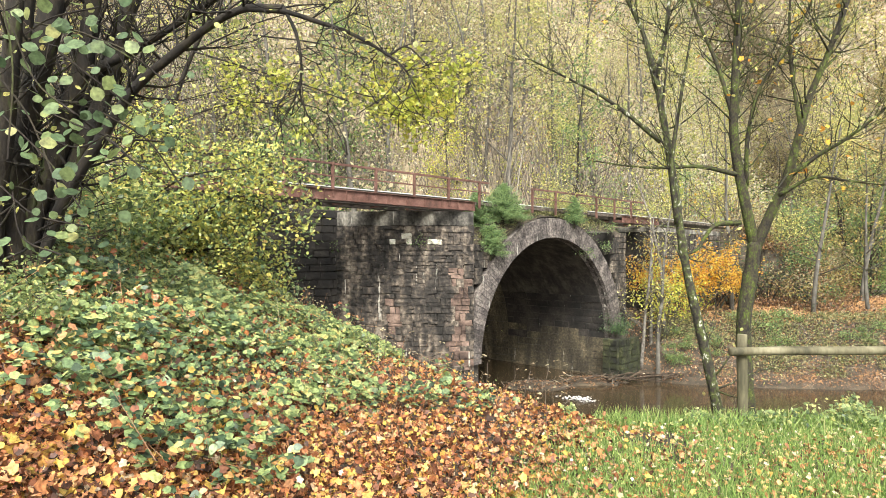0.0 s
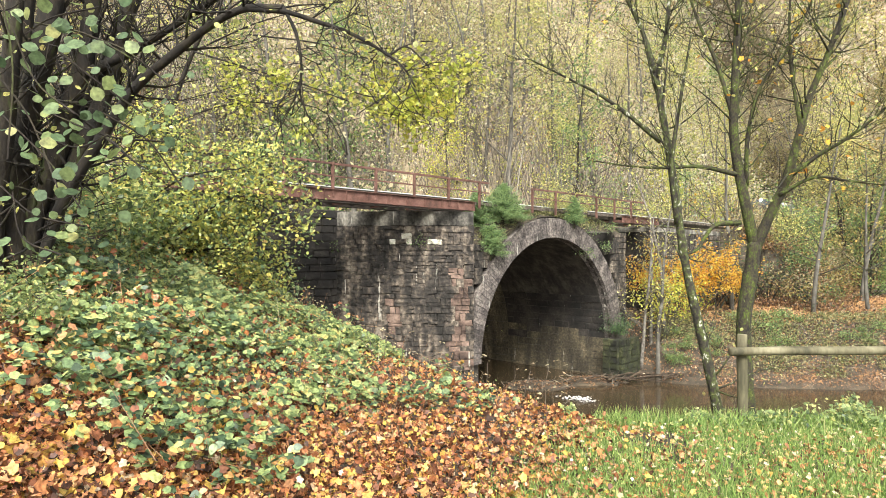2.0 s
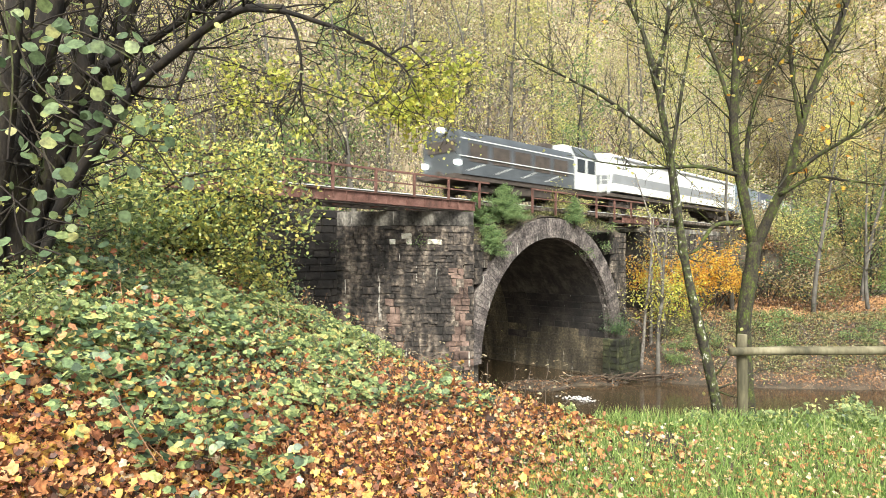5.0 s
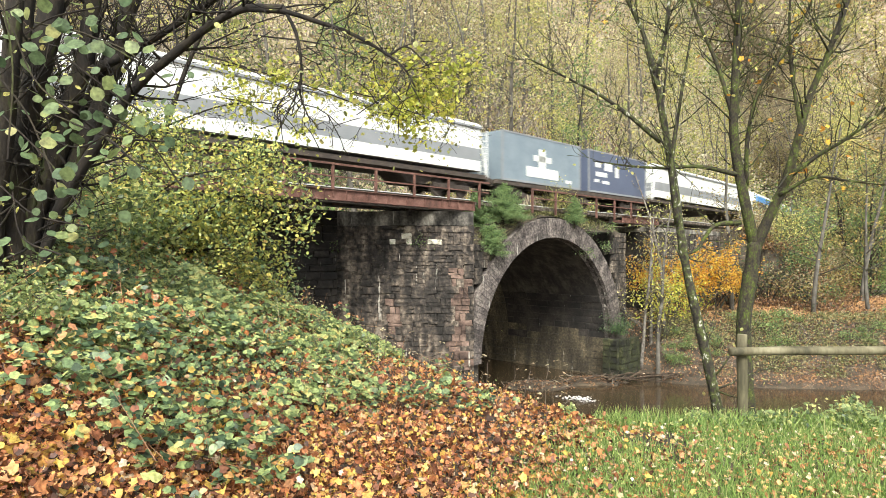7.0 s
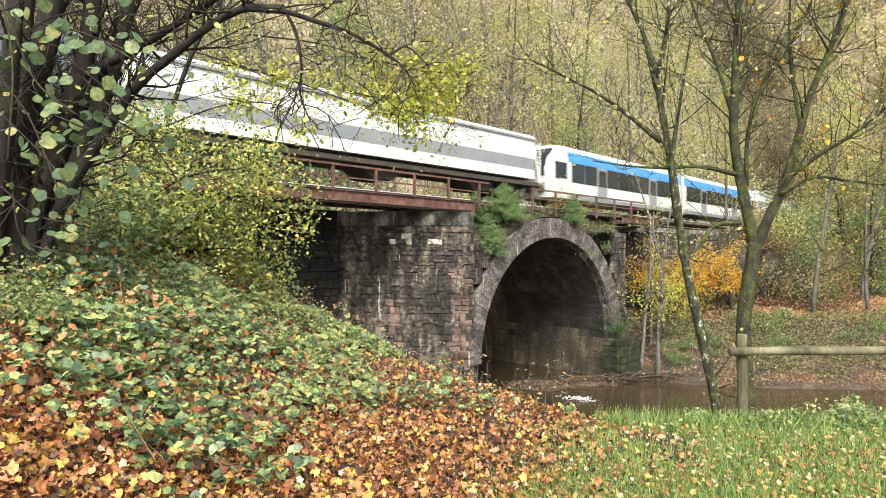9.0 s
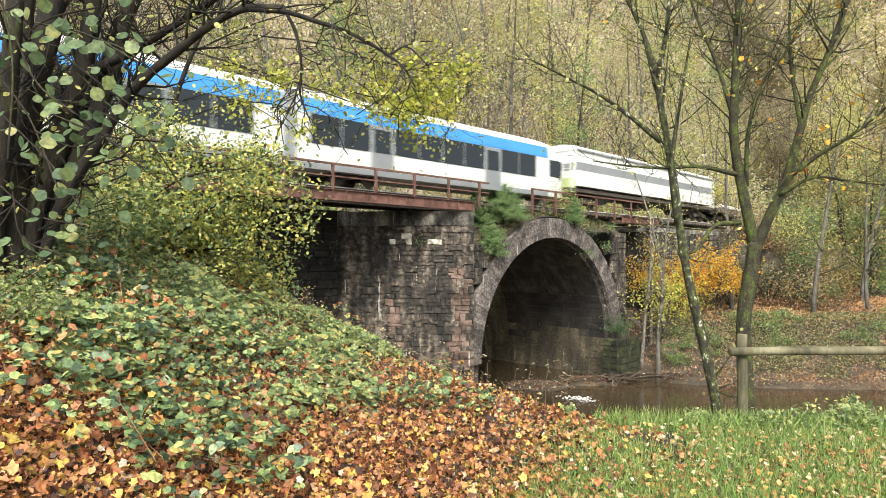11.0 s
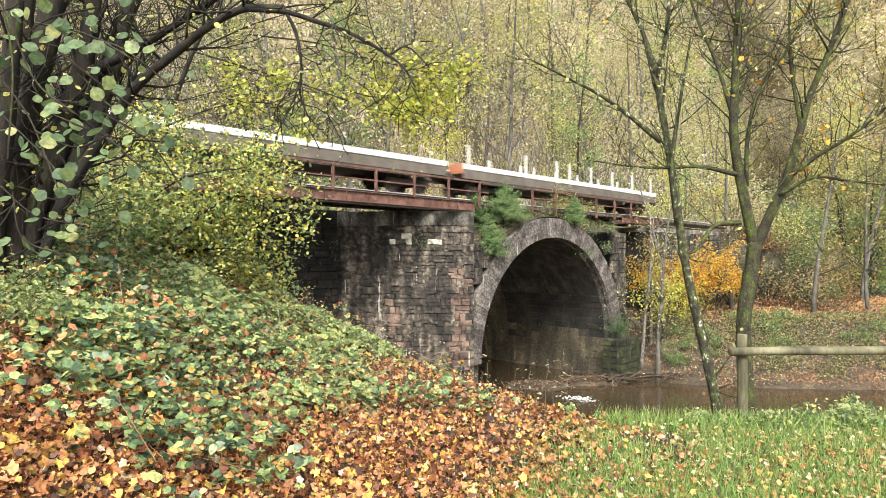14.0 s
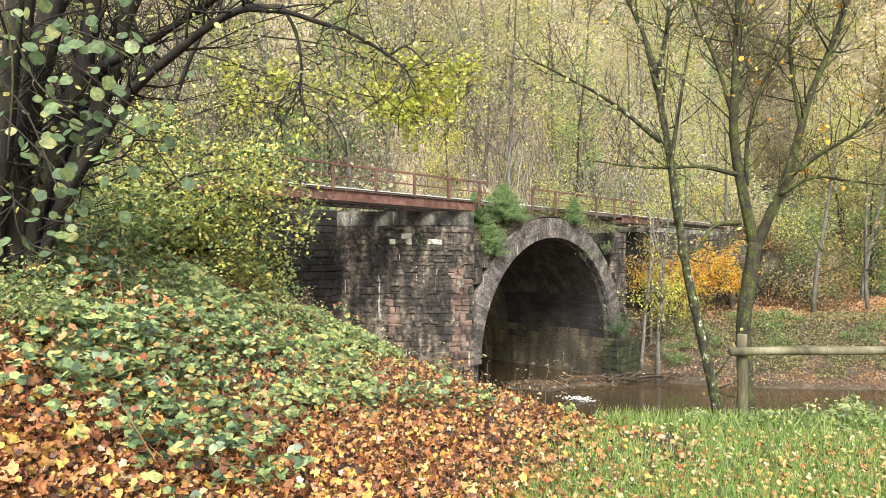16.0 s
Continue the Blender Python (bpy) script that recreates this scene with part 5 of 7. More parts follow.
# ---- trees by the stream ----
def stream_trees():
    rng = random.Random(44)
    t = thing("stream_tree", pose(0, 0, 0), "slender leaning lichen-spotted tree on the stream bank", "tree")
    bm, tips = bmesh.new(), []
    limb(bm, [(3.89, 8.60, -2.23), (3.81, 8.60, -1.15), (3.76, 8.60, -0.69), (3.67, 8.60, -0.15), (3.50, 8.60, 0.61), (3.30, 8.60, 1.53), (3.16, 8.60, 2.53), (3.03, 8.60, 3.38), (2.89, 8.60, 4.15)], 0.084, 0.043, rng, tips, 14, 0.8, 1, 0.2)
    limb(bm, [(2.89, 8.60, 4.15), (2.77, 8.70, 4.72), (2.48, 8.80, 5.46), (2.27, 8.90, 6.22)], 0.038, 0.014, rng, tips, 24, 0.9, 1)
    limb(bm, [(2.90, 8.60, 4.07), (3.01, 8.50, 4.65), (3.04, 8.40, 5.36), (3.12, 8.40, 6.11)], 0.038, 0.014, rng, tips, 24, 0.9, 1)
    limb(bm, [(2.96, 8.60, 3.22), (2.51, 8.50, 3.55), (2.09, 8.50, 3.85), (1.70, 8.40, 4.01), (1.17, 8.40, 4.28)], 0.035, 0.008, rng, tips, 19, 0.6, 1)
    limb(bm, [(3.19, 8.60, 2.07), (3.04, 8.40, 2.81), (3.12, 8.30, 3.69), (3.23, 8.20, 4.54)], 0.04, 0.012, rng, tips, 14, 0.6, 1)
    part("trunk", bm, LICHENBARK, t, smooth=True)
    crown(t, tips, 420, 0.14, 0.055, YELLOWGREEN, 45, OVAL, "sparse yellow leaves")

    t = thing("forked_tree", pose(0, 0, 0), "forked moss-covered tree with few yellow leaves by the stream", "tree")
    bm, tips = bmesh.new(), []
    limb(bm, [(4.94, 10.20, -3.31), (4.92, 10.20, -2.04), (4.90, 10.20, -0.95), (4.86, 10.20, -0.22), (4.84, 10.20, 0.60), (4.95, 10.20, 1.33), (5.03, 10.20, 1.88)], 0.132, 0.105, rng, tips, 0)
    limb(bm, [(5.03, 10.20, 1.79), (4.86, 10.20, 2.61), (4.70, 10.20, 3.61), (4.74, 10.20, 4.70), (4.79, 10.20, 5.79), (4.77, 10.20, 6.98)], 0.09, 0.045, rng, tips, 34, 1.2, 1)
    limb(bm, [(5.01, 10.20, 1.74), (5.27, 10.10, 2.42), (5.43, 10.00, 2.86), (5.58, 9.90, 3.55), (5.76, 9.90, 4.17), (6.00, 9.80, 4.84), (6.20, 9.70, 5.50), (6.46, 9.70, 6.37)], 0.085, 0.028, rng, tips, 36, 1.2, 1)
    limb(bm, [(4.79, 10.20, 2.97), (4.07, 10.00, 3.08), (3.47, 9.80, 3.03), (2.91, 9.70, 3.04), (2.28, 9.60, 3.11)], 0.04, 0.008, rng, tips, 19, 0.6, 1)
    limb(bm, [(4.79, 10.20, 2.20), (4.29, 10.00, 2.14), (3.95, 9.80, 1.78), (3.73, 9.70, 1.69)], 0.045, 0.015, rng, tips, 6, 0.5, 1)
    limb(bm, [(4.70, 10.20, 3.88), (4.47, 10.30, 4.82), (4.19, 10.40, 5.60), (3.99, 10.50, 6.48)], 0.038, 0.015, rng, tips, 26, 1.0, 1)
    limb(bm, [(5.50, 10.00, 2.94), (5.83, 9.80, 3.23), (6.14, 9.60, 3.45), (6.51, 9.40, 3.79), (6.94, 9.30, 4.18)], 0.038, 0.012, rng, tips, 30, 0.9, 1)
    limb(bm, [(5.62, 9.90, 3.64), (5.54, 10.00, 4.55), (5.56, 10.10, 5.57), (5.65, 10.10, 6.47)], 0.034, 0.012, rng, tips, 26, 0.9, 1)
    limb(bm, [(4.90, 10.20, 2.79), (4.83, 10.00, 3.57), (5.00, 9.90, 4.35), (5.39, 9.80, 4.93), (5.83, 9.80, 5.81)], 0.038, 0.012, rng, tips, 26, 0.9, 1)
    limb(bm, [(5.32, 10.00, 2.63), (5.74, 9.80, 2.88), (6.14, 9.60, 2.81), (6.75, 9.50, 2.71)], 0.035, 0.008, rng, tips, 16, 0.6, 1)
    part("trunk", bm, BARK, t, smooth=True)
    crown(t, tips, 900, 0.18, 0.058, YELLOWGREEN, 46, OVAL, "sparse yellow-green leaves")
    crown(t, tips[len(tips) // 2:], 130, 0.2, 0.085, ORANGELEAF, 47, MAPLE, "a few orange-yellow leaves")


stream_trees()


def bank_trees():
    """Thin grey trees rising from the far bank."""
    for seed, x, y, h, sc in ((51, 13.9, 41.0, 13, 1.0), (52, 26.0, 44.5, 14, 1.0), (53, 30.6, 45.5, 12, 1.0), (54, 21.0, 46.0, 15, 1.0), (57, 33.0, 50.0, 15, 1.0)):
        t = forest_tree("bank_tree", seed, h, GREYBARK, OLIVELEAF if x > 20 else YELLOWGREEN, 900, 0.15, 0.4, 0.35, "thin grey tree with sparse yellow leaves on the far bank")
        set_down(t, x, y)


bank_trees()


def far_bank_bushes():
    o = shrub("autumn_shrub", 61, 4.4, 1.9, ORANGELEAF, 2400, 0.16, "shrub with glowing orange and yellow autumn leaves", spread=0.22)
    set_down(o, 18.0, 45.2, 0, 1.12)
    y = shrub("autumn_shrub", 62, 4.8, 1.8, BRIGHTYELLOW, 1900, 0.16, "tall shrub with yellow autumn leaves", spread=0.25)
    set_down(y, 15.3, 43.6)
    plant_at(o, 16.6, 45.6, 120, 0.9)
    plant_at(o, 19.8, 45.6, 220, 0.85)
    g = shrub("ivy_bush", 63, 2.0, 1.3, IVYLEAF, 1900, 0.15, "low dark green ivy and bramble bush", spread=0.2)
    at = on_track(13.0, -0.7, -3.75)
    g.matrix_world = pose(at.x, at.y, at.z) @ Matrix.Scale(0.62, 4)
    at = on_track(14.6, -0.9)
    plant_at(g, at.x, at.y, 70, 0.55)
    b = shrub("bare_shrub", 64, 4.2, 1.6, BROWNLEAF, 60, 0.12, "bare pale-twigged shrub in front of the stone pier", bark=PALETWIG)
    set_down(b, 17.4, 46.6, 40, 1.2)
    plant_at(b, 19.2, 47.0, 300, 1.1)
    for seed, x, y, h in ((68, 13.3, 42.6, 11.0), (69, 15.4, 44.2, 12.0), (70, 14.3, 43.6, 9.5)):
        bare = forest_tree("bare_tree", seed, h, PALETWIG, BROWNLEAF, 70, 0.13, 0.3, 0.4, "thin bare pale-twigged tree beside the stone pier")
        set_down(bare, x, y)
    d = shrub("dark_thicket", 67, 3.4, 1.6, IVYLEAF, 420, 0.15, "dark tangled thicket at the foot of the embankment", stems=14, bark=DARKBARK, deep=2, spread=0.3)
    set_down(d, 21.6, 47.6)
    for x, y, rz, sc in ((23.2, 48.2, 90, 1.1), (20.4, 47.6, 200, 0.9), (25.0, 48.6, 300, 1.0)):
        plant_at(d, x, y, rz, sc)
    rng = random.Random(9)
    low = shrub("low_bush", 65, 0.8, 0.9, GREENLEAF, 500, 0.14, "low green bush on the far bank", spread=0.18, group="low bushes")
    set_down(low, 22.0, 43.0)
    for _ in range(46):
        x = rng.uniform(15, 46)
        plant_at(low, x, 42.6 + rng.uniform(-1.2, 1.8), rng.uniform(0, 360), rng.uniform(0.35, 0.8))


far_bank_bushes()


def spruce(kind, seed, height, width, label, round_top=0.85):
    rng = np.random.default_rng(seed)
    t = thing(kind, pose(0, 0, 0), label, "conifer")
    bm = bmesh.new()
    add_tube(bm, [(0, 0, -0.3), (0, 0, height * 0.5), (0, 0, height)], [0.05, 0.03, 0.008], 6)
    pl, al = [], []
    lev = int(height / 0.14)
    for i in range(lev):
        f = i / lev
        z, r = height * (0.04 + 0.93 * f), width * (1 - f) ** round_top
        for k in range(13):
            a = rng.uniform(0, 2 * math.pi)
            d = np.array([math.cos(a), math.sin(a), rng.uniform(-0.2, 0.55)])
            rr = r * rng.uniform(0.7, 1.1)
            add_tube(bm, [(0, 0, z), tuple(np.array([0, 0, z]) + d * rr)], [0.01, 0.004], 3)
            m = max(6, int(rr * 170))
            t01 = rng.uniform(0.15, 1.0, m)
            pl.append(np.array([0, 0, z]) + d * (t01 * rr)[:, None] + rng.normal(0, 0.05, (m, 3)))
            al.append(np.tile(d, (m, 1)) + rng.normal(0, 0.7, (m, 3)))
    part("trunk", bm, DARKBARK, t)
    pl, al = np.concatenate(pl), np.concatenate(al)
    me = leaves_mesh("needles", pl, rng.uniform(0.06, 0.13, len(pl)), KITE, rng, tilt=0.9, width=0.24, along=al)
    me.materials.append(NEEDLE)
    ob = new("needles", me)
    ob.parent = t
    return t


def arch_plants():
    for seed, s, n, z, h, w, lab in ((71, 2.4, 0.4, 3.55, 2.3, 1.75, "young bushy green spruce growing on the arch"), (72, 0.75, -0.1, 1.75, 1.6, 1.2, "low rounded green spruce at the foot of the parapet"), (73, 8.4, -0.3, 3.7, 1.75, 0.85, "small dense spruce rooted in the arch ring"), (74, 0.5, 0.8, 3.3, 2.0, 1.0, "pale green seedling spruce beside the pier")):
        t = spruce("young_spruce", seed, h, w, lab, 0.45 if seed == 72 else 0.8)
        t.matrix_world = TRACK @ pose(s, n, z)
    y = shrub("yellow_shrub", 75, 2.1, 0.9, YELLOWGREEN, 700, 0.11, "thin shrub with pale yellow leaves above the arch", spread=0.15)
    y.matrix_world = TRACK @ pose(7.4, 1.0, 4.05)
    for s, z in ((8.2, 4.0), (9.1, 3.8), (10.2, 3.4)):
        copy_thing(y, TRACK @ pose(s, 1.0, z, 0, 0, 80 * s) @ Matrix.Scale(0.8, 4))
    g = shrub("wall_weed", 76, 0.7, 0.5, GREENLEAF, 160, 0.09, "small weeds rooted in the masonry", "weed", stems=6, spread=0.1, group="weeds in the masonry")
    g.matrix_world = TRACK @ pose(9.9, -0.1, 1.6)
    for s, n, z in ((12.4, -0.1, 2.0), (3.4, 0.0, 3.5), (10.8, 0.0, 2.9), (13.0, 0.0, 3.3)):
        copy_thing(g, TRACK @ pose(s, n, z, 0, 0, 50 * s))
    for u, z in ((0.68, 2.0), (0.07, 1.9), (0.6, 4.1), (0.45, 4.1)):
        p = pier_front(u)
        copy_thing(g, pose(p.x, p.y - 0.12, z, 0, 0, 90 * u))


arch_plants()


# ---- the near bank ----
def over_ground(x, y, lift):
    return np.stack([x, y, ground_z(x, y) + lift], -1)


def slope_normal(x, y):
    e = 0.1
    gx, gy = (ground_z(x + e, y) - ground_z(x - e, y)) / (2 * e), (ground_z(x, y + e) - ground_z(x, y - e)) / (2 * e)
    nn = np.stack([-gx, -gy, np.ones_like(gx)], -1)
    return nn / np.linalg.norm(nn, axis=1)[:, None]


def scatter(count, near, far, rng, spread=0.86):
    """Places on the near bank, thinning out with distance."""
    y = near * (far / near) ** rng.uniform(0, 1, count)
    x = y * rng.uniform(-spread, spread, count)
    return x, y


def patches(x, y, scale, seed):
    return np.array([noise.noise(Vector((a * scale + seed, b * scale, seed * 0.3))) for a, b in zip(x, y)])


def meadow_side(x, y):
    return x - (0.25 + (y - 4.3) * 0.5)


def near_ground_cover():
    rng = np.random.default_rng(81)
    for shape, count, size in ((MAPLE, 17000, 0.064), (POINTED, 50000, 0.043), (RAGGED, 46000, 0.051)):
        x, y = scatter(count, 2.3, 16, rng)
        keep = (meadow_side(x, y) + rng.normal(0, 0.45, len(x)) < 0.2) & (ground_z(x, y) > -3.5)
        x, y = x[keep], y[keep]
        me = leaves_mesh("leaf_litter", over_ground(x, y, 0.01 + np.abs(rng.normal(0, 0.05, len(x)))), rng.uniform(0.45, 1.25, len(x)) * size, shape, rng, slope_normal(x, y), 1.0, 0.9)
        stuff("leaf_litter", me, LITTER, "thick carpet of orange and brown fallen leaves", "fallen leaves")
    x, y = scatter(17000, 2.4, 11, rng)
    keep = (meadow_side(x, y) + rng.normal(0, 0.5, len(x)) > 0.1) & (ground_z(x, y) > -1.2)
    x, y = x[keep], y[keep]
    me = leaves_mesh("leaf_litter", over_ground(x, y, 0.03 + np.abs(rng.normal(0, 0.02, len(x)))), rng.uniform(0.016, 0.05, len(x)), RAGGED, rng, slope_normal(x, y), 0.6, 0.4)
    stuff("leaf_litter", me, LITTERPALE, "pale yellow fallen leaves lying on the grass", "fallen leaves")
    x, y = scatter(15000, 2.4, 9, rng)
    keep = (meadow_side(x, y) > -0.2) & (ground_z(x, y) > -1.0)
    x, y = x[keep], y[keep]
    keep = patches(x, y, 1.1, 14.0) + rng.normal(0, 0.2, len(x)) > 0.0
    x, y = x[keep], y[keep]
    me = leaves_mesh("leaf_litter", over_ground(x, y, 0.02 + np.abs(rng.normal(0, 0.025, len(x)))), rng.uniform(0.02, 0.052, len(x)), RAGGED, rng, slope_normal(x, y), 0.7, 0.6)
    stuff("leaf_litter", me, LITTER, "scattered orange leaves in the grass", "fallen leaves")
    x, y = rng.uniform(-8, 8, 2500), rng.uniform(-8, 3.2, 2500)
    keep = (np.abs(x) > 0.86 * y) & (y < 3.2)
    x, y = x[keep], y[keep]
    me = leaves_mesh("leaf_litter", over_ground(x, y, 0.03), rng.uniform(0.04, 0.09, len(x)), RAGGED, rng, slope_normal(x, y), 0.5, 0.3)
    stuff("leaf_litter", me, LITTER, "fallen leaves behind and beside the meadow edge", "fallen leaves")
    # grass
    x, y = scatter(190000, 2.3, 12, rng)
    keep = (meadow_side(x, y) + rng.normal(0, 0.25, len(x)) > 0.15) & (ground_z(x, y) > -0.9)
    x, y = x[keep], y[keep]
    keep = patches(x, y, 1.3, 4.0) + rng.normal(0, 0.25, len(x)) > -0.42
    x, y = x[keep], y[keep]
    up = np.stack([rng.normal(0, 0.45, len(x)), rng.normal(0, 0.45, len(x)), np.ones(len(x))], -1)
    hgt = rng.uniform(0.04, 0.12, len(x))
    pl = over_ground(x, y, hgt * 0.45)
    me = leaves_mesh("grass", pl, hgt, BLADE, rng, np.stack([rng.normal(0, 1, len(x)), rng.normal(0, 1, len(x)), np.zeros(len(x))], -1), 0.1, 0.3, 0.13, up)
    stuff("grass", me, GRASS, "short green meadow grass", "grass")
    # brambles and ivy
    x, y = scatter(30000, 2.7, 15, rng)
    m = patches(x, y, 0.55, 7.0) + 0.35 * patches(x, y, 1.7, 2.0)
    side = meadow_side(x, y)
    crest = y - bank_edge(x)
    want = np.clip((-side - 1.7) / 4.0, -0.4, 0.2) + 0.12 * np.clip((y - 5.5) / 3, -1, 1) + 0.26 * np.clip((y - 4.6) / 0.9, -1, 0) + 0.5 * np.exp(-((crest + 0.3) / 0.8) ** 2) * (x < -0.4) + 0.3 * np.clip((y - 5.6) / 1.6, 0, 1) * (x < -0.9) - 0.4 * np.clip((x + 0.9) / 1.0, 0, 1)
    keep = (m + want + 0.1 * np.clip((y - 5.0) / 2, 0, 1) + rng.normal(0, 0.15, len(x)) > 0.1) & (ground_z(x, y) > -2.5)
    x, y, m, side = x[keep], y[keep], m[keep], side[keep]
    h = 0.03 + rng.uniform(0.0, 1.0, len(x)) ** 0.7 * np.clip(0.26 + 0.95 * m, 0.06, 0.75) * np.clip(-side / 3.0, 0.3, 1.0)
    # three leaflets to a leaf, spread like a hand fan
    c = np.repeat(np.arange(len(x)), 3)
    size = rng.uniform(0.4, 1.0, len(x)) * 0.084
    turn = rng.uniform(0, 2 * math.pi, len(x))[c] + np.tile((-1.15, 0.0, 1.15), len(x)) + rng.normal(0, 0.12, len(c))
    face = slope_normal(x, y) + (0.0, -0.35, 0.0) + rng.normal(0, 0.42, (len(x), 3))
    way = np.stack([np.cos(turn), np.sin(turn), np.zeros(len(c))], -1)
    way -= face[c] * ((way * face[c]).sum(1) / (face[c] ** 2).sum(1))[:, None]
    pl = over_ground(x[c], y[c], h[c]) + way * (size[c] * 0.52)[:, None]
    me = leaves_mesh("bramble_leaves", pl, size[c] * rng.uniform(0.8, 1.1, len(c)), TOOTHED, rng, face[c], 0.14, 0.22, 1.0, way)
    stuff("bramble_leaves", me, BRAMBLE, "green bramble and ivy leaves trailing over the bank", "brambles")
    # taller bramble mounds higher on the bank
    bx, by = rng.uniform(-8.0, -0.6, 26000), rng.uniform(4.2, 12.5, 26000)
    mound = patches(bx, by, 0.8, 31.0) + 0.4 * patches(bx, by, 2.1, 33.0)
    keep = (mound + 0.22 * np.clip((by - 5.2) / 1.5, -1.5, 0.7) + rng.normal(0, 0.1, len(bx)) > 0.06) & (meadow_side(bx, by) + rng.normal(0, 0.3, len(bx)) < -2.2) & (by < bank_edge(bx) + 0.3)
    bx, by, mound = bx[keep], by[keep], mound[keep]
    lift = 0.05 + rng.uniform(0, 1, len(bx)) ** 0.6 * np.clip(0.3 + 0.8 * mound, 0.1, 0.8) * np.clip((bank_edge(bx) - by) / 2.5, 0.12, 1.0) * np.clip((by - 3.8) / 2.6, 0.25, 1.0)
    c2 = np.repeat(np.arange(len(bx)), 3)
    big = rng.uniform(0.5, 1.0, len(bx)) * 0.088
    turn = rng.uniform(0, 2 * math.pi, len(bx))[c2] + np.tile((-1.2, 0.0, 1.2), len(bx)) + rng.normal(0, 0.12, len(c2))
    face = slope_normal(bx, by) + (0.15, -0.55, 0.1) + rng.normal(0, 0.36, (len(bx), 3))
    way = np.stack([np.cos(turn), np.sin(turn), np.zeros(len(c2))], -1)
    way -= face[c2] * ((way * face[c2]).sum(1) / (face[c2] ** 2).sum(1))[:, None]
    pl = over_ground(bx[c2], by[c2], lift[c2]) + way * (big[c2] * 0.52)[:, None]
    me = leaves_mesh("bramble_leaves", pl, big[c2] * rng.uniform(0.8, 1.1, len(c2)), TOOTHED, rng, face[c2], 0.14, 0.25, 1.0, way)
    stuff("bramble_leaves", me, MOUNDLEAF, "pale green bramble mounds on the upper bank", "brambles")
    # arching canes and dead stems
    k = 520
    cx, cy = rng.uniform(-7.0, 0.2, k), rng.uniform(3.4, 11.5, k)
    ok = meadow_side(cx, cy) < -0.9
    cx, cy = cx[ok], cy[ok]
    me = leaves_mesh("bramble_canes", over_ground(cx, cy, rng.uniform(0.1, 0.5, len(cx))), rng.uniform(0.3, 0.8, len(cx)), [(-0.5, 0), (0.5, 0), (0.35, 0.5), (0.2, 1), (-0.2, 1), (-0.35, 0.5)], rng, np.tile((0.0, -1.0, 0.2), (len(cx), 1)), 0.3, 0.0, 0.008, np.stack([rng.normal(0, 0.8, len(cx)), rng.normal(0, 0.5, len(cx)), np.abs(rng.normal(0.8, 0.4, len(cx)))], -1))
    stuff("bramble_canes", me, BROWNLITTER, "thin brown bramble canes and dead stems on the bank", "brambles")
    # leaves that have come to rest on the brambles
    pick = rng.integers(0, len(x), 5000)
    pl = over_ground(x[pick], y[pick], h[pick] + 0.03)
    me = leaves_mesh("leaf_litter", pl, rng.uniform(0.03, 0.08, len(pick)), RAGGED, rng, slope_normal(x[pick], y[pick]), 0.8, 0.6)
    stuff("leaf_litter", me, LITTER, "orange leaves caught on the brambles", "fallen leaves")
    # far-side litter and weeds
    x = rng.uniform(9, 50, 56000)
    y = 37 + rng.uniform(0, 1, len(x)) ** 1.3 * 17
    z = ground_z(x, y)
    keep = (z > -6.42) & (z < -1.0)
    x, y = x[keep], y[keep]
    me = leaves_mesh("leaf_litter", over_ground(x, y, 0.04), rng.uniform(0.06, 0.17, len(x)), KITE, rng, slope_normal(x, y), 0.7, 0.1, 1.5)
    stuff("leaf_litter", me, BROWNLITTER, "brown fallen leaves covering the far bank and track", "fallen leaves")
    x, y = rng.uniform(9, 50, 90000), rng.uniform(35.5, 42.5, 90000)
    z = ground_z(x, y)
    keep = (z > -6.44) & (z < -5.5) & (patches(x, y, 0.6, 51.0) + rng.normal(0, 0.25, len(x)) > 0.0)
    x, y = x[keep][:14000], y[keep][:14000]
    me = leaves_mesh("leaf_litter", over_ground(x, y, 0.03), rng.uniform(0.05, 0.13, len(x)), KITE, rng, slope_normal(x, y), 0.6, 0.1, 1.4)
    stuff("leaf_litter", me, BROWNLITTER, "wet brown and pale leaves along the water's edge", "fallen leaves")
    x = rng.uniform(17, 60, 26000)
    y = 43.5 + rng.uniform(0, 1, len(x)) * 9
    z = ground_z(x, y)
    keep = (z > -2.9) & (z < 0.5)
    x, y = x[keep], y[keep]
    me = leaves_mesh("leaf_litter", over_ground(x, y, 0.05), rng.uniform(0.08, 0.2, len(x)), KITE, rng, slope_normal(x, y), 0.6, 0.1, 1.5)
    stuff("leaf_litter", me, ORANGELITTER, "orange-brown leaves on the woodland track", "fallen leaves")
    x = rng.uniform(9, 50, 3600)
    y = 37 + rng.uniform(0, 1, len(x)) * 9
    keep = ground_z(x, y) > -6.35
    x, y = x[keep], y[keep]
    me = leaves_mesh("dead_twigs", over_ground(x, y, 0.12), rng.uniform(0.4, 1.6, len(x)), [(-0.5, 0), (0.5, 0), (0.2, 1), (-0.2, 1)], rng, slope_normal(x, y), 0.5, 0.02, 0.014)
    stuff("dead_twigs", me, TWIG, "dead twigs and bramble canes on the far bank", "twigs")
    x, y = rng.uniform(15, 52, 60000), rng.uniform(38.5, 45, 60000)
    z = ground_z(x, y)
    keep = (z > -6.0) & (z < -2.4) & (patches(x, y, 0.5, 21.0) + 0.25 * (z + 4.5) / 1.5 + rng.normal(0, 0.15, len(x)) > -0.05)
    x, y = x[keep], y[keep]
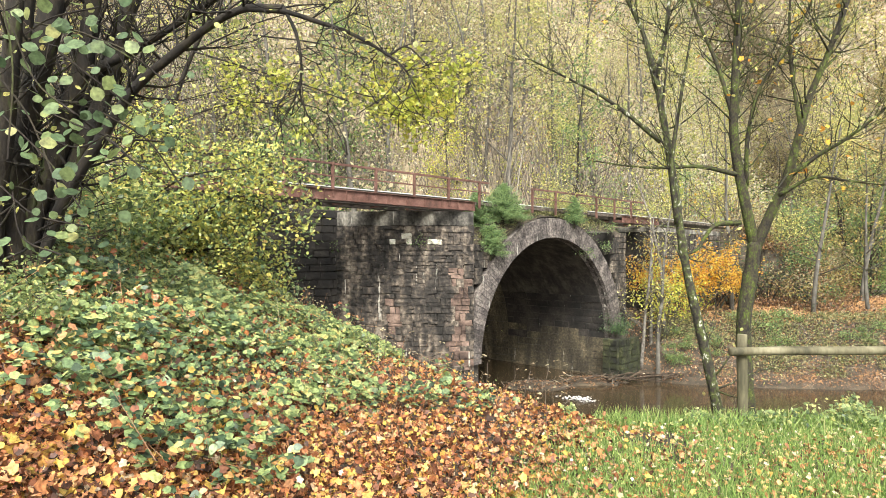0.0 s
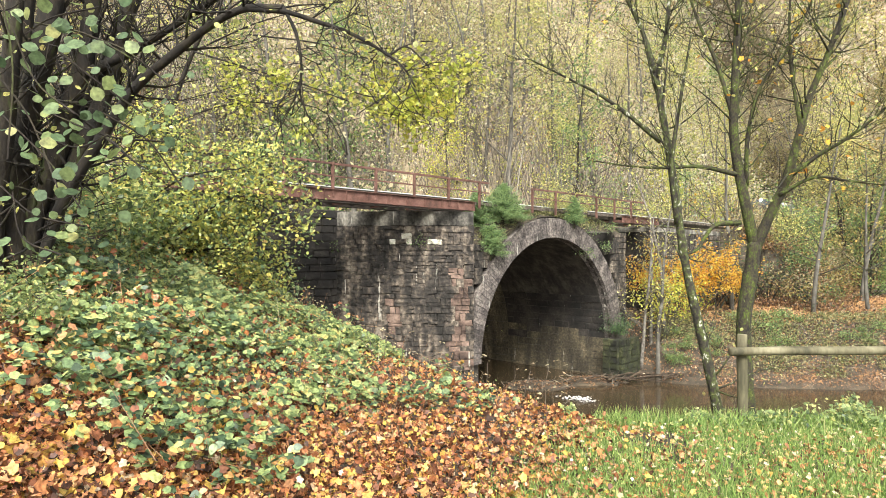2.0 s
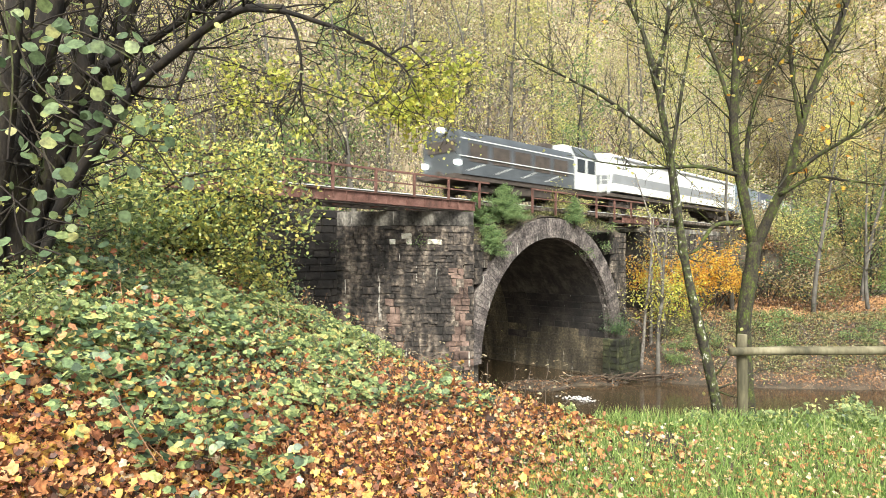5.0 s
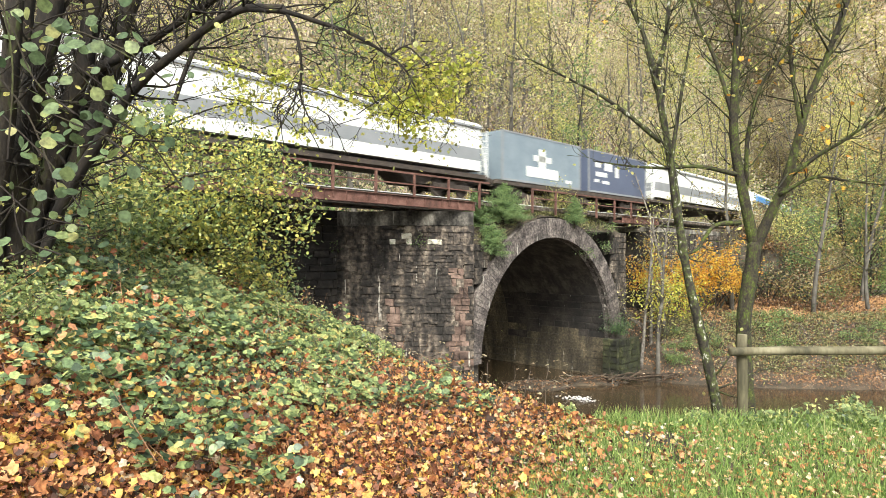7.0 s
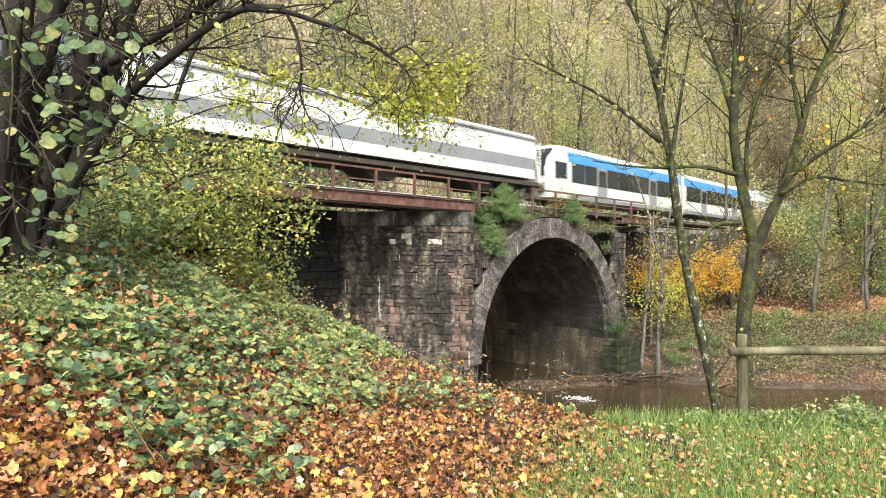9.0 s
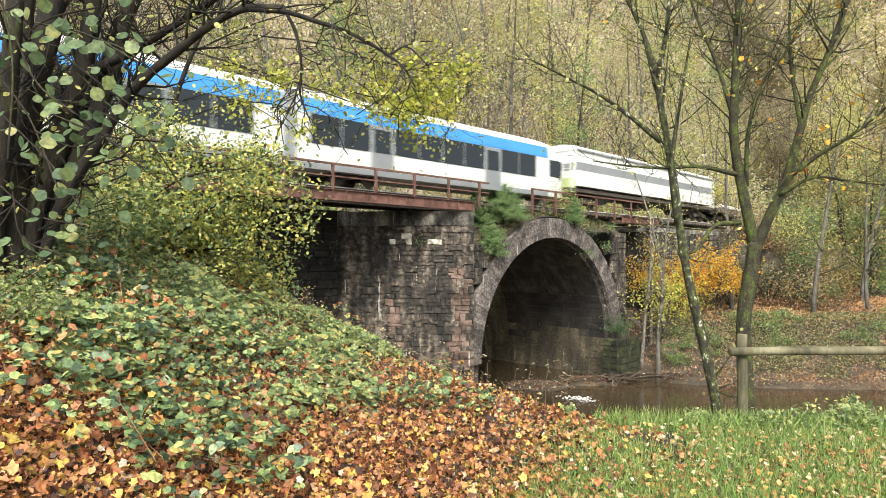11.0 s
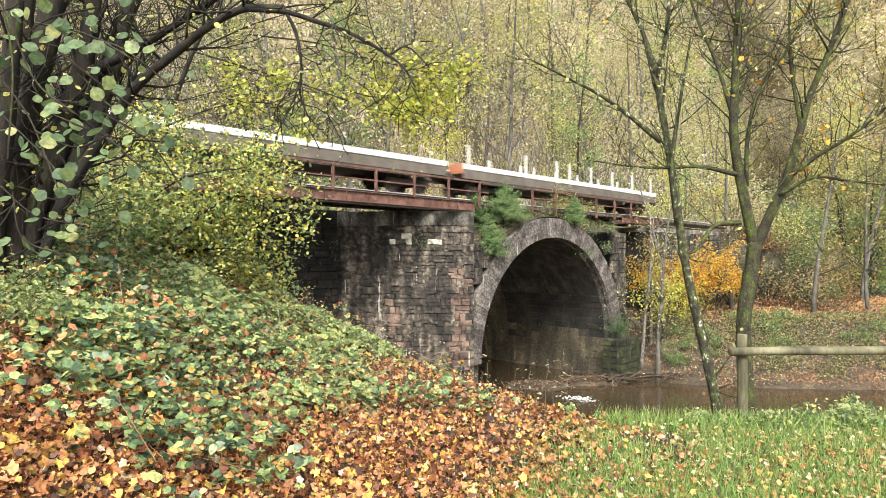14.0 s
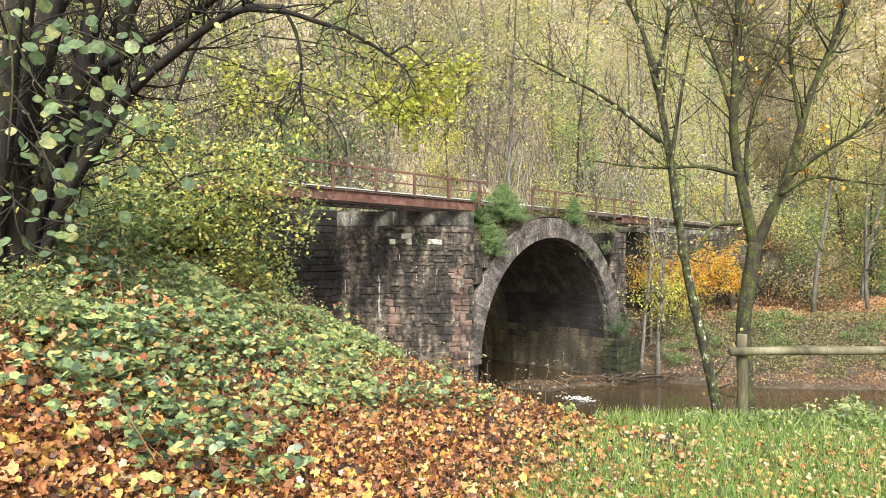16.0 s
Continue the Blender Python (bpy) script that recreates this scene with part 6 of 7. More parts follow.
    me = leaves_mesh("bank_weeds", over_ground(x, y, rng.uniform(0.03, 0.3, len(x))), rng.uniform(0.08, 0.2, len(x)), KITE, rng, tilt=0.9, width=0.8)
    stuff("bank_weeds", me, DRYGRASS, "grey-green weeds and dry grass on the far bank", "grass")
    # weeds on the soil over the arch
    k = 4200
    q, n = rng.uniform(-0.4, 14.2, k), rng.uniform(0.05, 1.9, k)
    ext = -3.9 + np.sqrt(np.maximum(7.9 ** 2 - (q - 6.65) ** 2, 0))
    lip = np.clip(ext + 0.05, np.where(q < 6.65, 2.3, 3.3), 4.3)
    z = lip + (4.39 - lip) * np.clip(n / 1.9, 0, 1) + rng.uniform(0.02, 0.3, k)
    pl = np.array([tuple(on_track(a, b, c)) for a, b, c in zip(q, n, z)])
    me = leaves_mesh("arch_weeds", pl, rng.uniform(0.07, 0.2, k), KITE, rng, tilt=0.9, width=0.6)
    stuff("arch_weeds", me, DRYGRASS, "yellow-green grass and weeds on top of the arch", "grass")


near_ground_cover()


def thicket():
    """Saplings, twigs and leaves that fill the hillside between the trees."""
    rng = np.random.default_rng(141)

    def spots(count, valley=False):
        y = 36 * (330 / 36) ** rng.uniform(0, 1, count)
        x = y * rng.uniform(-0.78, 0.78, count)
        s, n = along_track(x, y)
        ok = (np.abs(n - 1.65) > 4.7) & (n > -60) & ((n > 10) | (s > 62)) & ~((s > -1) & (s < 14.5) & (n < 17))
        ok &= (n < 0) == valley if valley is not None else True
        return x[ok], y[ok]

    for material, count, each, seed, top, size, label in (
            (OLIVELEAF, 12000, 28, 3.0, 9.0, 0.0036, "olive saplings on the far side of the valley"),
            (RUSSETLEAF, 6000, 28, 6.0, 7.0, 0.0036, "russet saplings on the far side of the valley"),
            (IVYLEAF, 2600, 34, 8.0, 4.0, 0.0036, "dark green undergrowth on the far side of the valley"),
            (IVYLEAF, 3000, 40, 18.0, 7.0, 0.0036, "dark ivy-covered stems on the hillside"),
            (RUSSETLEAF, 4600, 28, 11.0, 8.0, 0.0034, "russet saplings on the hillside"),
            (YELLOWGREEN, 7600, 30, 1.0, 9.0, 0.0034, "hillside thicket of yellow-green saplings"),
            (PALELEAF, 9000, 28, 5.0, 10.0, 0.0034, "hillside thicket of tan saplings"),
            (GREENLEAF, 6400, 34, 9.0, 5.0, 0.0036, "hillside undergrowth with green leaves"),
            (BRIGHTYELLOW, 1900, 30, 12.0, 6.0, 0.0034, "bright yellow saplings on the hillside"),
            (ORANGELEAF, 900, 26, 15.0, 6.0, 0.0034, "orange saplings on the hillside")):
        x, y = spots(count, "valley" in label)
        keep = patches(x, y, 0.07, seed) + 0.6 * patches(x, y, 0.25, seed + 2) + rng.normal(0, 0.08, len(x)) > 0.04
        x, y = x[keep], y[keep]
        h = np.where(y < 75, 0.8, 1.0) * top * rng.uniform(0.03, 1, len(x)) ** 1.2
        wide = rng.uniform(0.5, 1.3, len(x)) * (0.6 + y / 110)
        c = np.repeat(np.arange(len(x)), each)
        off = rng.normal(0, 1, (len(c), 3)) * wide[c][:, None] * (1.0, 1.0, 0.6)
        pl = over_ground(x[c], y[c], h[c]) + off
        me = leaves_mesh("thicket", pl, y[c] * size * rng.uniform(0.6, 1.5, len(c)), KITE, rng, tilt=0.9)
        stuff("thicket", me, material, label, "undergrowth")
    # where the valley closes far behind
    for material, count, seed, label in ((PALELEAF, 6400, 41.0, "tan woods where the valley closes"), (YELLOWGREEN, 3000, 43.0, "yellow-green woods where the valley closes"), (GREENLEAF, 1500, 45.0, "green woods where the valley closes"), (RUSSETLEAF, 700, 47.0, "russet woods where the valley closes")):
        y = rng.uniform(92, 325, count)
        x = y * rng.uniform(0.3, 0.8, count)
        s, n = along_track(x, y)
        keep = (np.abs(n - 1.65) > 4.7) & (patches(x, y, 0.04, seed) + rng.normal(0, 0.15, count) > -0.12)
        x, y = x[keep], y[keep]
        c = np.repeat(np.arange(len(x)), 24)
        off = rng.normal(0, 1, (len(c), 3)) * (1.0 + y / 130)[c][:, None] * (1.0, 1.0, 0.7)
        pl = over_ground(x[c], y[c], rng.uniform(0.3, 8.0, len(x))[c]) + off
        me = leaves_mesh("thicket", pl, y[c] * 0.0038 * rng.uniform(0.6, 1.5, len(c)), KITE, rng, tilt=0.9)
        stuff("thicket", me, material, label, "undergrowth")
    # brush on the embankment side beyond the abutment
    for material, count, each, label in ((RUSSETLEAF, 420, 40, "russet brush on the embankment side"), (OLIVELEAF, 220, 40, "olive brush on the embankment side"), (IVYLEAF, 130, 40, "dark green brush on the embankment side"), (BROWNLITTER, 900, 50, "brown leaves and dead stalks on the embankment side")):
        s, n = rng.uniform(25.0, 58, count), rng.uniform(-10.0, -1.6, count)
        at = np.array([tuple(on_track(p, q)) for p, q in zip(s, n)])
        x, y = at[:, 0], at[:, 1]
        c = np.repeat(np.arange(count), each)
        tall = 0.15 if material is BROWNLITTER else 1.0
        pl = over_ground(x[c], y[c], 0.1 + tall * rng.uniform(0.0, 2.2, count)[c]) + rng.normal(0, 0.55, (len(c), 3)) * (1, 1, 0.8 * tall)
        me = leaves_mesh("thicket", pl, rng.uniform(0.1, 0.24, len(c)), KITE, rng, tilt=0.9)
        stuff("thicket", me, material, label, "undergrowth")
    x, y = spots(42000, None)
    ln = rng.uniform(1.0, 5.5, len(x))
    up = np.stack([rng.normal(0, 0.35, len(x)), rng.normal(0, 0.35, len(x)), np.ones(len(x))], -1)
    me = leaves_mesh("thicket", over_ground(x, y, ln * 0.5 + rng.uniform(0, 5.0, len(x)) * (rng.uniform(0, 1, len(x)) < 0.6)), ln, [(-0.5, 0), (0.5, 0), (0.2, 1), (-0.2, 1)], rng, np.stack([rng.normal(0, 0.3, len(x)), -np.ones(len(x)), np.zeros(len(x))], -1), 0.1, 0.0, 0.016, up)
    stuff("thicket", me, TWIG, "bare grey-brown twigs on the hillside", "undergrowth")


thicket()


# ---- the hazel and the bush on the bank ----
def hazel():
    rng = random.Random(91)
    t = thing("hazel_tree", pose(0, 0, 0), "many-stemmed dark mossy hazel with pale green leaves", "tree")
    tips = []

    def stem(pts, r0, r1, *rest):
        bm = bmesh.new()
        limb(bm, pts, r0, r1, *rest)
        part("stem", bm, STEMBARK, t, smooth=True)

    stem([(-3.72, 5.40, 0.76), (-3.71, 5.40, 1.34), (-3.68, 5.40, 1.92), (-3.64, 5.40, 2.40), (-3.45, 5.30, 3.00), (-3.27, 5.20, 3.48), (-3.20, 5.20, 4.04)], 0.13, 0.09, rng, tips, 22, 0.7, 1)
    stem([(-3.73, 5.20, 0.79), (-3.71, 5.20, 1.35), (-3.69, 5.20, 1.95), (-3.55, 5.10, 2.58), (-3.43, 5.00, 3.15), (-3.39, 5.00, 3.86)], 0.09, 0.06, rng, tips, 19, 0.6, 1)
    stem([(-3.70, 5.50, 0.74), (-3.65, 5.50, 1.33), (-3.56, 5.50, 1.97), (-3.41, 5.50, 2.41), (-3.26, 5.50, 2.95), (-3.11, 5.50, 3.44), (-3.04, 5.50, 4.08)], 0.10, 0.07, rng, tips, 22, 0.7, 1)
    stem([(-3.71, 5.60, 0.72), (-3.64, 5.60, 1.32), (-3.47, 5.60, 2.00), (-3.17, 5.60, 2.67), (-2.97, 5.60, 3.22), (-2.84, 5.60, 3.73), (-2.67, 5.60, 4.17)], 0.10, 0.06, rng, tips, 25, 0.7, 1)
    stem([(-3.60, 5.50, 0.74), (-3.53, 5.50, 1.33), (-3.36, 5.50, 2.02), (-2.91, 5.40, 2.69), (-2.57, 5.30, 3.09), (-2.25, 5.20, 3.30), (-1.89, 5.10, 3.52), (-1.58, 5.00, 3.62), (-1.24, 4.90, 3.59)], 0.056, 0.026, rng, tips, 35, 0.6, 1)
    stem([(-3.11, 5.50, 3.25), (-2.67, 5.40, 3.41), (-2.24, 5.30, 3.61), (-1.78, 5.20, 3.86)], 0.045, 0.02, rng, tips, 28, 0.6, 1)
    stem([(-1.58, 5.00, 3.62), (-1.24, 4.90, 3.56), (-0.98, 4.90, 3.48), (-0.72, 4.90, 3.39), (-0.45, 4.80, 3.21), (-0.30, 4.80, 3.09), (-0.21, 4.80, 2.94)], 0.024, 0.006, rng, tips, 16, 0.35, 1, 0.0)
    stem([(-1.24, 4.90, 3.59), (-1.14, 4.90, 3.38), (-1.10, 4.90, 3.12), (-1.11, 4.90, 2.92), (-1.03, 4.90, 2.70)], 0.017, 0.005, rng, tips, 14, 0.35, 1, -0.2)
    stem([(-0.40, 4.80, 3.19), (-0.27, 4.80, 3.25), (-0.10, 4.80, 3.09)], 0.01, 0.004, rng, tips, 3, 0.2, 0, 0.0)
    # a thicket of thin dark shoots among the stems
    for i in range(84):
        bm = bmesh.new()
        x0, y0, lean = rng.uniform(-4.9, -3.9), rng.uniform(5.7, 6.8), rng.gauss(0.16, 0.17)
        z0 = float(ground_z(x0, y0)) - 0.1
        top = rng.uniform(1.6, 3.4)
        pts = [(x0 + lean * f * f * top + rng.gauss(0, 0.04), y0 + rng.gauss(0, 0.05), z0 + top * f) for f in (0, 0.25, 0.5, 0.75, 1.0)]
        limb(bm, pts, rng.uniform(0.006, 0.024), 0.004, rng, tips if i % 6 == 0 else [], 4, 0.45, 1, 0.1, 4, 0.3)
        part("shoot", bm, SHOOTBARK, t)
    stem([(-4.15, 5.9, 0.8), (-4.1, 5.9, 1.6), (-4.02, 5.9, 2.6), (-3.98, 5.9, 3.4), (-3.9, 5.9, 4.3)], 0.12, 0.09, rng, tips, 16, 0.7, 1)
    stem([(-3.9, 5.8, 0.8), (-3.75, 5.8, 1.6), (-3.45, 5.8, 2.4), (-3.2, 5.8, 3.2), (-2.75, 5.8, 4.2)], 0.08, 0.05, rng, tips, 20, 0.7, 1)
    # leaves near the eye on thin twigs
    bm = bmesh.new()
    near = []
    for a, b, c in (((-2.07, 3.00, 2.79), (-1.94, 3.00, 2.49), (-1.75, 3.00, 2.33)), ((-2.17, 3.10, 2.52), (-2.03, 3.10, 2.33), (-1.83, 3.00, 1.98)), ((-2.07, 3.20, 2.84), (-1.81, 3.20, 2.78), (-1.55, 3.20, 2.64)), ((-2.31, 3.30, 2.02), (-2.13, 3.30, 1.87), (-1.87, 3.30, 1.81)), ((-1.89, 3.10, 2.66), (-1.67, 3.10, 2.49), (-1.48, 3.10, 2.36)), ((-1.94, 3.00, 2.25), (-1.75, 3.00, 2.17), (-1.59, 3.00, 2.23)), ((-2.03, 2.90, 2.83), (-1.98, 2.90, 2.52), (-2.00, 2.90, 2.10)), ((-2.11, 3.40, 2.42), (-1.80, 3.40, 2.30), (-1.50, 3.40, 2.27)), ((-2.38, 3.40, 2.42), (-2.11, 3.40, 2.15), (-1.95, 3.40, 1.91)), ((-1.87, 3.30, 2.81), (-1.66, 3.30, 2.73), (-1.43, 3.30, 2.55)), ((-1.94, 3.60, 2.47), (-1.68, 3.60, 2.31), (-1.49, 3.60, 2.05)), ((-2.18, 3.20, 1.98), (-2.13, 3.20, 1.75), (-1.93, 3.20, 1.66)), ((-1.99, 3.00, 2.71), (-1.86, 3.00, 2.79), (-1.64, 3.00, 2.84))):
        line = smooth_line([a, b, c], 6)
        add_tube(bm, line, [0.005] * len(line), 4)
        near += line
    part("twig", bm, DARKBARK, t)
    crown(t, near, 170, 0.11, 0.066, HAZELLEAF, 93, [(x * 1.25, y) for x, y in OVAL], "large pale green rounded leaves", name="near_leaves", facing=(0.2, -0.7, 0.5), tilt=0.6)
    crown(t, tips, 700, 0.22, 0.05, YELLOWGREEN, 94, OVAL, "small yellow-green leaves", name="crown")


hazel()


def bank_bush():
    rng = random.Random(95)
    t = thing("bank_bush", pose(0, 0, 0), "spreading bush with small yellow-green leaves on the bank", "shrub")
    tips = []
    for pts in ([(-5.21, 10.00, 1.52), (-4.68, 10.00, 2.32), (-3.81, 9.60, 2.81), (-2.97, 9.40, 2.95), (-2.36, 9.30, 2.85)], [(-5.29, 10.50, 1.42), (-4.23, 10.20, 1.97), (-3.25, 10.00, 2.23), (-2.31, 9.80, 2.22)], [(-5.66, 10.50, 1.51), (-5.19, 10.50, 2.73), (-4.49, 10.40, 3.37), (-3.68, 10.20, 3.33), (-2.98, 10.00, 3.21)], [(-4.86, 10.00, 1.34), (-3.96, 10.00, 1.69), (-3.10, 9.80, 1.78), (-2.46, 9.70, 1.61)], [(-5.94, 10.50, 1.60), (-5.76, 10.50, 2.73), (-5.29, 10.50, 3.48), (-4.73, 10.50, 3.67)], [(-4.28, 9.50, 1.27), (-3.60, 9.50, 2.12), (-2.80, 9.40, 2.53), (-1.86, 9.30, 2.02)], [(-4.91, 10.50, 1.23), (-4.16, 10.50, 1.42), (-3.38, 10.40, 1.51), (-2.70, 10.30, 1.24)]):
        bm = bmesh.new()
        limb(bm, [(x - 0.22, y, z) for x, y, z in pts], 0.03, 0.006, rng, tips, 34, 0.5, 1, 0.05, 6, 0.15)
        part("stem", bm, DARKBARK, t, smooth=True)
    crown(t, tips, 10500, 0.15, 0.062, BUSHLEAF, 96, OVAL, name="foliage")
    crown(t, tips, 4200, 0.17, 0.065, BRAMBLE, 97, OVAL, "green leaves", name="foliage")
    g = shrub("green_bush", 98, 1.0, 1.0, MOUNDLEAF, 1500, 0.08, "low dense green bush on the bank", shape=HEX, spread=0.12, group="bushes on the bank")
    set_down(g, -4.6, 8.6)
    for x, y, sc in ((-5.4, 8.0, 1.1), (-4.6, 9.6, 0.9), (-6.3, 9.4, 1.2), (-4.9, 11.5, 1.0), (-3.4, 7.6, 0.6), (-4.2, 7.0, 0.7), (-5.0, 6.6, 0.8), (-3.6, 6.0, 0.45), (-3.15, 4.9, 0.42), (-2.75, 5.2, 0.38), (-3.5, 5.5, 0.5), (-3.9, 5.9, 0.6), (-4.4, 6.1, 0.6)):
        plant_at(g, x, y, x * 50, sc)


bank_bush()


def hanging_maple():
    """A thin tree on the bank that reaches in with a few yellow leaves."""
    rng = random.Random(101)
    t = thing("overhanging_tree", pose(0, 0, 0), "thin tree on the bank with sparse yellow-green leaves", "tree")
    tips = []
    for pts, r0, r1, k in (([(-6.44, 13.50, 1.83), (-5.82, 13.20, 4.18), (-5.15, 13.00, 5.89), (-4.23, 13.00, 7.63)], 0.07, 0.03, 10), ([(-5.15, 13.00, 5.89), (-3.87, 12.60, 5.42), (-2.68, 12.30, 5.00), (-1.76, 12.00, 4.60), (-0.90, 12.00, 4.38)], 0.022, 0.005, 30), ([(-5.70, 13.20, 4.42), (-4.62, 12.80, 4.68), (-3.65, 12.60, 4.74), (-2.72, 12.50, 4.50)], 0.02, 0.005, 22), ([(-5.15, 13.00, 5.89), (-3.82, 12.80, 6.39), (-2.52, 12.60, 6.66), (-1.38, 12.50, 6.84)], 0.02, 0.005, 20), ([(-3.90, 12.70, 6.13), (-2.50, 12.50, 5.89), (-1.36, 12.30, 5.49), (-0.37, 12.20, 5.24), (0.50, 12.10, 4.73)], 0.018, 0.004, 40), ([(-2.72, 12.50, 5.84), (-1.59, 12.40, 5.03), (-0.70, 12.30, 4.67), (0.17, 12.20, 4.26)], 0.014, 0.004, 26)):
        bm = bmesh.new()
        limb(bm, pts, r0, r1, rng, tips, k, 0.8, 1, 0.0, 6, 0.2)
        part("limb", bm, DARKBARK, t, smooth=True)
    crown(t, tips, 1300, 0.18, 0.07, YELLOWGREEN, 103, OVAL)
    for j, (pts, k) in enumerate((([(-0.37, 12.20, 5.24), (-0.2, 12.1, 5.0), (0.0, 12.0, 4.75)], 5), ([(-1.36, 12.3, 5.49), (-1.3, 12.2, 5.1), (-1.1, 12.1, 4.7), (-0.95, 12.0, 4.3)], 16), ([(-0.9, 12.0, 5.4), (-0.5, 12.0, 5.2), (0.1, 12.0, 5.15), (0.55, 12.0, 5.05)], 18), ([(-1.9, 12.2, 4.9), (-1.5, 12.1, 4.75), (-1.0, 12.0, 4.65), (-0.4, 12.0, 4.5)], 18), ([(-0.9, 12.0, 4.9), (-0.6, 12.0, 4.5), (-0.5, 12.0, 4.2)], 10), ([(-4.6, 12.8, 4.9), (-3.9, 12.5, 4.7), (-3.2, 12.3, 4.3), (-2.6, 12.2, 3.95)], 18), ([(-4.4, 12.6, 5.5), (-3.8, 12.5, 5.35), (-3.2, 12.4, 5.0), (-2.4, 12.3, 4.85)], 18))):
        bm, ends = bmesh.new(), []
        limb(bm, pts, 0.014, 0.004, rng, ends, k, 0.42, 1, 0.0, 5, 0.1)
        part("spray", bm, DARKBARK, t, smooth=True)
        crown(t, ends, 300, 0.13, 0.085, LIMELEAF, 110 + j, MAPLE, "lime-yellow maple leaves", name="foliage")


hanging_maple()


# ---- fence and small things ----
def fence():
    f = thing("wooden_fence", pose(0, 0, 0), "weathered round-timber post and rail fence at the bank edge", "fence")
    rng = random.Random(5)
    def pole(a, b, r, name):
        bm = bmesh.new()
        a, b = Vector(a), Vector(b)
        k = 8
        add_tube(bm, [a + (b - a) * (i / k) + Vector((rng.gauss(0, 0.002), 0, rng.gauss(0, 0.002))) for i in range(k + 1)], [r * rng.uniform(0.96, 1.04) for i in range(k + 1)], 14)
        bmesh.ops.bevel(bm, geom=[e for e in bm.edges if len(e.link_faces) == 2 and any(len(q.verts) > 4 for q in e.link_faces)], offset=0.008, segments=1, affect="EDGES")
        return part(name, bm, POSTWOOD, f, smooth=True)
    base = (3.09, 6.55)
    z = float(ground_z(*base))
    pole((base[0], base[1], z - 0.3), (base[0], base[1], 0.85), 0.052, "post")
    pole((2.92, 6.46, 0.685), (7.3, 6.60, 0.70), 0.045, "rail")
    pole((6.9, 6.7, float(ground_z(6.9, 6.7)) - 0.3), (6.9, 6.7, 0.86), 0.052, "post")


fence()


def bank_weeds():
    w = shrub("bank_weed", 111, 0.19, 0.16, GREENLEAF, 190, 0.03, "green weeds at the grassy bank edge", "weed", stems=8, shape=HEX, spread=0.035, group="weeds along the bank edge")
    rng = random.Random(12)
    set_down(w, 2.9, 6.75)
    for _ in range(95):
        x = rng.uniform(-0.5, 6.6)
        e = float(bank_edge(x))
        plant_at(w, x, e + rng.uniform(-0.35, 0.3), rng.uniform(0, 360), rng.uniform(0.5, 1.0) * (1.35 if x > 3.2 else 1.0))
    for x, y, sc in ((0.75, 9.0, 1.6), (0.95, 8.8, 1.4), (1.2, 8.4, 1.3), (0.5, 9.3, 1.5)):
        plant_at(w, x, y, 90 * x, sc)
    s = shrub("dry_stalk", 113, 1.0, 0.22, BROWNLEAF, 14, 0.05, "dry bare stalks on the bank", "weed", stems=1, group="dry stalks", thin=0.35, deep=0, bark=SLEEPER)
    set_down(s, -1.2, 11.0)
    for x, y, sc in ((-2.9, 5.2, 1.3), (-2.2, 5.6, 1.2), (-2.25, 5.7, 1.0), (-1.5, 6.0, 1.1), (-3.1, 4.6, 0.9), (-2.0, 7.0, 1.2), (-1.55, 6.1, 0.8), (-2.95, 5.3, 0.9)):
        plant_at(s, x, y, 200 * x, sc)
    for _ in range(40):
        x = rng.uniform(-4.5, 1.2)
        e = float(bank_edge(x))
        plant_at(s, x, e + rng.uniform(-2.0, 0.6), rng.uniform(0, 360), rng.uniform(0.6, 1.2))


bank_weeds()


def edge_growth():
    """Nettles and tall grass, thick along the brink of the bank."""
    rng = np.random.default_rng(181)
    x = rng.uniform(1.3, 7.2, 15000)
    y = bank_edge(x) + rng.normal(-0.15, 0.22, len(x))
    clump = patches(x, y, 1.4, 61.0) + 0.5 * patches(x, y, 4.0, 63.0)
    keep = clump + rng.normal(0, 0.12, len(x)) > -0.12
    x, y, clump = x[keep], y[keep], clump[keep]
    tall = np.clip(0.16 + 0.3 * clump, 0.05, 0.36) * np.clip(0.7 + 0.18 * (x - 1.0), 0.7, 1.5)
    me = leaves_mesh("edge_weeds", over_ground(x, y, 0.02 + rng.uniform(0, 1, len(x)) * tall), rng.uniform(0.025, 0.06, len(x)), POINTED, rng, np.tile((0.0, -0.4, 0.8), (len(x), 1)), 0.6, 0.2, 0.8)
    stuff("edge_weeds", me, MOUNDLEAF, "pale green nettles and weeds along the bank edge", "weeds")
    k = 9000
    gx = rng.uniform(1.6, 7.2, k)
    gy = bank_edge(gx) + rng.normal(-0.1, 0.25, k)
    hgt = rng.uniform(0.08, 0.3, k)
    up = np.stack([rng.normal(0, 0.4, k), rng.normal(0, 0.4, k), np.ones(k)], -1)
    me = leaves_mesh("edge_grass", over_ground(gx, gy, hgt * 0.45), hgt, BLADE, rng, np.stack([rng.normal(0, 1, k), rng.normal(0, 1, k), np.zeros(k)], -1), 0.1, 0.3, 0.06, up)
    stuff("edge_grass", me, GRASS, "taller grass along the bank edge", "grass")


edge_growth()


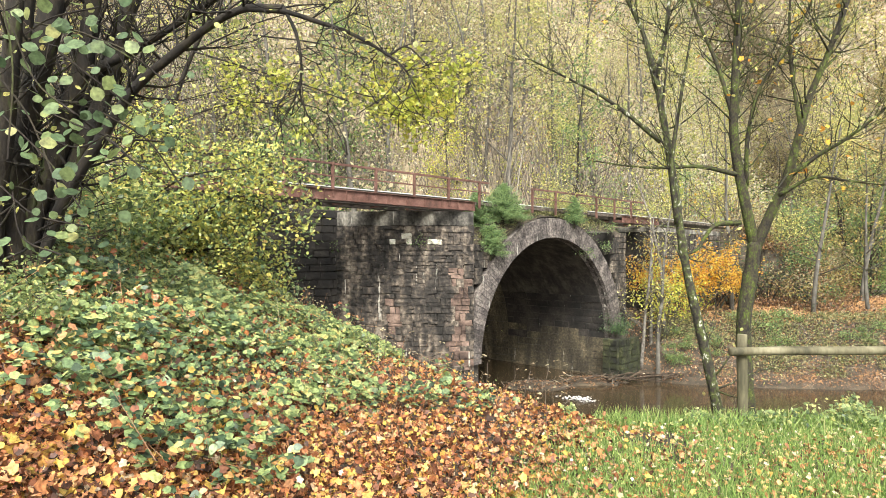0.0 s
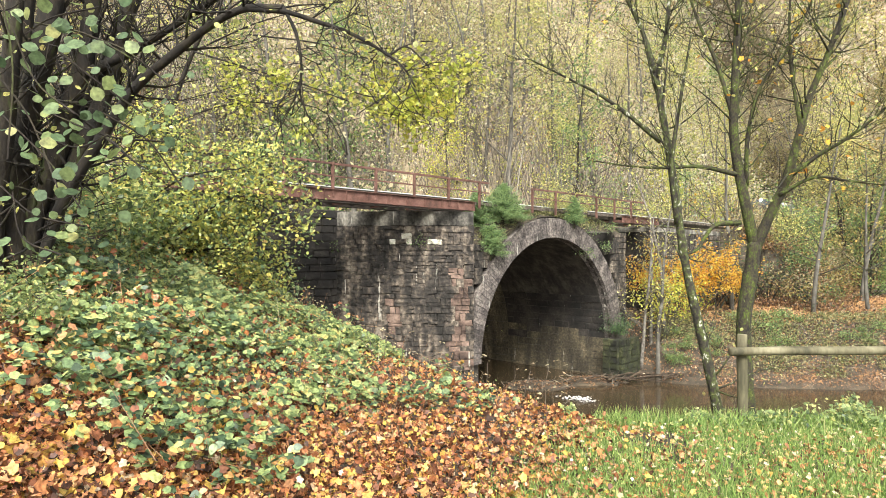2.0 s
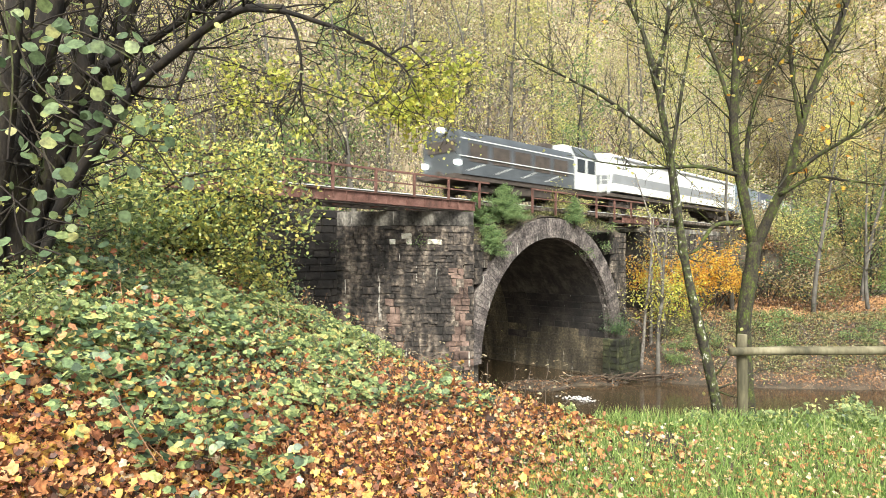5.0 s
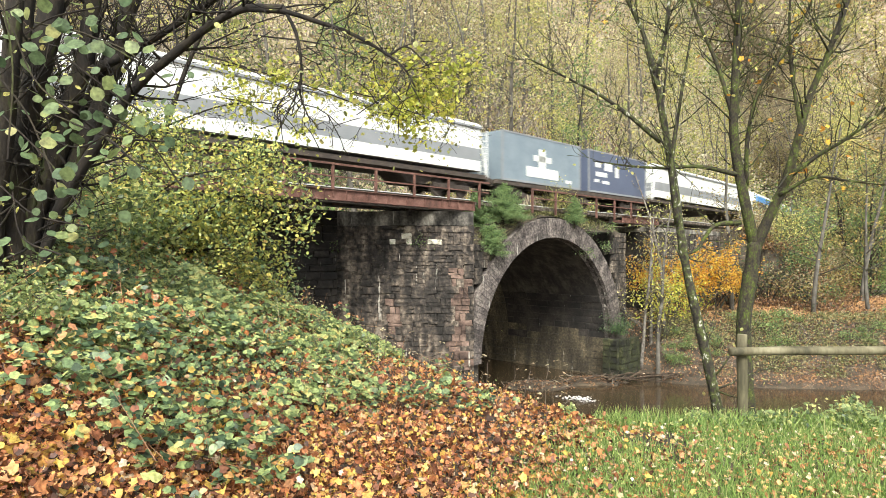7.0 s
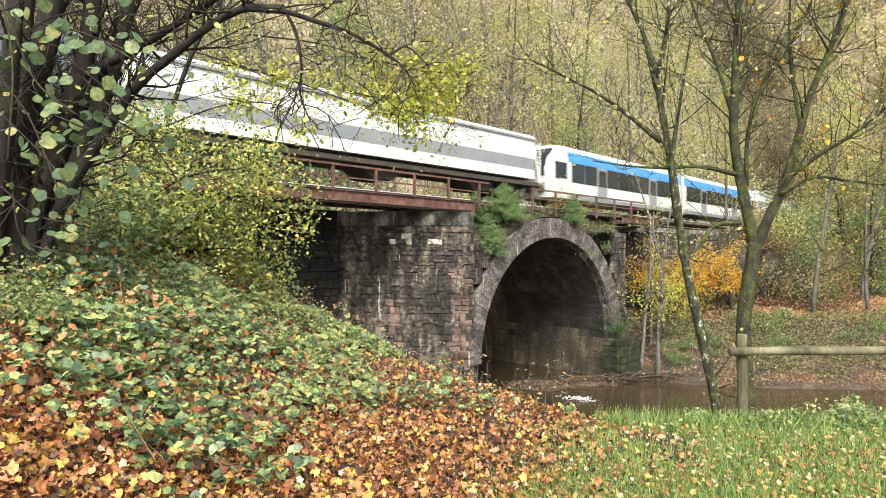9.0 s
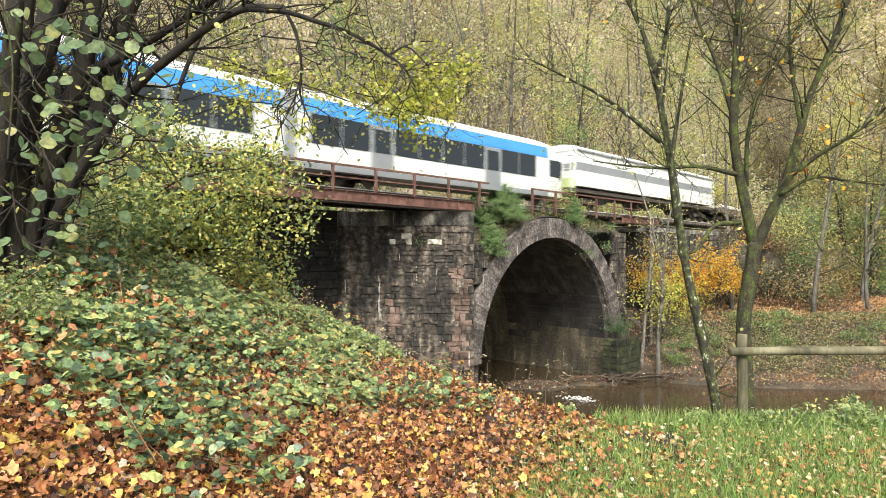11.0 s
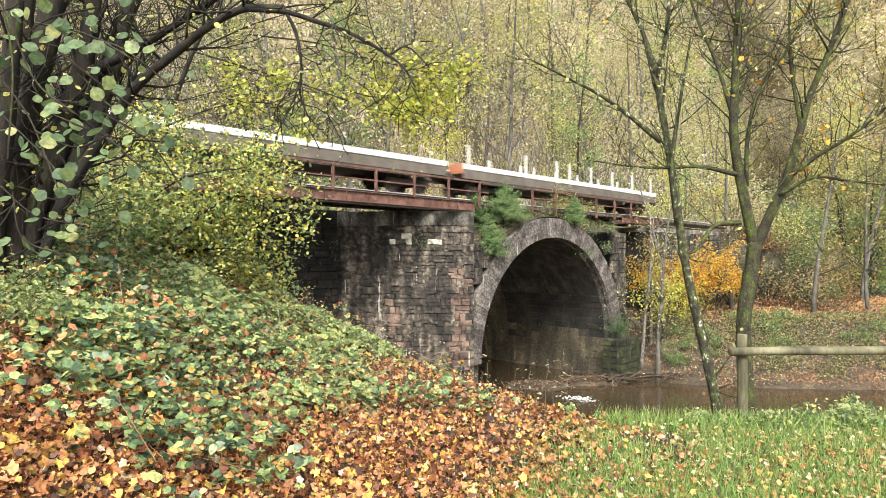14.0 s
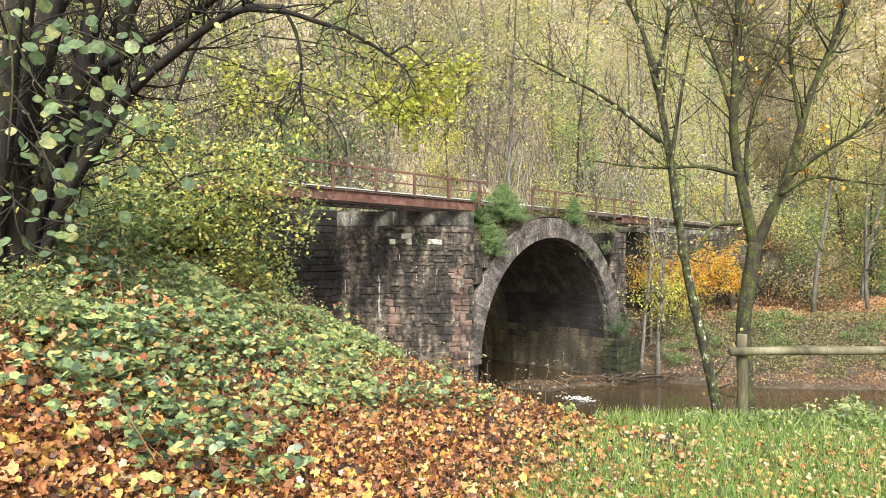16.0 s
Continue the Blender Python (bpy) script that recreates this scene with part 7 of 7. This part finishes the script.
def white_water():
    rng = np.random.default_rng(151)
    k = 170
    a = rng.normal(0, 1, (k, 2))
    x, y = 7.75 + a[:, 0] * 0.42, 35.6 + a[:, 1] * 0.3 - a[:, 0] * 0.2
    me = leaves_mesh("white_water", np.stack([x, y, WATER_Z + 0.03 + rng.uniform(0, 0.12, k)], -1), rng.uniform(0.06, 0.2, k), OVAL, rng, tilt=0.3, along=np.tile((1.0, -0.2, 0.0), (k, 1)) + rng.normal(0, 0.3, (k, 3)))
    stuff("white_water", me, FOAM, "small patch of white foaming water in the stream", "stream")


white_water()


def mud_banks():
    """Low bars of mud and drift that the stream has left at the foot of the arch."""
    rng = np.random.default_rng(161)
    for cx, cy, rx, ry, h in ((5.9, 39.2, 2.2, 1.3, 0.32), (9.6, 40.6, 2.0, 1.2, 0.4)):
        bm = bmesh.new()
        bmesh.ops.create_icosphere(bm, subdivisions=4, radius=1.0)
        for q in bm.verts:
            w = 1 + 0.35 * noise.noise(q.co * 1.7 + Vector((cx, 0, 0))) + 0.12 * noise.noise(q.co * 6)
            q.co = Vector((cx + q.co.x * rx * w, cy + q.co.y * ry * w, WATER_Z - 0.1 + q.co.z * h * w + 0.05 * noise.noise(q.co * 9)))
        tagged(link("mud_bank", bm, SOIL, smooth=True), "low dark mud bar with drifted leaves in the stream", "mud bank", kind="structure")
        k = 700
        a, r = rng.uniform(0, 2 * math.pi, k), np.sqrt(rng.uniform(0, 1, k))
        x, y = cx + np.cos(a) * r * rx, cy + np.sin(a) * r * ry
        pl = np.stack([x, y, WATER_Z - 0.06 + h * np.sqrt(1 - r * r) + rng.uniform(0, 0.08, k)], -1)
        me = leaves_mesh("leaf_litter", pl, rng.uniform(0.06, 0.16, k), KITE, rng, tilt=0.5, width=1.4)
        stuff("leaf_litter", me, BROWNLITTER, "brown leaves drifted on the mud bar", "fallen leaves")
        me = leaves_mesh("dead_twigs", pl[:160] + (0, 0, 0.06), rng.uniform(0.3, 1.3, 160), [(-0.5, 0), (0.5, 0), (0.2, 1), (-0.2, 1)], rng, tilt=0.3, width=0.03)
        stuff("dead_twigs", me, TWIG, "driftwood twigs on the mud bar", "twigs")


mud_banks()


def driftwood():
    """Dead branches that floods have piled against the far bank."""
    rng = random.Random(171)
    for cx, cy, k in ((10.6, 40.2, 8), (12.6, 40.6, 9), (14.6, 40.6, 7)):
        base = max(float(ground_z(cx, cy)), WATER_Z)
        pile = thing("driftwood_pile", pose(cx, cy, base), "tangled heap of dead branches on the stream bank", "driftwood", "driftwood piles")
        for _ in range(k):
            ln, a = rng.uniform(1.2, 3.2), rng.gauss(0.1, 0.5)
            x0, y0, z0 = rng.gauss(0, 0.5), rng.gauss(0, 0.4), rng.uniform(0.0, 0.35)
            pts = [(x0 + math.cos(a) * ln * (f - 0.5), y0 + math.sin(a) * ln * (f - 0.5), z0 + rng.uniform(0.0, 0.25) + 0.15 * f) for f in (0, 0.33, 0.66, 1.0)]
            bm = bmesh.new()
            limb(bm, pts, rng.uniform(0.03, 0.075), 0.015, rng, [], 4, 0.6, 0, 0.1, 6, 0.3)
            part("branch", bm, SHOOTBARK, pile, smooth=True)


driftwood()

motions()
